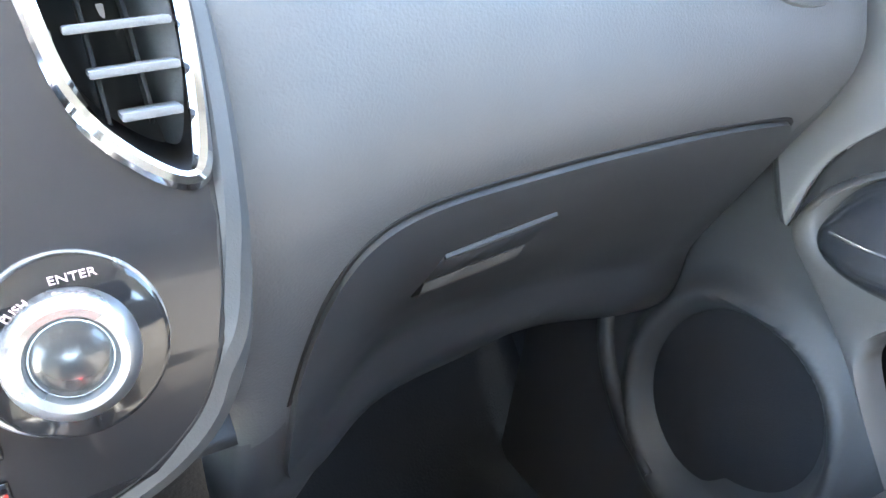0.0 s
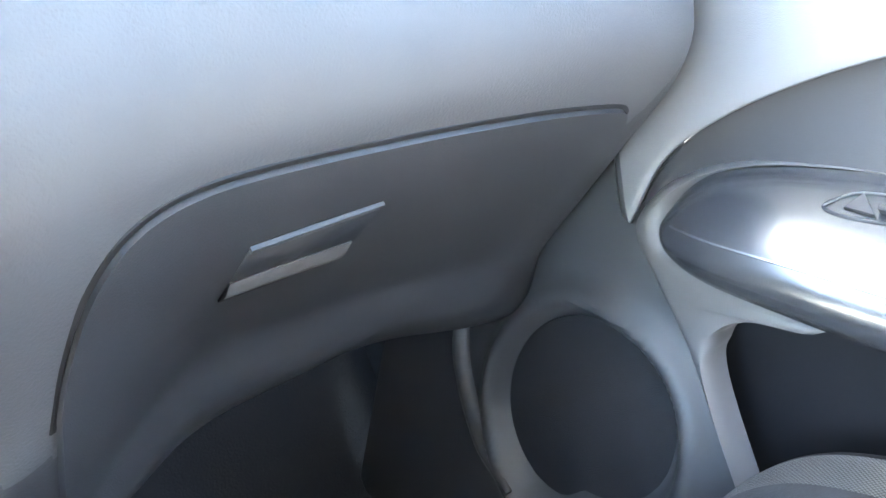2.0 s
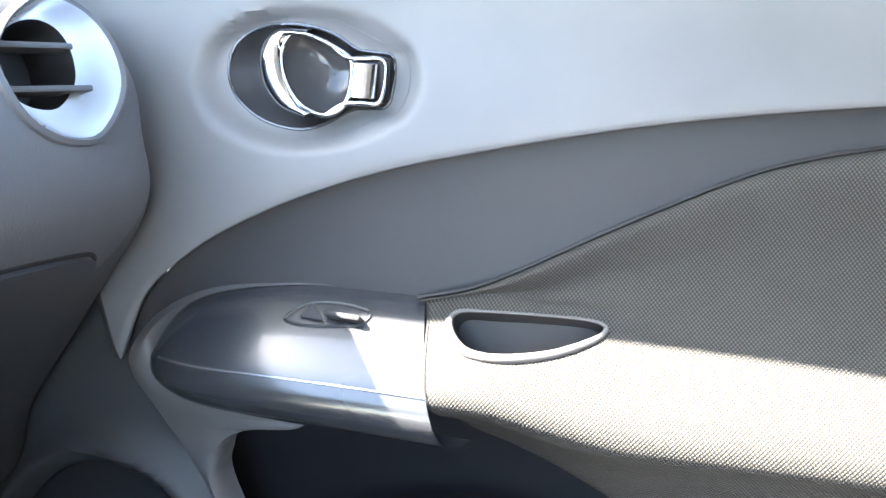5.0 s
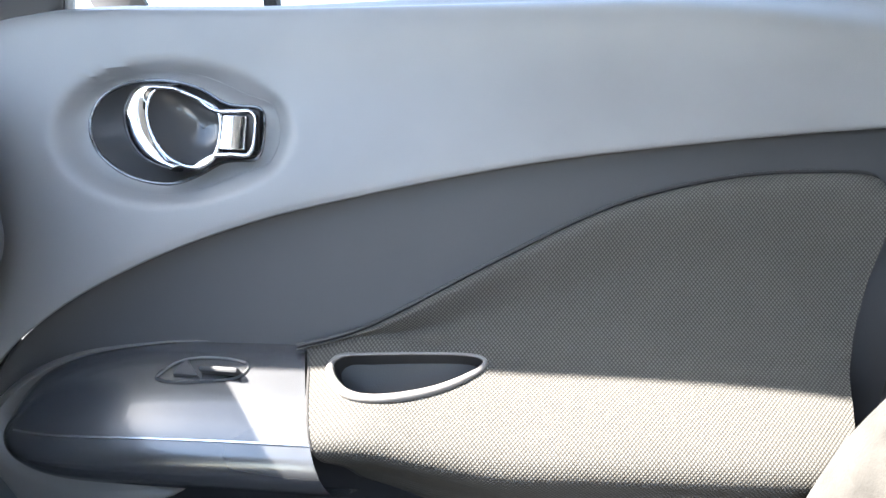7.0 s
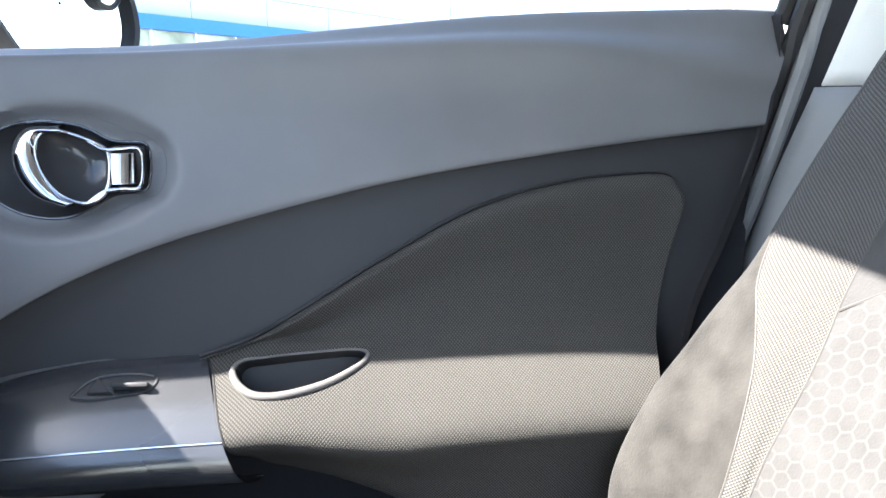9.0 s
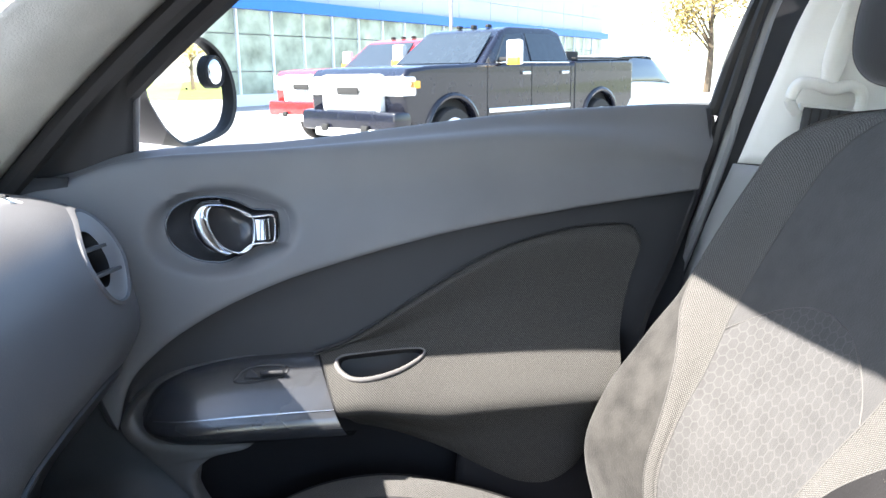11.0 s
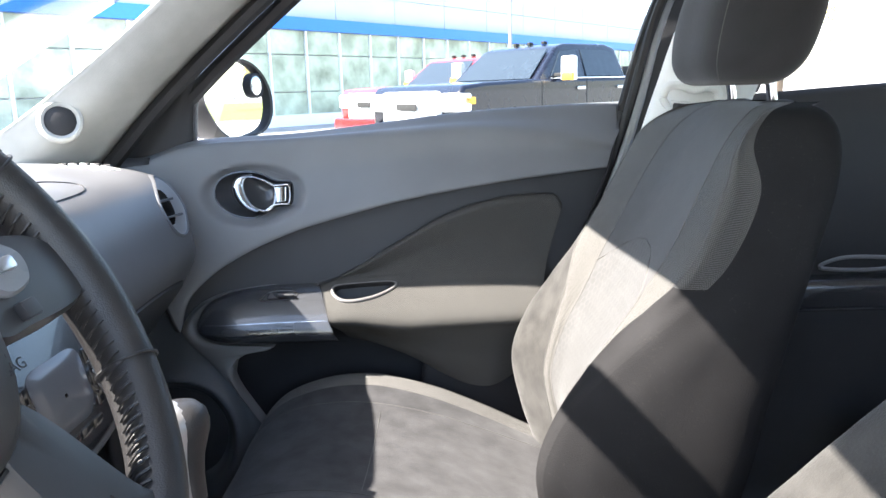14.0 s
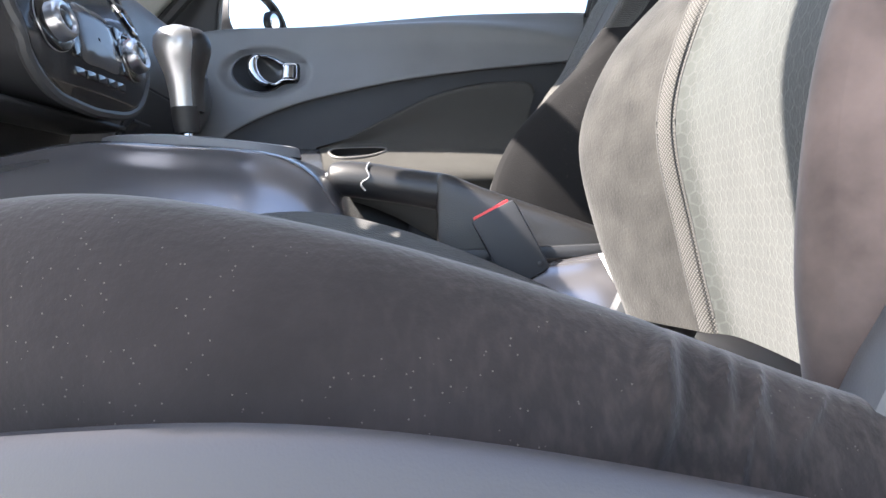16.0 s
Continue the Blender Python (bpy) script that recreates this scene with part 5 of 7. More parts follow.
# ---- console, shifter, parking brake ----
con = thing("centre_console", (0.2, 0.01, 0.34), "glossy gunmetal centre console between the seats", "console")
CY = 0.010
SECT = [(-0.18, 0.765, 0.075, 0.145, 0.60), (-0.06, 0.785, 0.078, 0.140, 0.60), (0.02, 0.797, 0.078, 0.135, 0.60), (0.10, 0.794, 0.078, 0.130, 0.60), (0.19, 0.786, 0.074, 0.125, 0.60),
        (0.235, 0.768, 0.070, 0.118, 0.60), (0.262, 0.732, 0.068, 0.110, 0.59), (0.29, 0.700, 0.068, 0.105, 0.58), (0.36, 0.678, 0.068, 0.100, 0.56), (0.46, 0.680, 0.064, 0.092, 0.55), (0.56, 0.690, 0.062, 0.088, 0.55), (0.75, 0.66, 0.06, 0.085, 0.5)]
rows = []
for x, zt, hw, hb, zb in SECT:
    rows.append([(x, CY - hb - 0.012, 0.36), (x, CY - hb, zb), (x, CY - hw - 0.018, zt - 0.05), (x, CY - hw, zt - 0.012), (x, CY - hw * 0.82, zt), (x, CY, zt + 0.002),
                 (x, CY + hw * 0.82, zt), (x, CY + hw, zt - 0.012), (x, CY + hw + 0.018, zt - 0.05), (x, CY + hb, zb), (x, CY + hb + 0.012, 0.36)])
cg = sheet(rows, 60, 90)
part("tunnel", grid(cg), M_GUN, con, "glossy gunmetal console moulding")
part("tunnel_front", block((-0.39, 0.02, 0.545), (0.46, 0.29, 0.42), 0.04), M_CARPET, con, "black carpeted tunnel under the dashboard")
oval_p = [(CY + 0.055 * math.cos(a), 0.112 + 0.096 * math.sin(a)) for a in np.arange(40) * 2 * math.pi / 40]


def plate_z(x):
    return float(np.interp(x, [0.0, 0.10, 0.20], [0.800, 0.797, 0.788]))


rg = np.array([[(x0 * 0 + 0.112 + (x - 0.112) * s, CY + (y - CY) * s, plate_z(x) + h) for y, x in oval_p] for s, h in ((1.06, -0.004), (1.03, 0.006), (0.98, 0.0075), (0.93, 0.004)) for x0 in (0,)])
part("shifter_ring", grid(rg, True), M_TRIMMID, con, "satin silver ring round the shifter")
rp = np.array([[(0.112 + (x - 0.112) * s, CY + (y - CY) * s, plate_z(x) + h) for y, x in oval_p] for s, h in ((0.94, 0.004), (0.9, 0.0048), (0.4, 0.005), (0.02, 0.005))])
part("shifter_plate", grid(rp, True), M_DOORLOW, con, "grey gate plate")
part("gate_slot", block((0.115, CY + 0.006, plate_z(0.115) + 0.0052), (0.125, 0.014, 0.002), 0.0008, (0, 3, 0)), M_RUBBER, con)
for k in range(5):
    part("gate_mark", block((0.066 + 0.024 * k, CY - 0.022, plate_z(0.066 + 0.024 * k) + 0.0054), (0.008, 0.007, 0.0008), 0.0002, (0, 3, 0)), M_RUBBER, con)
sh = thing("gear_shifter", (0.095, CY, 0.80), "silver topped gear knob on a chrome rod", "gear shifter")
part("rod", tube([(0.096, CY + 0.006, 0.785), (0.094, CY + 0.008, 0.835)], 0.0062, 6, 16), M_CHROME, sh)
part("collar", tube([(0.0945, CY + 0.008, 0.812), (0.093, CY + 0.008, 0.838)], [0.0125, 0.0145], 8, 20), M_RUBBER, sh)
kp = [(0.0, 0.0130), (0.020, 0.0138), (0.038, 0.0165), (0.050, 0.0208), (0.060, 0.0245), (0.068, 0.0255), (0.076, 0.0240), (0.083, 0.0180), (0.0865, 0.0090), (0.0873, 0.001)]
kg = lathe(kp, (0.092, CY + 0.008, 0.834), (-0.07, 0, 1), 36, squash=(1.05, 0.95))
part("knob", kg, M_KNOB, sh, "brushed silver knob")
part("knob_back", lathe([(h, r * 1.02) for h, r in kp], (0.098, CY + 0.014, 0.8335), (-0.07, 0, 1), 36, squash=(0.96, 0.96)), M_LEATHER, sh, "black leather rear half")
pb = thing("parking_brake", (0.33, 0.02, 0.69), "black parking brake lever in its cover", "parking brake")
BY = 0.020
part("button", tube([(0.226, BY, 0.762), (0.244, BY, 0.7635)], [0.0062, 0.0072], 8, 16), M_KNOB, pb, "silver release button")
grip = [[(x, BY + hy * math.cos(a) , zc + hz * math.sin(a)) for a in np.arange(16) * math.pi / 8] for x, zc, hy, hz in
        ((0.240, 0.764, 0.010, 0.011), (0.246, 0.7635, 0.0165, 0.0165), (0.270, 0.762, 0.019, 0.0185), (0.310, 0.756, 0.0195, 0.0185), (0.345, 0.750, 0.0195, 0.0190), (0.356, 0.748, 0.020, 0.0195), (0.358, 0.748, 0.014, 0.014))]
gg = np.stack([catmull(np.array(grip)[:, i], 40) for i in range(16)], 1)
part("grip", grid(gg, True, True), M_LEATHER, pb, "black grained grip")
part("grip_seam", tube([(0.280, BY - 0.0200, 0.750), (0.276, BY - 0.0202, 0.757), (0.284, BY - 0.0196, 0.764), (0.281, BY - 0.017, 0.772), (0.283, BY - 0.010, 0.779)], 0.0011, 24, 6), M_TRIMMID, pb)
cover = [[(x, BY - hw, zb), (x, BY - hw, (zb + zt) / 2), (x, BY - hw * 0.85, zt - 0.004), (x, BY, zt), (x, BY + hw * 0.85, zt - 0.004), (x, BY + hw, (zb + zt) / 2), (x, BY + hw, zb)]
         for x, zt, hw, zb in ((0.350, 0.752, 0.017, 0.690), (0.356, 0.766, 0.022, 0.682), (0.40, 0.750, 0.026, 0.676), (0.45, 0.733, 0.030, 0.676), (0.51, 0.712, 0.034, 0.678), (0.56, 0.694, 0.036, 0.680))]
part("cover", grid(sheet(cover, 28, 30)), M_LEATHER, pb, "soft black brake cover")
# long dark channels beside the brake, and pale rear tray
for off in (-0.048, 0.062):
    part("side_rail", block((0.50, BY + off, 0.690), (0.26, 0.016, 0.012), 0.004, (0, -2, 0)), M_DARK, con)
part("rear_tray", block((0.56, BY + 0.085, 0.700), (0.16, 0.05, 0.02), 0.006), M_TRIMMID, con, "grey tray")
part("cup_well", lathe([(0.0, 0.036), (0.003, 0.034), (0.0, 0.031), (-0.05, 0.030)], (0.310, 0.018, 0.692), (0, 0, 1), 32), M_RUBBER, con)

# seat belt buckles


def buckle(name, c, lean, tint):
    b = thing(name, (c[0] + 0.03, c[1], c[2] - 0.06), "black seat belt buckle with a red release button", "seat belt buckle", "belt buckles")
    part("body", block(c, (0.044, 0.028, 0.072), 0.005, (0, lean, 0)), M_DARK, b)
    m = pose(*c) @ pose(0, 0, 0, 0, lean, 0)
    part("release_button", block(m @ Vector((-0.001, 0, 0.0352)), (0.036, 0.021, 0.006), 0.0015, (0, lean, 0)), M_RED, b, "red release button")
    part("strap", tube([m @ Vector((0.006, 0, -0.03)), m @ Vector((0.012, 0, -0.07)), m @ Vector((0.014, 0, -0.12))], 0.012, 10, 8, flat=0.35, up=(0, 1, 0)), M_BELT, b)
    part("rivet", lathe([(0, 0.003), (0.001, 0.003), (0.0015, 0.002)], m @ Vector((0.015, -0.0138, -0.028)), (0, -1, 0), 12), M_RUBBER, b)


buckle("belt_buckle", (0.421, -0.045, 0.697), -28, 1)
buckle("belt_buckle", (0.385, 0.130, 0.706), -24, 1)

# ---- steering wheel ----
M_SPOKE = material("grey_spoke_plastic", (0.024, 0.0243, 0.0258), 0.45, grain=0.1, grain_scale=1200, vary=0.05)
M_HUB = material("grey_wheel_hub", (0.027, 0.0273, 0.029), 0.45, grain=0.12, grain_scale=1200, vary=0.05)
wheel = thing("steering_wheel", (0.082, -0.262, 1.06), "black leather steering wheel with laced stitching and grey spokes", "steering wheel")
TILT = radians(31)
WU = Vector((-math.sin(TILT), 0, math.cos(TILT)))
WN = Vector((math.cos(TILT), 0, math.sin(TILT)))
WC = Vector((0.082, -0.262, 1.060))
WR = 0.172


def on_wheel(a, b, h=0.0):
    """a to the passenger side, b up in the wheel's plane, h towards the driver."""
    return tuple(WC + Vector((0, 1, 0)) * a + WU * b + WN * h)


def round_wheel(r, deg, h=0.0):
    return on_wheel(r * math.cos(radians(deg)), r * math.sin(radians(deg)), h)


rim_grid = []
for k in range(120):
    d = k * 3
    fat = 0.0160 + 0.0022 * math.exp(-((((d + 180) % 360 - 180) / 22) ** 2)) + 0.0022 * math.exp(-(((d - 180) / 22) ** 2))
    rim_grid.append([np.array(round_wheel(WR + fat * 0.92 * math.cos(a), d, fat * 1.12 * math.sin(a))) for a in np.arange(16) * math.pi / 8])
rim_grid.append(rim_grid[0])
part("rim", grid(np.array(rim_grid), True), M_LEATHER, wheel, "black leather rim")
for d in (24, -24, 156, 204, 62, 118):
    part("rim_seam", tube([round_wheel(WR + 0.0168 * math.cos(a), d, 0.0198 * math.sin(a)) for a in np.arange(12) * math.pi / 6], 0.0011, 30, 6, closed=True), M_RUBBER, wheel)
stitch = []
for d in np.arange(-60, 62, 2.6):
    stitch.append(tube([round_wheel(WR - 0.0155, d, -0.006), round_wheel(WR - 0.0172, d + 1.1, 0.001), round_wheel(WR - 0.0145, d + 2.0, 0.008)], 0.0012, 5, 5))
for d in np.arange(120, 242, 2.6):
    stitch.append(tube([round_wheel(WR - 0.0155, d, -0.006), round_wheel(WR - 0.0172, d + 1.1, 0.001), round_wheel(WR - 0.0145, d + 2.0, 0.008)], 0.0012, 5, 5))
holes = []
for d in np.arange(26, 62, 1.7):
    for k, a in enumerate(np.arange(20, 130, 13)):
        dd = d + (0.85 if k % 2 else 0.0)
        c = round_wheel(WR + 0.0153 * math.cos(radians(a)), dd, 0.0186 * math.sin(radians(a)))
        n = Vector(round_wheel(WR + 0.03 * math.cos(radians(a)), dd, 0.03 * math.sin(radians(a)))) - Vector(round_wheel(WR, dd))
        holes.append(lathe([(-0.0006, 0.0008), (0.0004, 0.0007)], c, n.normalized(), 6))
tagged(part("perforation", joined(*holes), M_RUBBER, wheel, "perforated leather dots"), kind="stuff")
tagged(part("lacing", joined(*stitch), M_LEATHER, wheel, "laced leather stitching"), kind="stuff")


def dome(rows_ab, heights):
    """A domed pad in the wheel's plane: one closed outline, shrunk towards its middle."""
    lp = catmull([(a, b, 0) for a, b in rows_ab], 48, True)[:, :2]
    c = lp.mean(0)
    return grid(np.array([[on_wheel(*(c + (p - c) * s), h) for p in lp] for s, h in heights]), True)


HUB = [(0.0, 0.070), (0.045, 0.064), (0.072, 0.035), (0.072, -0.005), (0.055, -0.045), (0.030, -0.066), (0.0, -0.072), (-0.030, -0.066), (-0.055, -0.045), (-0.072, -0.005), (-0.072, 0.035), (-0.045, 0.064)]
hub = part("hub", dome(HUB, ((1.0, -0.03), (1.0, 0.004), (0.97, 0.010), (0.85, 0.018), (0.5, 0.026), (0.05, 0.028))), M_HUB, wheel, "dark grey airbag cover")
part("hub_gap", tube([on_wheel(a * 1.02, b * 1.02, 0.004) for a, b in HUB], 0.0018, 70, 6, closed=True), M_RUBBER, hub)
part("emblem_ring", tube([on_wheel(0.021 * math.cos(a), 0.012 + 0.021 * math.sin(a), 0.0285) for a in np.arange(16) * math.pi / 8], 0.0032, 50, 8, closed=True), M_CHROME, hub, "chrome ring emblem")
part("emblem_bar", block(on_wheel(0, 0.012, 0.029), (0.004, 0.056, 0.010), 0.001, (0, -31, 0)), M_CHROME, hub)
wt = Matrix(((0, WU.x, WN.x, 0), (1, 0, 0, 0), (0, WU.z, WN.z, 0), (0, 0, 0, 1)))
lettering("lettering", "SRS\nAIRBAG", 0.0085, Matrix.Translation(on_wheel(0.042, -0.030, 0.0195)) @ wt, M_RUBBER, hub)
for sgn in (1, -1):
    sp = [(0.060, 0.040), (0.10, 0.036), (0.150, 0.026), (0.168, 0.0), (0.152, -0.020), (0.10, -0.022), (0.062, -0.016)]
    s = part("spoke", dome([(sgn * a, b) for a, b in sp], ((1.0, -0.012), (1.0, 0.002), (0.92, 0.008), (0.4, 0.010), (0.05, 0.010))), M_SPOKE, wheel, "grey spoke with switches")
    part("spoke_switch", dome([(sgn * a, b) for a, b in ((0.078, 0.028), (0.100, 0.030), (0.118, 0.018), (0.112, 0.002), (0.090, -0.002), (0.076, 0.010))], ((1.0, 0.006), (1.0, 0.012), (0.9, 0.0140), (0.05, 0.015))), M_TRIMMID, s, "grey spoke switch")
    part("switch_nub", block(on_wheel(sgn * 0.096, 0.014, 0.0155), (0.006, 0.014, 0.008), 0.002, (0, -31, 0)), M_SATIN, s)
    part("key", block(on_wheel(sgn * 0.096, -0.012, 0.0115), (0.006, 0.014, 0.010), 0.0015, (0, -31, 0)), M_DARK, s)
    ls = [(0.020, -0.060), (0.052, -0.045), (0.085, -0.118), (0.100, -0.142), (0.072, -0.160), (0.050, -0.165), (0.034, -0.128)]
    part("lower_spoke", dome([(sgn * a, b) for a, b in ls], ((1.0, -0.012), (1.0, 0.001), (0.92, 0.007), (0.4, 0.010), (0.05, 0.010))), M_SPOKE, wheel, "smooth grey lower spoke")
part("column_cover", tube([on_wheel(0, 0, -0.02), on_wheel(0, -0.005, -0.08), (-0.06, -0.262, 0.965), (-0.14, -0.262, 0.91)], [0.050, 0.062, 0.066, 0.07], 20, 20, flat=0.9), M_DARK, wheel, "dark steering column cover")
for sgn in (1, -1):
    part("stalk", tube([on_wheel(sgn * 0.04, 0.01, -0.055), on_wheel(sgn * 0.10, 0.02, -0.045), on_wheel(sgn * 0.150, 0.035, -0.04)], [0.006, 0.008, 0.010], 14, 10), M_DARK, wheel)
cow = thing("instrument_cowl", (-0.15, -0.26, 1.06), "dark hooded instrument cluster", "instrument cluster")
part("hood", grid(sheet([[(-0.34, y, 1.07) for y in (-0.56, -0.42, -0.28, -0.14, -0.02)], [(-0.20, y, z) for y, z in ((-0.56, 1.09), (-0.42, 1.145), (-0.28, 1.155), (-0.14, 1.145), (-0.02, 1.09))], [(-0.08, y, z) for y, z in ((-0.55, 1.08), (-0.42, 1.145), (-0.28, 1.158), (-0.14, 1.145), (-0.03, 1.08))]], 24, 12)), M_DASH, cow, depth=0.008)
part("dial_face", block((-0.16, -0.26, 1.055), (0.01, 0.30, 0.09), 0.02, (0, -20, 0)), M_GLOSS, cow)

# ---- rear view mirror under the roof ----
rv = thing("rear_view_mirror", (0.03, 0.03, 1.39), "black rear view mirror on the windscreen", "mirror")
part("housing", block((0.03, 0.03, 1.362), (0.03, 0.24, 0.065), 0.014, (0, 12, 12)), M_DARK, rv)
part("stem", tube([(0.025, 0.03, 1.37), (0.02, 0.03, 1.402)], 0.009, 8, 8), M_DARK, rv)

# ---- front seats ----
SC = 0.41


def build_seat(name, off, centre, cushion, bolsters, cushion_sides, words, flattened=0.0, drop=0.0, fuller=0.0):
    """A front seat; off moves it from the passenger's place, bolsters and cushion_sides hold cloth and words for -y and +y."""
    ox, oy, oz = off
    cy = SC + oy
    seat = thing(name, (0.30 + ox, cy, 0.36 + oz), words, "car seat", "front seats")
    zs = (0.60, 0.67, 0.75, 0.82, 0.87, 0.90, 0.93, 0.98, 1.05, 1.10, 1.130, 1.140)
    bf = (0.440, 0.417, 0.404, 0.430, 0.466, 0.487, 0.507, 0.540, 0.572, 0.598, 0.640, 0.685)
    cf = (0.490, 0.475, 0.462, 0.480, 0.508, 0.525, 0.541, 0.568, 0.602, 0.630, 0.660, 0.690)
    re = (0.600, 0.625, 0.645, 0.658, 0.672, 0.680, 0.690, 0.705, 0.726, 0.735, 0.730, 0.715)
    hw = (0.195, 0.210, 0.217, 0.218, 0.216, 0.214, 0.211, 0.206, 0.196, 0.178, 0.150, 0.110)
    rows = []
    for z, b, c, r, w in zip(zs, bf, cf, re, hw):
        m = (b + r) / 2
        q = min(1.0, max(0.0, (z - 0.80) / 0.155)) ** 2.0
        top = min(1.0, max(0.0, (z - 1.05) / 0.09))
        p1, p2, p3, p4 = (0.985 + 0.015 * q, b + 0.040 + 0.046 * q * (1 - top)), (0.88 + 0.118 * q, b + 0.002 + 0.050 * q * (1 - top)), (0.50 + 0.478 * q, (c - 0.014) * (1 - q) + (b + 0.024 - 0.012 * top) * q), (0.435 + 0.145 * q, c - 0.004 * (1 - 0.6 * q))
        half = [(1.0, m + 0.035 * q * (1 - top)), p1, p2, p3, p4, (0.28, c + 0.004)]
        full = fuller * float(np.interp(z, (0.80, 0.846, 0.898, 0.945, 0.99, 1.04, 1.10, 1.14), (0.0, 0.2, 0.7, 1.0, 0.85, 0.85, 0.45, 0.0)))
        sunk = flattened * math.exp(-((z - 0.80) / (0.13 if z < 0.8 else 0.22)) ** 2)
        nearer = 0.17 * (flattened > 0) * (1 - q)
        loop = [(-(y + 6.0 * sunk * (k in (3, 4))), x + sunk * (0, 0.7, 1, 0.35, 0.2, 0)[k]) for k, (y, x) in enumerate(half)] + [(0, c + 0.006)] + [(y * (1 - nearer * (k in (1, 2))), x - full * (0, 0.2, 0.8, 1, 1, 0.5)[k]) for k, (y, x) in enumerate(reversed(half))]
        loop += [(0.94, r - 0.012), (0.6, r), (0, r + 0.004), (-0.6, r), (-0.94, r - 0.012)]
        rows.append([(x + ox, cy + w * y, z + oz) for y, x in loop])
    n_k = 8
    n_u = 18 * n_k
    g = sheet(rows, n_u, 130, True)
    z_of = lambda j: g[j, 0, 2] - oz
    seg = lambda i: (i + 0.5) / n_k
    high = lambda j: z_of(j) > 0.952
    rest = part("backrest", chosen(g, lambda j, i: 4 <= seg(i) < 8, True), centre, seat, "grey cloth backrest centre")
    part("bolster", chosen(g, lambda j, i: 1.6 <= seg(i) < 3 and not high(j), True), bolsters[0][0], seat, bolsters[0][1])
    part("bolster", chosen(g, lambda j, i: 9 <= seg(i) < 10.4 and not high(j), True), bolsters[1][0], seat, bolsters[1][1])
    part("mesh_band", chosen(g, lambda j, i: 3 <= seg(i) < 4 or 1.7 <= seg(i) < 3 and high(j), True, True), M_MESH, seat, "woven mesh band")
    part("mesh_band", chosen(g, lambda j, i: 8 <= seg(i) < 9 or 9 <= seg(i) < 10.2 and high(j), True, True), M_MESH, seat, "woven mesh band")
    part("side_panel", chosen(g, lambda j, i: seg(i) < (1.7 if high(j) else 1.6), True), bolsters[0][0], seat, bolsters[0][1])
    part("side_panel", chosen(g, lambda j, i: 10.4 <= seg(i) < 13 or 10.2 <= seg(i) < 13 and high(j), True), M_SIDE, seat, "black cloth side panel")
    part("back_cover", chosen(g, lambda j, i: seg(i) >= 13, True), M_SIDE, seat, "black cloth back cover")
    for k in (4, 8, 3, 9):
        part("seam", tube([tuple(g[j, k * n_k] + np.array((-0.0002, 0, 0))) for j in range(2, 127, 5)], 0.0008, 90, 5), M_PIPING, rest)
    arcp = []
    for k in range(15):
        y = -0.110 + 0.0157 * k
        zz = 0.968 - 0.055 * (y / 0.115) ** 2
        j = int(np.argmin([abs(z_of(q) - zz) for q in range(130)]))
        i = int(np.argmin([abs(g[j, q, 1] - cy - y) for q in range(4 * n_k, 8 * n_k + 1)])) + 4 * n_k
        arcp.append((g[j, i, 0] - 0.0002, cy + y, zz + oz))
    part("arc_seam", tube(arcp, 0.0010, 60, 5), M_PIPING, rest)

    xs = (-0.020, -0.004, 0.03, 0.08, 0.14, 0.20, 0.28, 0.36, 0.44, 0.52)
    bt = (0.590, 0.640, 0.680, 0.702, 0.712, 0.708, 0.685, 0.652, 0.616, 0.59)
    ct = (0.590, 0.635, 0.668, 0.686, 0.692, 0.687, 0.668, 0.640, 0.612, 0.59)
    zb = (0.555, 0.53, 0.50, 0.485, 0.48, 0.475, 0.47, 0.47, 0.47, 0.48)
    cw = (0.170, 0.205, 0.226, 0.238, 0.243, 0.247, 0.250, 0.248, 0.240, 0.225)
    rows = []
    for x, b, c, z0, w in zip(xs, bt, ct, zb, cw):
        m = (b + z0) / 2
        loop = [(-1.0, m + 0.02), (-0.985, b - 0.035), (-0.90, b - 0.004), (-0.72, b - 0.004), (-0.54, c + 0.003), (-0.26, c - 0.004), (0, c - 0.005), (0.26, c - 0.004), (0.54, c + 0.003), (0.72, b - 0.004),
                (0.90, b - 0.004), (0.985, b - 0.035), (1.0, m + 0.02), (0.93, z0 + 0.008), (0.6, z0), (0, z0), (-0.6, z0), (-0.93, z0 + 0.008)]
        lift = float(np.interp(x, (0.02, 0.14, 0.28, 0.40, 0.52), (-0.008, -0.002, 0.013, 0.027, 0.034))) * (drop > 0)
        raised = (0.3, 0.8, 1.0, 0.8, 0.25)
        rows.append([(x + ox, cy + w * y, z + oz - drop + lift * (raised[k] if k < 5 else 0.0)) for k, (y, z) in enumerate(loop)])
    folded = cushion_sides[0][2]
    n_q, n_v = (24, 510) if folded else (8, 170)
    h = sheet(rows, 18 * n_q, n_v, True)
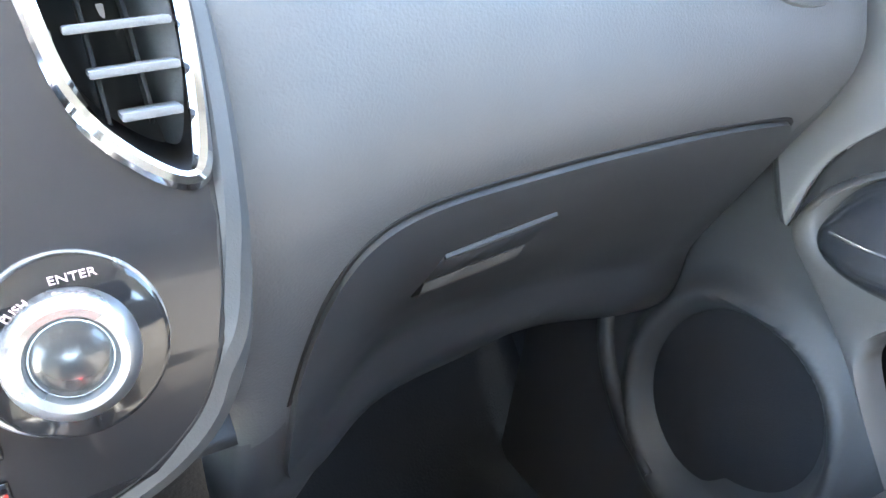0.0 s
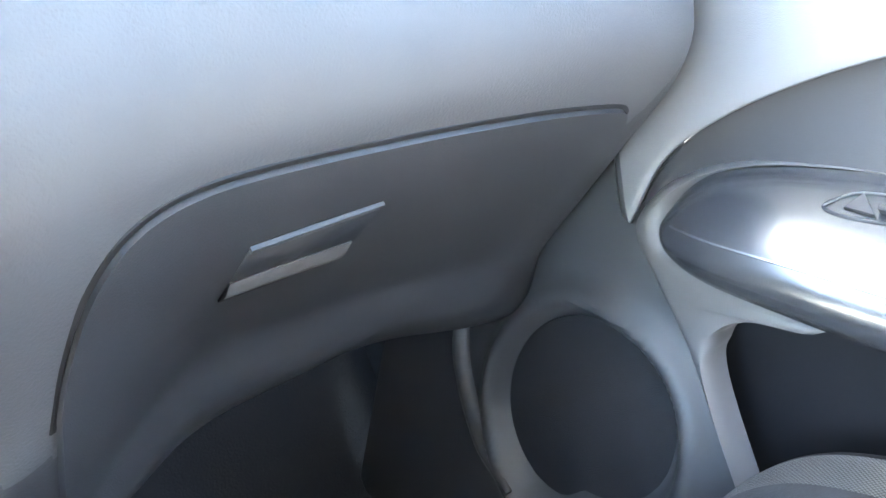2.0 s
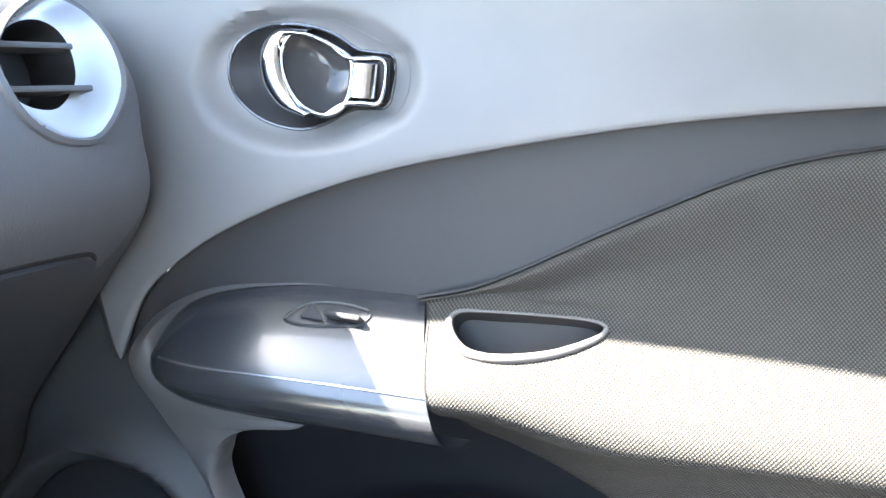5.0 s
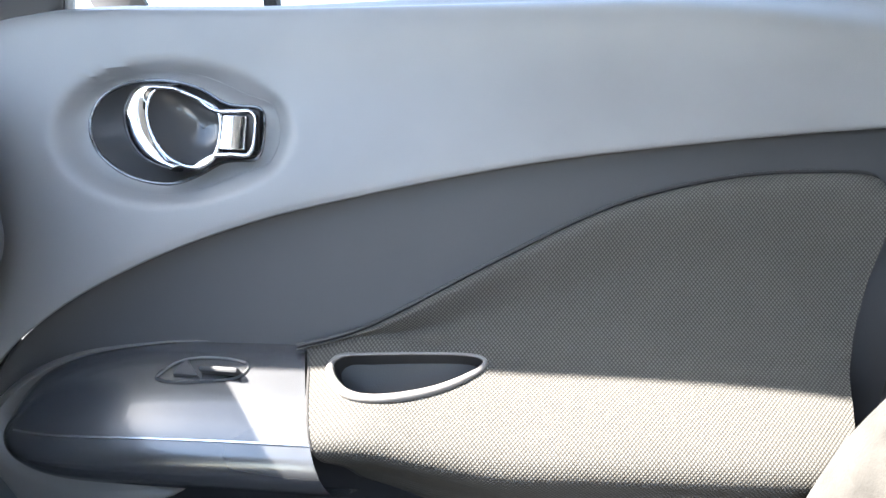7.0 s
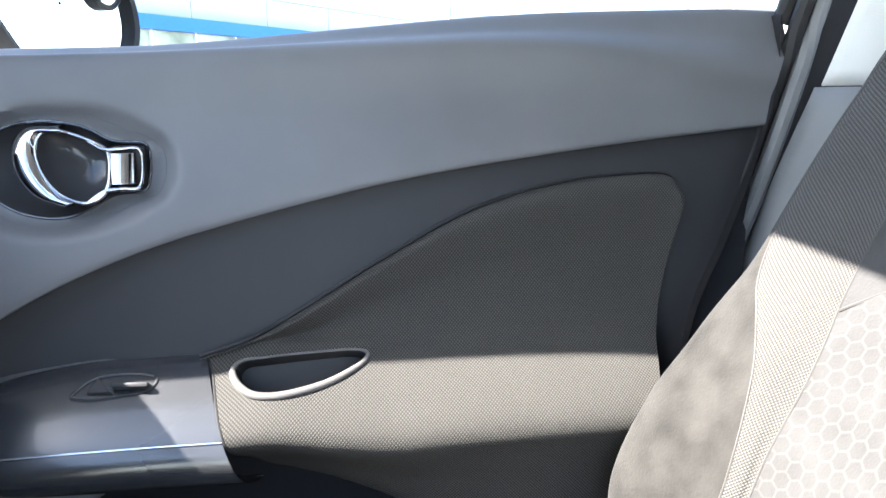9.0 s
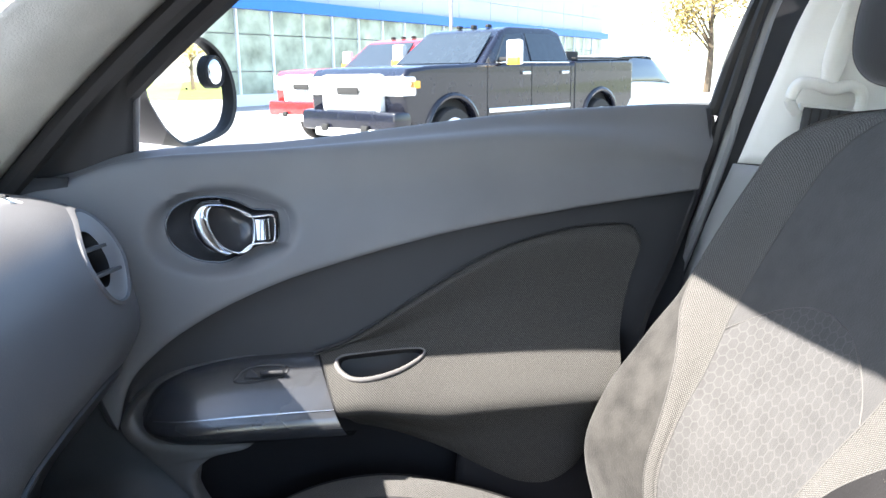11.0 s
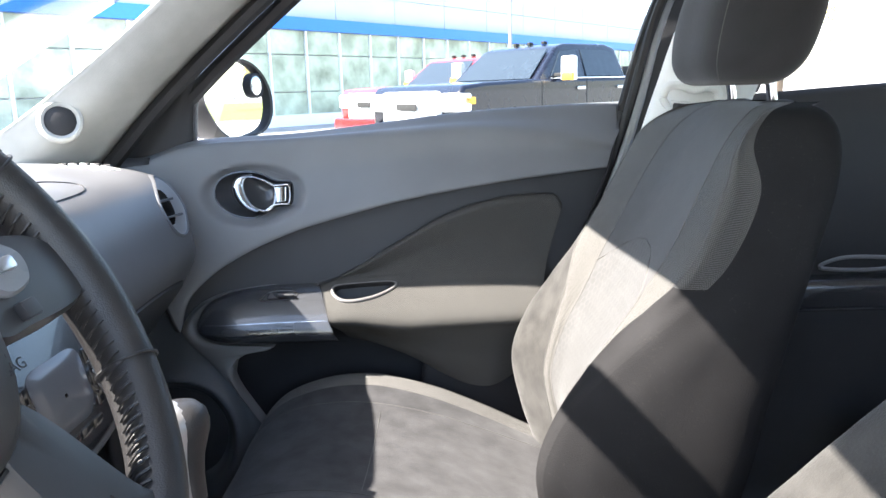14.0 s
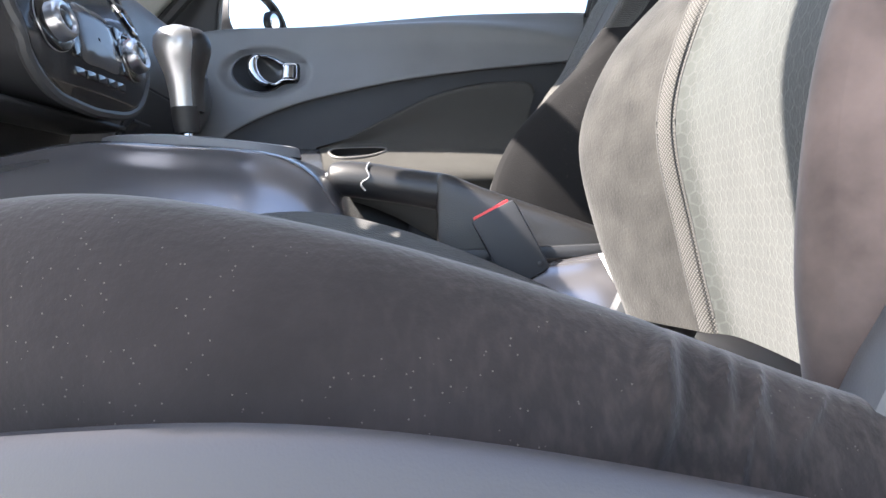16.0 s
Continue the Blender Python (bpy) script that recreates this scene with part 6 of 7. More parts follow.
    if folded:
        # creases gathered in the outer side near the backrest, each with its own lean, width and length
        rnd = random.Random(4)
        creases = [(rnd.uniform(0.37, 0.56), rnd.uniform(0.35, 1.1), rnd.uniform(0.0022, 0.0046), rnd.uniform(0.0022, 0.0065), rnd.uniform(0.66, 0.72), rnd.uniform(0.018, 0.050)) for _ in range(26)]
        for j in range(n_v):
            for i in range(3 * n_q):
                x, z = h[j, i, 0] - ox, h[j, i, 2]
                if x < 0.24:
                    continue
                shut = math.sin(math.pi * min(1.0, (i + 1) / (3.0 * n_q)))
                out = sum(a * math.exp(-((x - xk - lean * (z - 0.68) + 0.004 * math.sin(90 * z + 40 * xk)) / w) ** 2 - ((z - zk) / tall) ** 2) for xk, lean, w, a, zk, tall in creases)
                h[j, i, 1] -= out * shut * min(1.0, (x - 0.24) / 0.14)
    seg_q = lambda i: (i + 0.5) / n_q
    band = 8.25 if folded else 8.9
    cu = part("cushion", chosen(h, lambda j, i: 4 <= seg_q(i) < 8, True), cushion, seat, "grey cloth seat cushion")
    part("cushion_bolster", chosen(h, lambda j, i: 2.6 <= seg_q(i) < 4, True), cushion, seat, "dark cloth cushion bolster")
    part("cushion_bolster", chosen(h, lambda j, i: 8 <= seg_q(i) < band, True), cushion, seat, "suede cushion bolster")
    part("cushion_mesh", chosen(h, lambda j, i: band <= seg_q(i) < 9.8, True, True), M_MESH, seat, "woven mesh band on the cushion")
    part("cushion_side", chosen(h, lambda j, i: seg_q(i) < 2.6, True), cushion_sides[0][0], seat, cushion_sides[0][1])
    part("cushion_side", chosen(h, lambda j, i: 9.8 <= seg_q(i) < 13, True), cushion_sides[1][0], seat, cushion_sides[1][1])
    part("cushion_base", chosen(h, lambda j, i: seg_q(i) >= 13, True), M_CARPET, seat, "black cushion underside")
    for k in (4, 8):
        part("cushion_seam", tube([tuple(h[j, k * n_q] + np.array((0, 0, 0.0002))) for j in range(n_v * 12 // 170, n_v * 162 // 170, n_v * 9 // 170)], 0.0005, 80, 5), M_PIPING, cu)
    part("cross_seam", tube([tuple(h[n_v * 94 // 170, i] + np.array((0, 0, 0.0002))) for i in range(4 * n_q + 1, 8 * n_q, n_q // 2)], 0.0005, 30, 5), M_PIPING, cu)
    for y in (-0.19, 0.19):
        part("seat_rail", block((0.27 + ox, cy + y, 0.41 + oz), (0.46, 0.04, 0.16), 0.01), M_DARK, seat)
    for y in (-0.205, 0.205):
        part("hinge_cover", block((0.475 + ox, cy + y, 0.60 + oz), (0.075, 0.03, 0.10), 0.010, (0, 25, 0)), M_DOORLOW, seat, "grey plastic hinge cover")
    tag = [[(0.437, 0.206, 0.625), (0.452, 0.205, 0.628)], [(0.425, 0.212, 0.650), (0.440, 0.211, 0.654)]]
    part("tag", grid(sheet([[(x + ox, cy + y, z + oz) for x, y, z in r] for r in tag], 4, 4)), M_TRIMLIGHT, seat, "small white cloth tag", depth=0.001)
    # headrest
    hz = ((1.160, 0.074, 0.030), (1.168, 0.102, 0.046), (1.192, 0.121, 0.060), (1.24, 0.127, 0.064), (1.29, 0.122, 0.058), (1.325, 0.108, 0.044), (1.338, 0.080, 0.026))
    rows = []
    for z, w, d in hz:
        cx = 0.664 + (z - 1.16) * 0.20
        ring = [(-1.0, 0), (-0.96, 0.6), (-0.6, 0.93), (0, 1), (0.65, 0.9), (0.95, 0.5), (1, 0), (0.95, -0.5), (0.65, -0.9), (0, -1), (-0.6, -0.93), (-0.96, -0.6)]
        rows.append([(cx + d * a + ox, cy + w * b, z + oz) for a, b in ring])
    hg2 = sheet(rows, 72, 40, True)
    hr = part("headrest", grid(hg2, True, True), M_HEADREST, seat, "dark grey cloth headrest")
    for k in (8, 64):
        part("headrest_seam", tube([tuple(hg2[j, k]) for j in range(1, 39, 3)], 0.0008, 40, 5), M_PIPING, hr)
    for y in (-0.055, 0.075):
        part("headrest_post", tube([(0.700 + ox, cy + y, 1.115 + oz), (0.690 + ox, cy + y, 1.175 + oz)], 0.0062, 6, 14), M_CHROME, hr, "chrome headrest post")
        part("post_guide", lathe([(-0.01, 0.017), (0.005, 0.017), (0.008, 0.014), (0.010, 0.008)], (0.702 + ox, cy + y, 1.132 + oz), (0, 0, 1), 20, squash=(1.3, 0.9)), M_RUBBER, hr)
    return seat


M_HEADREST = material("dark_headrest_cloth", (0.024, 0.0235, 0.0245), 0.85, grain=0.35, grain_scale=700, vary=0.15, vary_scale=20, sheen=0.15, spec=0.15)
passenger = build_seat("passenger_seat", (0, 0, 0), M_HEX_BACK, M_HEX_SEAT, ((M_SIDE, "black cloth side bolster"), (M_SUEDE, "grey suede side bolster")),
                       ((M_SIDE, "black cloth cushion side", False), (M_SIDE, "black cloth cushion side", False)), "grey cloth passenger seat with mesh bands, dusty and worn", fuller=0.032)
driver = build_seat("driver_seat", (0.073, -0.69, 0.038), M_HEX_DRIVER, M_DARK_SEAT, ((M_BROWN, "worn brown velour bolster"), (M_SUEDE, "grey suede side bolster")),
                    ((M_VELOUR, "wrinkled black-brown velour cushion side", True), (M_DARK_SEAT, "dark cloth cushion side", False)), "grey cloth driver seat with honeycomb centre and dark cushion", 0.042, 0.020)
# plastic side shield and lever at the driver seat's outer side
SY = -0.28
M_SHIELD = material("seat_shield_plastic", (0.027, 0.026, 0.028), 0.42, grain=0.12, grain_scale=1200, vary=0.06)
sh_rows = [[(x, SY - w, z - 0.010) for x, w, z in ((0.10, 0.236, 0.640), (0.20, 0.261, 0.660), (0.34, 0.279, 0.674), (0.46, 0.281, 0.660), (0.56, 0.266, 0.632))],
           [(x, SY - w, z - 0.010) for x, w, z in ((0.10, 0.245, 0.640), (0.20, 0.270, 0.662), (0.34, 0.288, 0.675), (0.46, 0.290, 0.660), (0.56, 0.275, 0.632))],
           [(x, SY - w, z - 0.010) for x, w, z in ((0.10, 0.255, 0.600), (0.20, 0.280, 0.610), (0.34, 0.300, 0.610), (0.46, 0.300, 0.600), (0.56, 0.285, 0.580))],
           [(x, SY - w, z - 0.010) for x, w, z in ((0.10, 0.245, 0.50), (0.20, 0.270, 0.49), (0.34, 0.288, 0.49), (0.46, 0.288, 0.49), (0.56, 0.275, 0.49))]]
part("side_shield", grid(sheet(sh_rows, 40, 24)), M_SHIELD, driver, "grey plastic seat side shield", depth=0.003)
part("recliner_lever", tube([(0.46, SY - 0.300, 0.628), (0.41, SY - 0.305, 0.632), (0.36, SY - 0.303, 0.628)], [0.014, 0.013, 0.009], 20, 12, flat=0.7), M_TRIMLIGHT, driver, "pale seat lever")

# ---- footwell ----
kick = thing("kick_panel", (-0.3, 0.64, 0.36), "dark moulded kick panel beside the footwell", "kick panel")
part("panel", grid(sheet([[(-0.58, 0.58, 0.36), (-0.40, 0.62, 0.36), (-0.20, 0.66, 0.36), (-0.08, 0.69, 0.36)], [(-0.58, 0.58, 0.60), (-0.40, 0.62, 0.60), (-0.20, 0.66, 0.60), (-0.10, 0.69, 0.60)], [(-0.58, 0.58, 0.85), (-0.40, 0.62, 0.88), (-0.24, 0.66, 0.90), (-0.17, 0.69, 0.92)], [(-0.58, 0.58, 1.02), (-0.40, 0.62, 1.04), (-0.26, 0.66, 1.05), (-0.20, 0.68, 1.06)]], 20, 20)), M_DARK, kick, depth=0.006)
part("inner_rib", tube([(-0.40, 0.615, 0.66), (-0.41, 0.61, 0.56), (-0.40, 0.61, 0.49), (-0.36, 0.62, 0.425), (-0.29, 0.63, 0.385)], [0.010, 0.018, 0.018, 0.018, 0.010], 40, 10), M_DARK, kick)
part("outer_rib", tube([(-0.21, 0.645, 0.655), (-0.16, 0.655, 0.650), (-0.115, 0.665, 0.625), (-0.095, 0.67, 0.58), (-0.095, 0.67, 0.52)], [0.006, 0.013, 0.014, 0.012, 0.004], 40, 10), M_DARK, kick)
part("round_cover", lathe([(-0.004, 0.115), (0.004, 0.115), (0.007, 0.105), (0.006, 0.03), (0.006, 0.001)], (-0.225, 0.652, 0.56), (0.15, -0.98, 0), 40), M_DARK, kick, "round dark cover")
part("foot_wedge", grid(sheet([[(-0.56, y, 0.62) for y in (0.10, 0.35, 0.62)], [(-0.44, y, 0.40) for y in (0.10, 0.35, 0.62)], [(-0.30, y, 0.345) for y in (0.10, 0.35, 0.62)]], 8, 12)), M_CARPET, kick)

# ---- rear of the cabin ----
rdoor = thing("rear_door", (1.1, 0.76, 0.4), "dark rear door lining with a silver pull", "car door")
part("lining", grid(sheet([[(0.80, 0.765, 0.36), (1.1, 0.77, 0.36), (1.5, 0.76, 0.36)], [(0.80, 0.76, 0.8), (1.1, 0.765, 0.8), (1.5, 0.755, 0.8)], [(0.80, 0.775, 1.05), (1.1, 0.785, 1.07), (1.5, 0.775, 1.09)], [(0.80, 0.80, 1.135), (1.1, 0.81, 1.150), (1.5, 0.80, 1.165)]], 16, 16)), M_DARK, rdoor, depth=0.04)
part("armrest", block((1.06, 0.735, 0.800), (0.36, 0.06, 0.060), 0.022, (0, 0, 0), 4), M_NOSE, rdoor, "satin black rear armrest")
part("pull", tube([(0.94, 0.712, 0.850), (1.02, 0.708, 0.846), (1.08, 0.712, 0.852), (1.06, 0.716, 0.864), (0.98, 0.716, 0.866)], 0.0035, 40, 8, closed=True), M_TRIMMID, rdoor, "grey rim of the pull cup")
part("window_frame", tube([(0.84, 0.80, 1.15), (0.86, 0.74, 1.26), (0.92, 0.63, 1.40), (1.2, 0.62, 1.41), (1.5, 0.64, 1.36), (1.56, 0.76, 1.17)], 0.012, 50, 8), M_RUBBER, rdoor)
ob = part("window_pane", grid(sheet([[(0.83, 0.80, 1.13), (1.5, 0.80, 1.15)], [(0.90, 0.64, 1.40), (1.5, 0.64, 1.37)]], 6, 6)), M_PANE, rdoor)
ob.visible_shadow = False
bench = thing("rear_bench", (1.3, 0.0, 0.36), "dark cloth rear bench seat", "bench seat")
part("cushion", block((1.22, 0.0, 0.54), (0.50, 1.28, 0.22), 0.06, (0, -6, 0), 4), M_SIDE, bench)
part("backrest", block((1.52, 0.0, 0.82), (0.16, 1.28, 0.56), 0.06, (0, 14, 0), 4), M_SIDE, bench)
for y in (-0.35, 0.35):
    part("headrest", block((1.60, y, 1.14), (0.09, 0.26, 0.13), 0.035, (0, 10, 0), 4), M_SIDE, bench)

# ---- outside ----
GROUND = -0.12
single("ground", ([(-900, -900, GROUND), (900, -900, GROUND), (900, 900, GROUND), (-900, 900, GROUND)], [(0, 1, 2, 3)]), M_ASPHALT, "sunlit asphalt car park", "ground", "structure")
single("lawn", ([(40, 12, GROUND + 0.012), (28, 34, GROUND + 0.012), (90, 130, GROUND + 0.012), (160, 60, GROUND + 0.012)], [(0, 1, 2, 3)]), M_GRASS, "strip of mown grass", "lawn", "structure")
WALL_A, WALL_D = Vector((-12.9, 22.0, 0)), Vector((0.58, 0.815, 0)).normalized()
WALL_N = Vector((WALL_D.y, -WALL_D.x, 0))


def along(s, z, out=0.0):
    return WALL_A + WALL_D * s + WALL_N * out + Vector((0, 0, z))


def wall_box(s0, s1, z0, z1, o0, o1):
    c = [along(s, z, o) for o in (o0, o1) for s, z in ((s0, z0), (s1, z0), (s1, z1), (s0, z1))]
    return [tuple(v) for v in c], [(3, 2, 1, 0), (4, 5, 6, 7), (0, 1, 5, 4), (1, 2, 6, 5), (2, 3, 7, 6), (3, 0, 4, 7)]


shop = thing("showroom_building", tuple(along(15, 0, -6)), "white panelled car showroom with a blue band and tall windows", "building")
part("body", wall_box(-30, 55, GROUND, 6.6, -14, -0.2), M_CLAD, shop)
part("blue_band", wall_box(-30, 55, 3.75, 4.25, -0.2, 0.35), M_BLUE, shop, "blue fascia band")
part("plinth", wall_box(-30, 55, GROUND, 0.35, -0.2, 0.05), M_WALL, shop)
for k in range(42):
    s0 = -30 + 2.0 * k
    part("mullion", wall_box(s0 - 0.04, s0 + 0.04, 0.35, 3.75, -0.2, 0.06), M_WALL, shop)
    for z0, z1 in ((0.35, 1.25), (1.3, 2.75), (2.8, 3.75)):
        part("pane", wall_box(s0 + 0.05, s0 + 1.95, z0, z1, -0.2, -0.04), M_SHOPGLASS, shop)
for k in range(21):
    for z0, z1 in ((4.25, 5.40), (5.42, 6.56)):
        part("cladding_panel", wall_box(-30 + 4.0 * k + 0.015, -26 + 4.0 * k - 0.015, z0 + 0.01, z1, -0.2, -0.12), M_CLAD, shop)


def placed(shape, m):
    return [tuple(m @ Vector(v)) for v in shape[0]], shape[1]


def wheel_parts(owner, m, x, y, r, w=0.26):
    t = part("wheel", placed(lathe([(-w / 2, r * 0.68), (-w / 2, r * 0.95), (-w / 2 + 0.04, r), (w / 2 - 0.04, r), (w / 2, r * 0.95), (w / 2, r * 0.68)], (x, y, r), (0, 1, 0), 32), m), M_TYRE, owner, "black tyre")
    out = 1 if y > 0 else -1
    part("rim", placed(lathe([(0, r * 0.66), (out * 0.10, r * 0.66), (out * 0.115, r * 0.58), (out * 0.07, r * 0.5), (out * 0.09, r * 0.18), (out * 0.10, 0.01)], (x, y + out * (w / 2 - 0.095), r), (0, 1, 0), 24), m), M_LENS, t, "bright alloy wheel rim")


def loft_box(sections):
    """A rounded body from sections (x, half width low, half width high, z low, z high)."""
    rows = []
    for x, wl, wh, z0, z1 in sections:
        rows.append([(x, -wl, z0), (x, -wl * 1.02, z0 + (z1 - z0) * 0.4), (x, -(wl + wh) / 2, z0 + (z1 - z0) * 0.8), (x, -wh * 0.9, z1 - 0.01), (x, 0, z1 + 0.01), (x, wh * 0.9, z1 - 0.01), (x, (wl + wh) / 2, z0 + (z1 - z0) * 0.8), (x, wl * 1.02, z0 + (z1 - z0) * 0.4), (x, wl, z0), (x, 0, z0)])
    return grid(sheet(rows, 40, 4 * len(rows), True), True, True)


def arch_line(cx, cz, r, a0, a1, n=11):
    return [(cx + r * math.cos(radians(a0 + (a1 - a0) * k / (n - 1))), cz + r * math.sin(radians(a0 + (a1 - a0) * k / (n - 1)))) for k in range(n)]


def pickup(name, m, paint, label):
    """A crew cab pickup; its nose points along -x of its own frame."""
    t = thing(name, tuple(m.translation), label, "pickup truck")
    put = lambda nm, shape, mat, lab="": part(nm, placed(shape, m), mat, t, lab)

    def rounded(ob, width):
        mod = ob.modifiers.new("edge", "BEVEL")
        mod.width, mod.segments, mod.limit_method, mod.angle_limit = width, 3, "ANGLE", radians(50)
        return ob

    def leaning(shape):
        return [(x, y * (1 - 0.20 * max(0.0, z - 1.40) / 0.55), z) for x, y, z in shape[0]], shape[1]
    side = [(0.12, 0.78), (0.10, 1.24), (0.20, 1.34), (0.6, 1.38), (1.5, 1.41), (3.98, 1.42), (4.02, 1.46), (5.86, 1.48), (5.93, 1.42), (5.95, 0.78), (5.80, 0.62)]
    side += arch_line(4.85, 0.44, 0.53, 12, 168) + arch_line(1.05, 0.44, 0.53, 12, 168) + [(0.30, 0.55)]
    rounded(put("body", prism(side, 1.96, (0, 0.98, 0), (1, 0, 0), (0, 0, 1)), paint, "glossy painted body"), 0.05)
    cab = [(1.70, 1.38), (2.32, 1.88), (2.55, 1.95), (3.60, 1.96), (3.84, 1.90), (3.98, 1.38)]
    rounded(put("cab", leaning(prism(cab, 1.88, (0, 0.94, 0), (1, 0, 0), (0, 0, 1))), paint), 0.04)
    for sgn in (-1, 1):
        for win in ([(2.04, 1.45), (2.40, 1.83), (2.78, 1.86), (2.80, 1.45)], [(2.90, 1.45), (2.90, 1.86), (3.55, 1.86), (3.76, 1.80), (3.84, 1.45)]):
            put("side_window", leaning(prism(win, 0.02, (0, sgn * 0.943 + 0.01, 0), (1, 0, 0), (0, 0, 1))), M_CARGLASS, "tinted side window")
        put("waist_strip", block((2.95, sgn * 0.948, 1.425), (1.9, 0.02, 0.025), 0.006), M_CHROME, "chrome waist strip")
        put("lower_strip", block((2.85, sgn * 0.985, 0.74), (2.1, 0.03, 0.07), 0.01), M_CHROME, "chrome side strip")
        for x in (1.78, 2.85, 3.92):
            put("door_seam", block((x, sgn * 0.980, 0.98), (0.018, 0.006, 0.80), 0.001), M_TYRE)
        put("bed_seam", block((4.04, sgn * 0.981, 1.0), (0.03, 0.006, 0.88), 0.001), M_TYRE)
        put("sill", block((2.9, sgn * 0.95, 0.50), (2.6, 0.14, 0.08), 0.03), M_TYRE, "black side step")
        put("mirror_arm", block((2.15, sgn * 1.04, 1.47), (0.08, 0.25, 0.06), 0.02), M_TYRE)
        mi = put("wing_mirror", block((2.13, sgn * 1.20, 1.56), (0.12, 0.24, 0.36), 0.04), M_LENS, "bright chrome towing mirror")
        part("indicator", placed(block((2.08, sgn * 1.22, 1.44), (0.08, 0.20, 0.11), 0.02), m), M_LAMP, mi, "amber indicator")
        for hx in (2.68, 3.72):
            put("door_handle", block((hx, sgn * 0.995, 1.27), (0.20, 0.04, 0.05), 0.012), M_CHROME)
        put("headlamp", block((0.20, sgn * 0.80, 1.12), (0.26, 0.38, 0.26), 0.04), M_LENS, "clear headlamp")
        put("lamp_corner", block((0.30, sgn * 0.975, 1.14), (0.20, 0.03, 0.10), 0.01), M_LAMP, "amber corner lamp")
        put("fog_lamp", block((0.0, sgn * 0.74, 0.66), (0.12, 0.22, 0.14), 0.03), M_LENS)
        for wx in (1.05, 4.85):
            put("wheel_arch", tube([(x, sgn * 0.975, z) for x, z in arch_line(wx, 0.44, 0.54, 8, 172)], 0.045, 30, 8), paint)
            put("arch_lining", block((wx, sgn * 0.60, 0.70), (1.0, 0.5, 0.5), 0.1), M_TYRE)
            wheel_parts(t, m, wx, sgn * 0.86, 0.41, 0.28)
    put("windscreen", leaning(prism([(-0.80, 0.03), (0.80, 0.03), (0.80, 0.74), (-0.80, 0.74)], 0.012, (1.70 - 0.012, 0, 1.38 + 0.016), (0, -1, 0), (0.778, 0, 0.628))), M_CARGLASS, "tinted windscreen")
    gr = put("grille", block((0.08, 0, 1.03), (0.14, 1.22, 0.50), 0.06), M_LENS, "bright chrome grille")
    for k in range(4):
        part("grille_bar", placed(block((0.005, 0, 0.86 + 0.11 * k), (0.05, 1.06, 0.03), 0.008), m), M_SATIN, gr)
    part("badge", placed(block((-0.02, 0, 1.06), (0.02, 0.44, 0.10), 0.01), m), M_TYRE, gr, "dark badge plate")
    rounded(put("bumper", block((0.08, 0, 0.66), (0.32, 1.98, 0.28), 0.06), paint, "front bumper"), 0.01)
    put("lower_bumper", block((0.02, 0, 0.50), (0.26, 1.30, 0.12), 0.04), M_LENS, "bright lower bumper")
    for sgn in (-1, 1):
        put("tow_hook", block((-0.10, sgn * 0.42, 0.56), (0.06, 0.14, 0.10), 0.03), M_TYRE)
    for y in (-0.94, 0.94):
        put("bed_rail", block((4.95, y, 1.495), (1.85, 0.08, 0.03), 0.012), M_TYRE)
    put("tool_box", block((4.3, 0, 1.53), (0.35, 1.5, 0.16), 0.03), M_TYRE)
    for y in (-0.3, 0.0, 0.3):
        put("roof_lamp", block((2.62, y, 1.985), (0.10, 0.06, 0.05), 0.015), M_TYRE)
    return t


def sedan(name, m, paint, label):
    t = thing(name, tuple(m.translation), label, "car")
    put = lambda nm, shape, mat, lab="": part(nm, placed(shape, m), mat, t, lab)
    put("body", loft_box([(0.0, 0.80, 0.70, 0.40, 0.70), (0.15, 0.88, 0.82, 0.30, 0.85), (1.1, 0.90, 0.85, 0.28, 1.0), (2.2, 0.90, 0.86, 0.28, 1.04), (4.1, 0.90, 0.85, 0.30, 1.10), (4.4, 0.84, 0.78, 0.40, 1.0)]), paint)
    put("cabin", loft_box([(1.1, 0.84, 0.80, 0.95, 1.0), (1.8, 0.82, 0.66, 0.98, 1.52), (2.4, 0.82, 0.64, 0.98, 1.62), (3.9, 0.82, 0.64, 0.98, 1.58), (4.3, 0.82, 0.72, 0.98, 1.12)]), M_CARGLASS, "dark glazed cabin")
    put("roof", loft_box([(1.9, 0.66, 0.60, 1.55, 1.60), (2.5, 0.66, 0.62, 1.60, 1.66), (3.8, 0.66, 0.62, 1.58, 1.64)]), paint)
    for sgn in (-1, 1):
        put("tail_lamp", block((4.36, sgn * 0.74, 0.92), (0.08, 0.2, 0.22), 0.03), M_RED, "red tail lamp")
        put("headlamp", block((0.10, sgn * 0.66, 0.74), (0.2, 0.3, 0.14), 0.04), M_LENS)
        for wx in (0.85, 3.5):
            wheel_parts(t, m, wx, sgn * 0.80, 0.33, 0.2)
    return t


A = 43.0
pickup("pickup_truck", pose(0.30, 9.6, GROUND, 0, 0, A) @ pose(0, 1.0, 0), M_TRUCK, "black crew cab pickup truck with a chrome grille")
pickup("pickup_truck", pose(-0.75, 13.3, GROUND, 0, 0, A) @ pose(0, 1.0, 0), M_REDPAINT, "red pickup truck parked beside the black one")
sedan("parked_car", pose(7.4, 20.5, GROUND, 0, 0, 230), M_SILVERPAINT, "silver hatchback parked in the distance")
M_LAMPPOST = material("grey_lamp_post_paint", (0.30, 0.31, 0.32), 0.5)
LX, LY = 1.485, 16.0
lamp = thing("street_lamp", (LX, LY, GROUND), "slim grey car park lamp post with two arms", "street lamp")
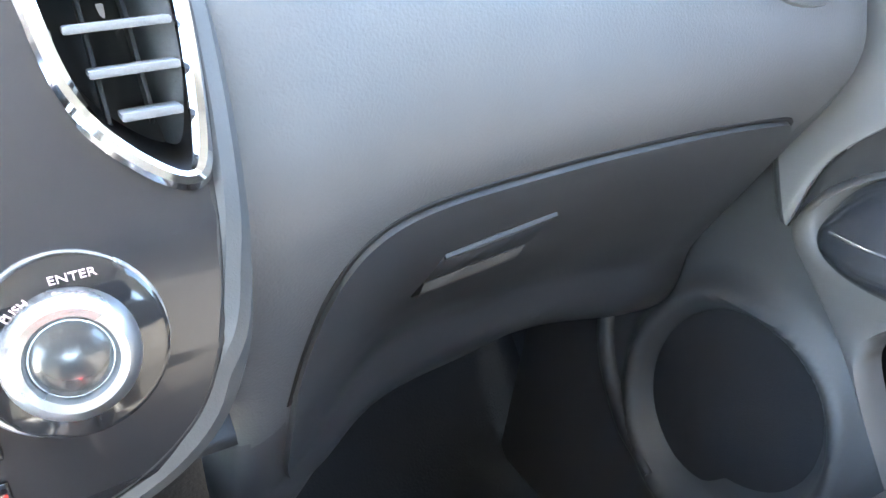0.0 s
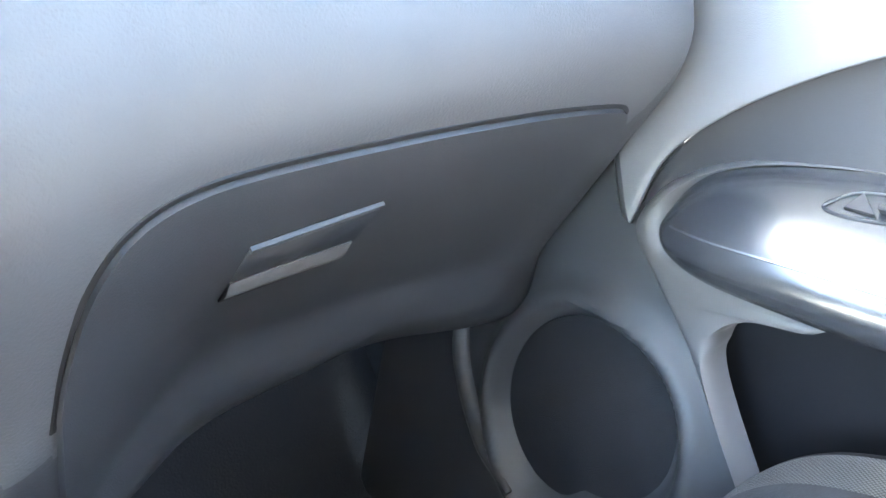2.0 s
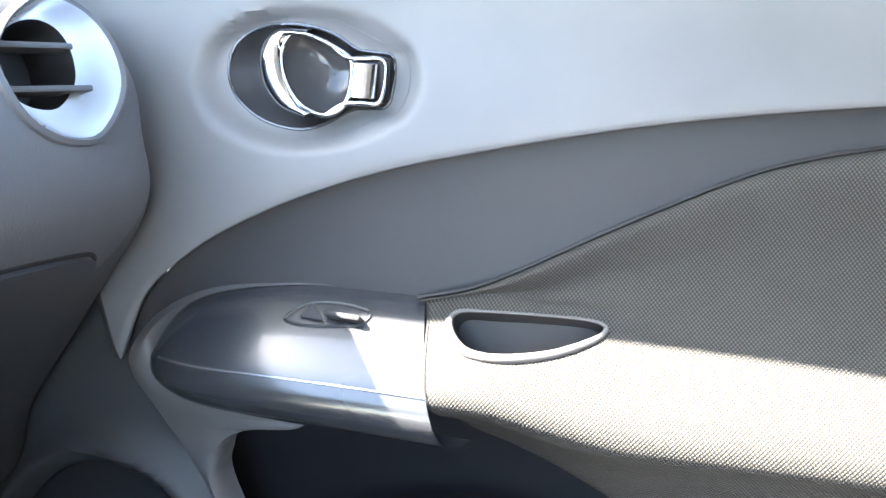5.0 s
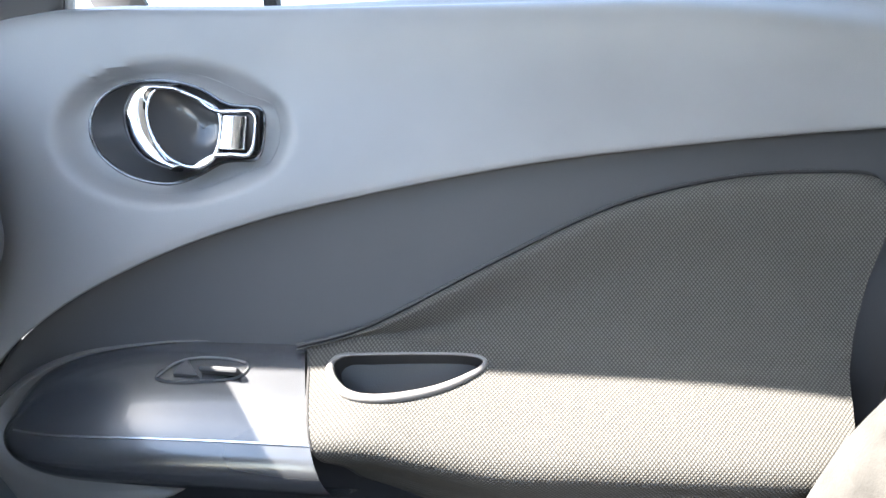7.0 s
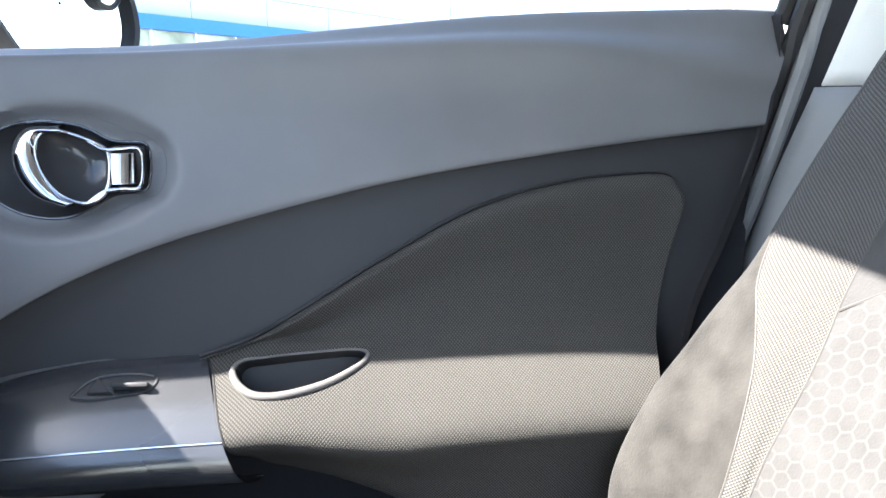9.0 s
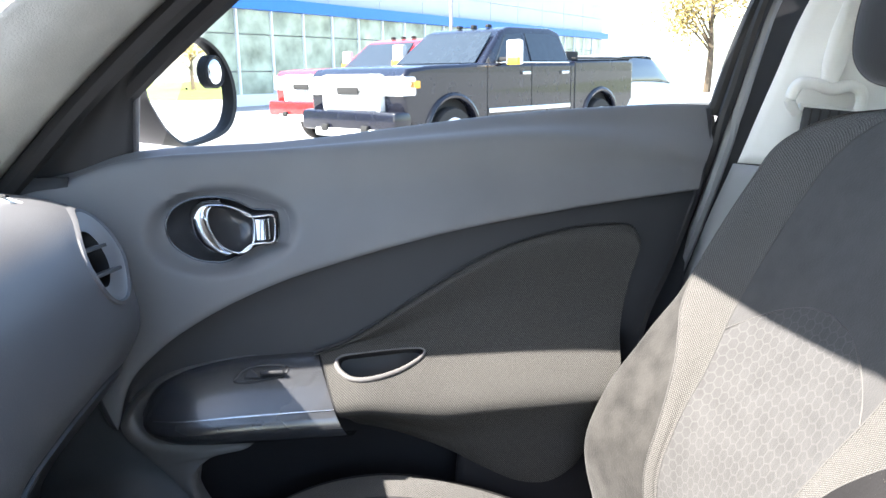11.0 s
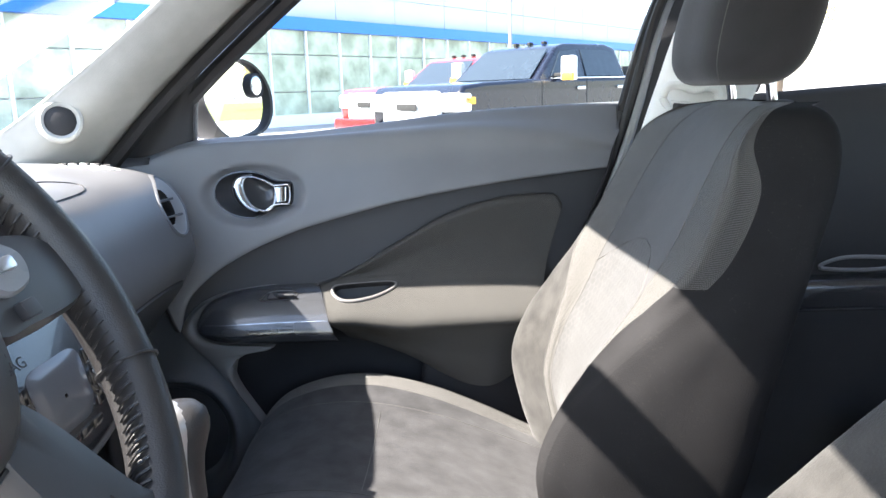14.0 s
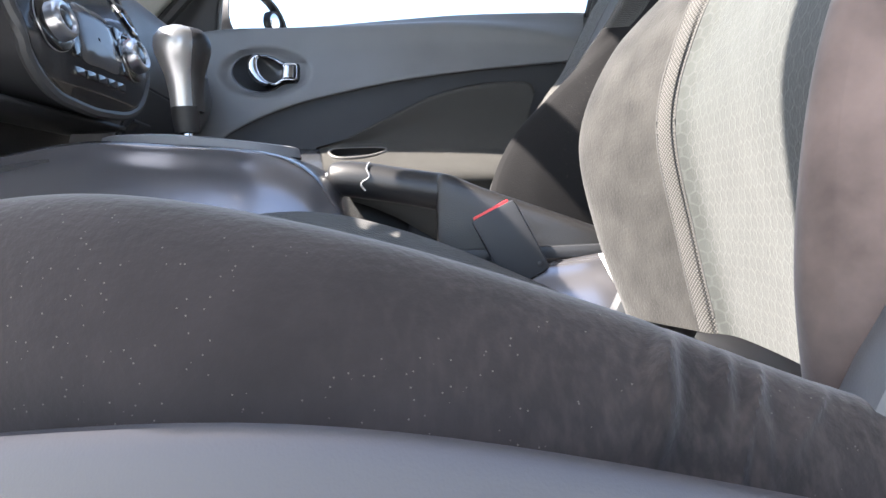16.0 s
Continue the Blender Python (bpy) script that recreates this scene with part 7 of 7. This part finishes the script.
part("post", tube([(LX, LY, GROUND), (LX, LY, 2.2), (LX, LY, 4.32)], [0.042, 0.036, 0.030], 12, 12, up=(0, 1, 0)), M_LAMPPOST, lamp)
part("foot", block((LX, LY, GROUND + 0.05), (0.22, 0.22, 0.10), 0.02), M_LAMPPOST, lamp)
for dx, dy in ((-0.27, 0.25), (0.30, -0.29)):
    part("arm", tube([(LX, LY, 4.28), (LX + 0.25 * dx, LY + 0.25 * dy, 4.42), (LX + dx, LY + dy, 4.52)], 0.018, 14, 8), M_LAMPPOST, lamp)
    part("lamp_head", placed(block((0, 0, 0), (0.50, 0.20, 0.07), 0.025), pose(LX + 1.5 * dx, LY + 1.5 * dy, 4.55, 0, 0, -43)), M_LAMPPOST, lamp)

M_BARK = material("bark", (0.10, 0.075, 0.05), 0.9, grain=0.8, grain_scale=30)
M_LEAF = material("autumn_leaves", (0.30, 0.22, 0.07), 0.8, vary=0.4, vary_scale=1.5)


def tree(x, y, h, seed):
    rnd = random.Random(seed)
    t = thing("tree", (x, y, GROUND), "tree with yellowing leaves in the distance", "tree", "distant trees")
    limbs = [tube([(x, y, GROUND), (x + 0.1, y, h * 0.3), (x, y + 0.1, h * 0.75)], [0.22, 0.16, 0.05], 10, 8)]
    tips = []
    for k in range(9):
        a, r = rnd.uniform(0, 6.28), rnd.uniform(0.18, 0.34) * h
        z0 = rnd.uniform(0.3, 0.6) * h
        e = (x + r * math.cos(a), y + r * math.sin(a), z0 + rnd.uniform(0.12, 0.35) * h)
        limbs.append(tube([(x, y, z0), ((x + e[0]) / 2, (y + e[1]) / 2, (z0 + e[2]) / 2 + 0.1), e], [0.07, 0.05, 0.02], 8, 6))
        tips.append(e)
    part("trunk", joined(*limbs), M_BARK, t, "brown trunk and limbs")
    verts, faces = [], []
    for k in range(1500):
        e = rnd.choice(tips)
        c = Vector((rnd.gauss(e[0], 0.085 * h), rnd.gauss(e[1], 0.085 * h), rnd.gauss(e[2], 0.075 * h)))
        u = Vector((rnd.gauss(0, 1), rnd.gauss(0, 1), rnd.gauss(0, 1))).normalized() * 0.13
        w = u.orthogonal().normalized() * 0.09
        n = len(verts)
        verts += [tuple(c - u), tuple(c + w), tuple(c + u), tuple(c - w)]
        faces.append((n, n + 1, n + 2, n + 3))
    tagged(part("crown", (verts, faces), M_LEAF, t), kind="stuff")


tree(18.0, 42.0, 7.0, 9)
tree(58.0, 38.0, 5.0, 5)
tree(60.0, 43.0, 4.2, 6)
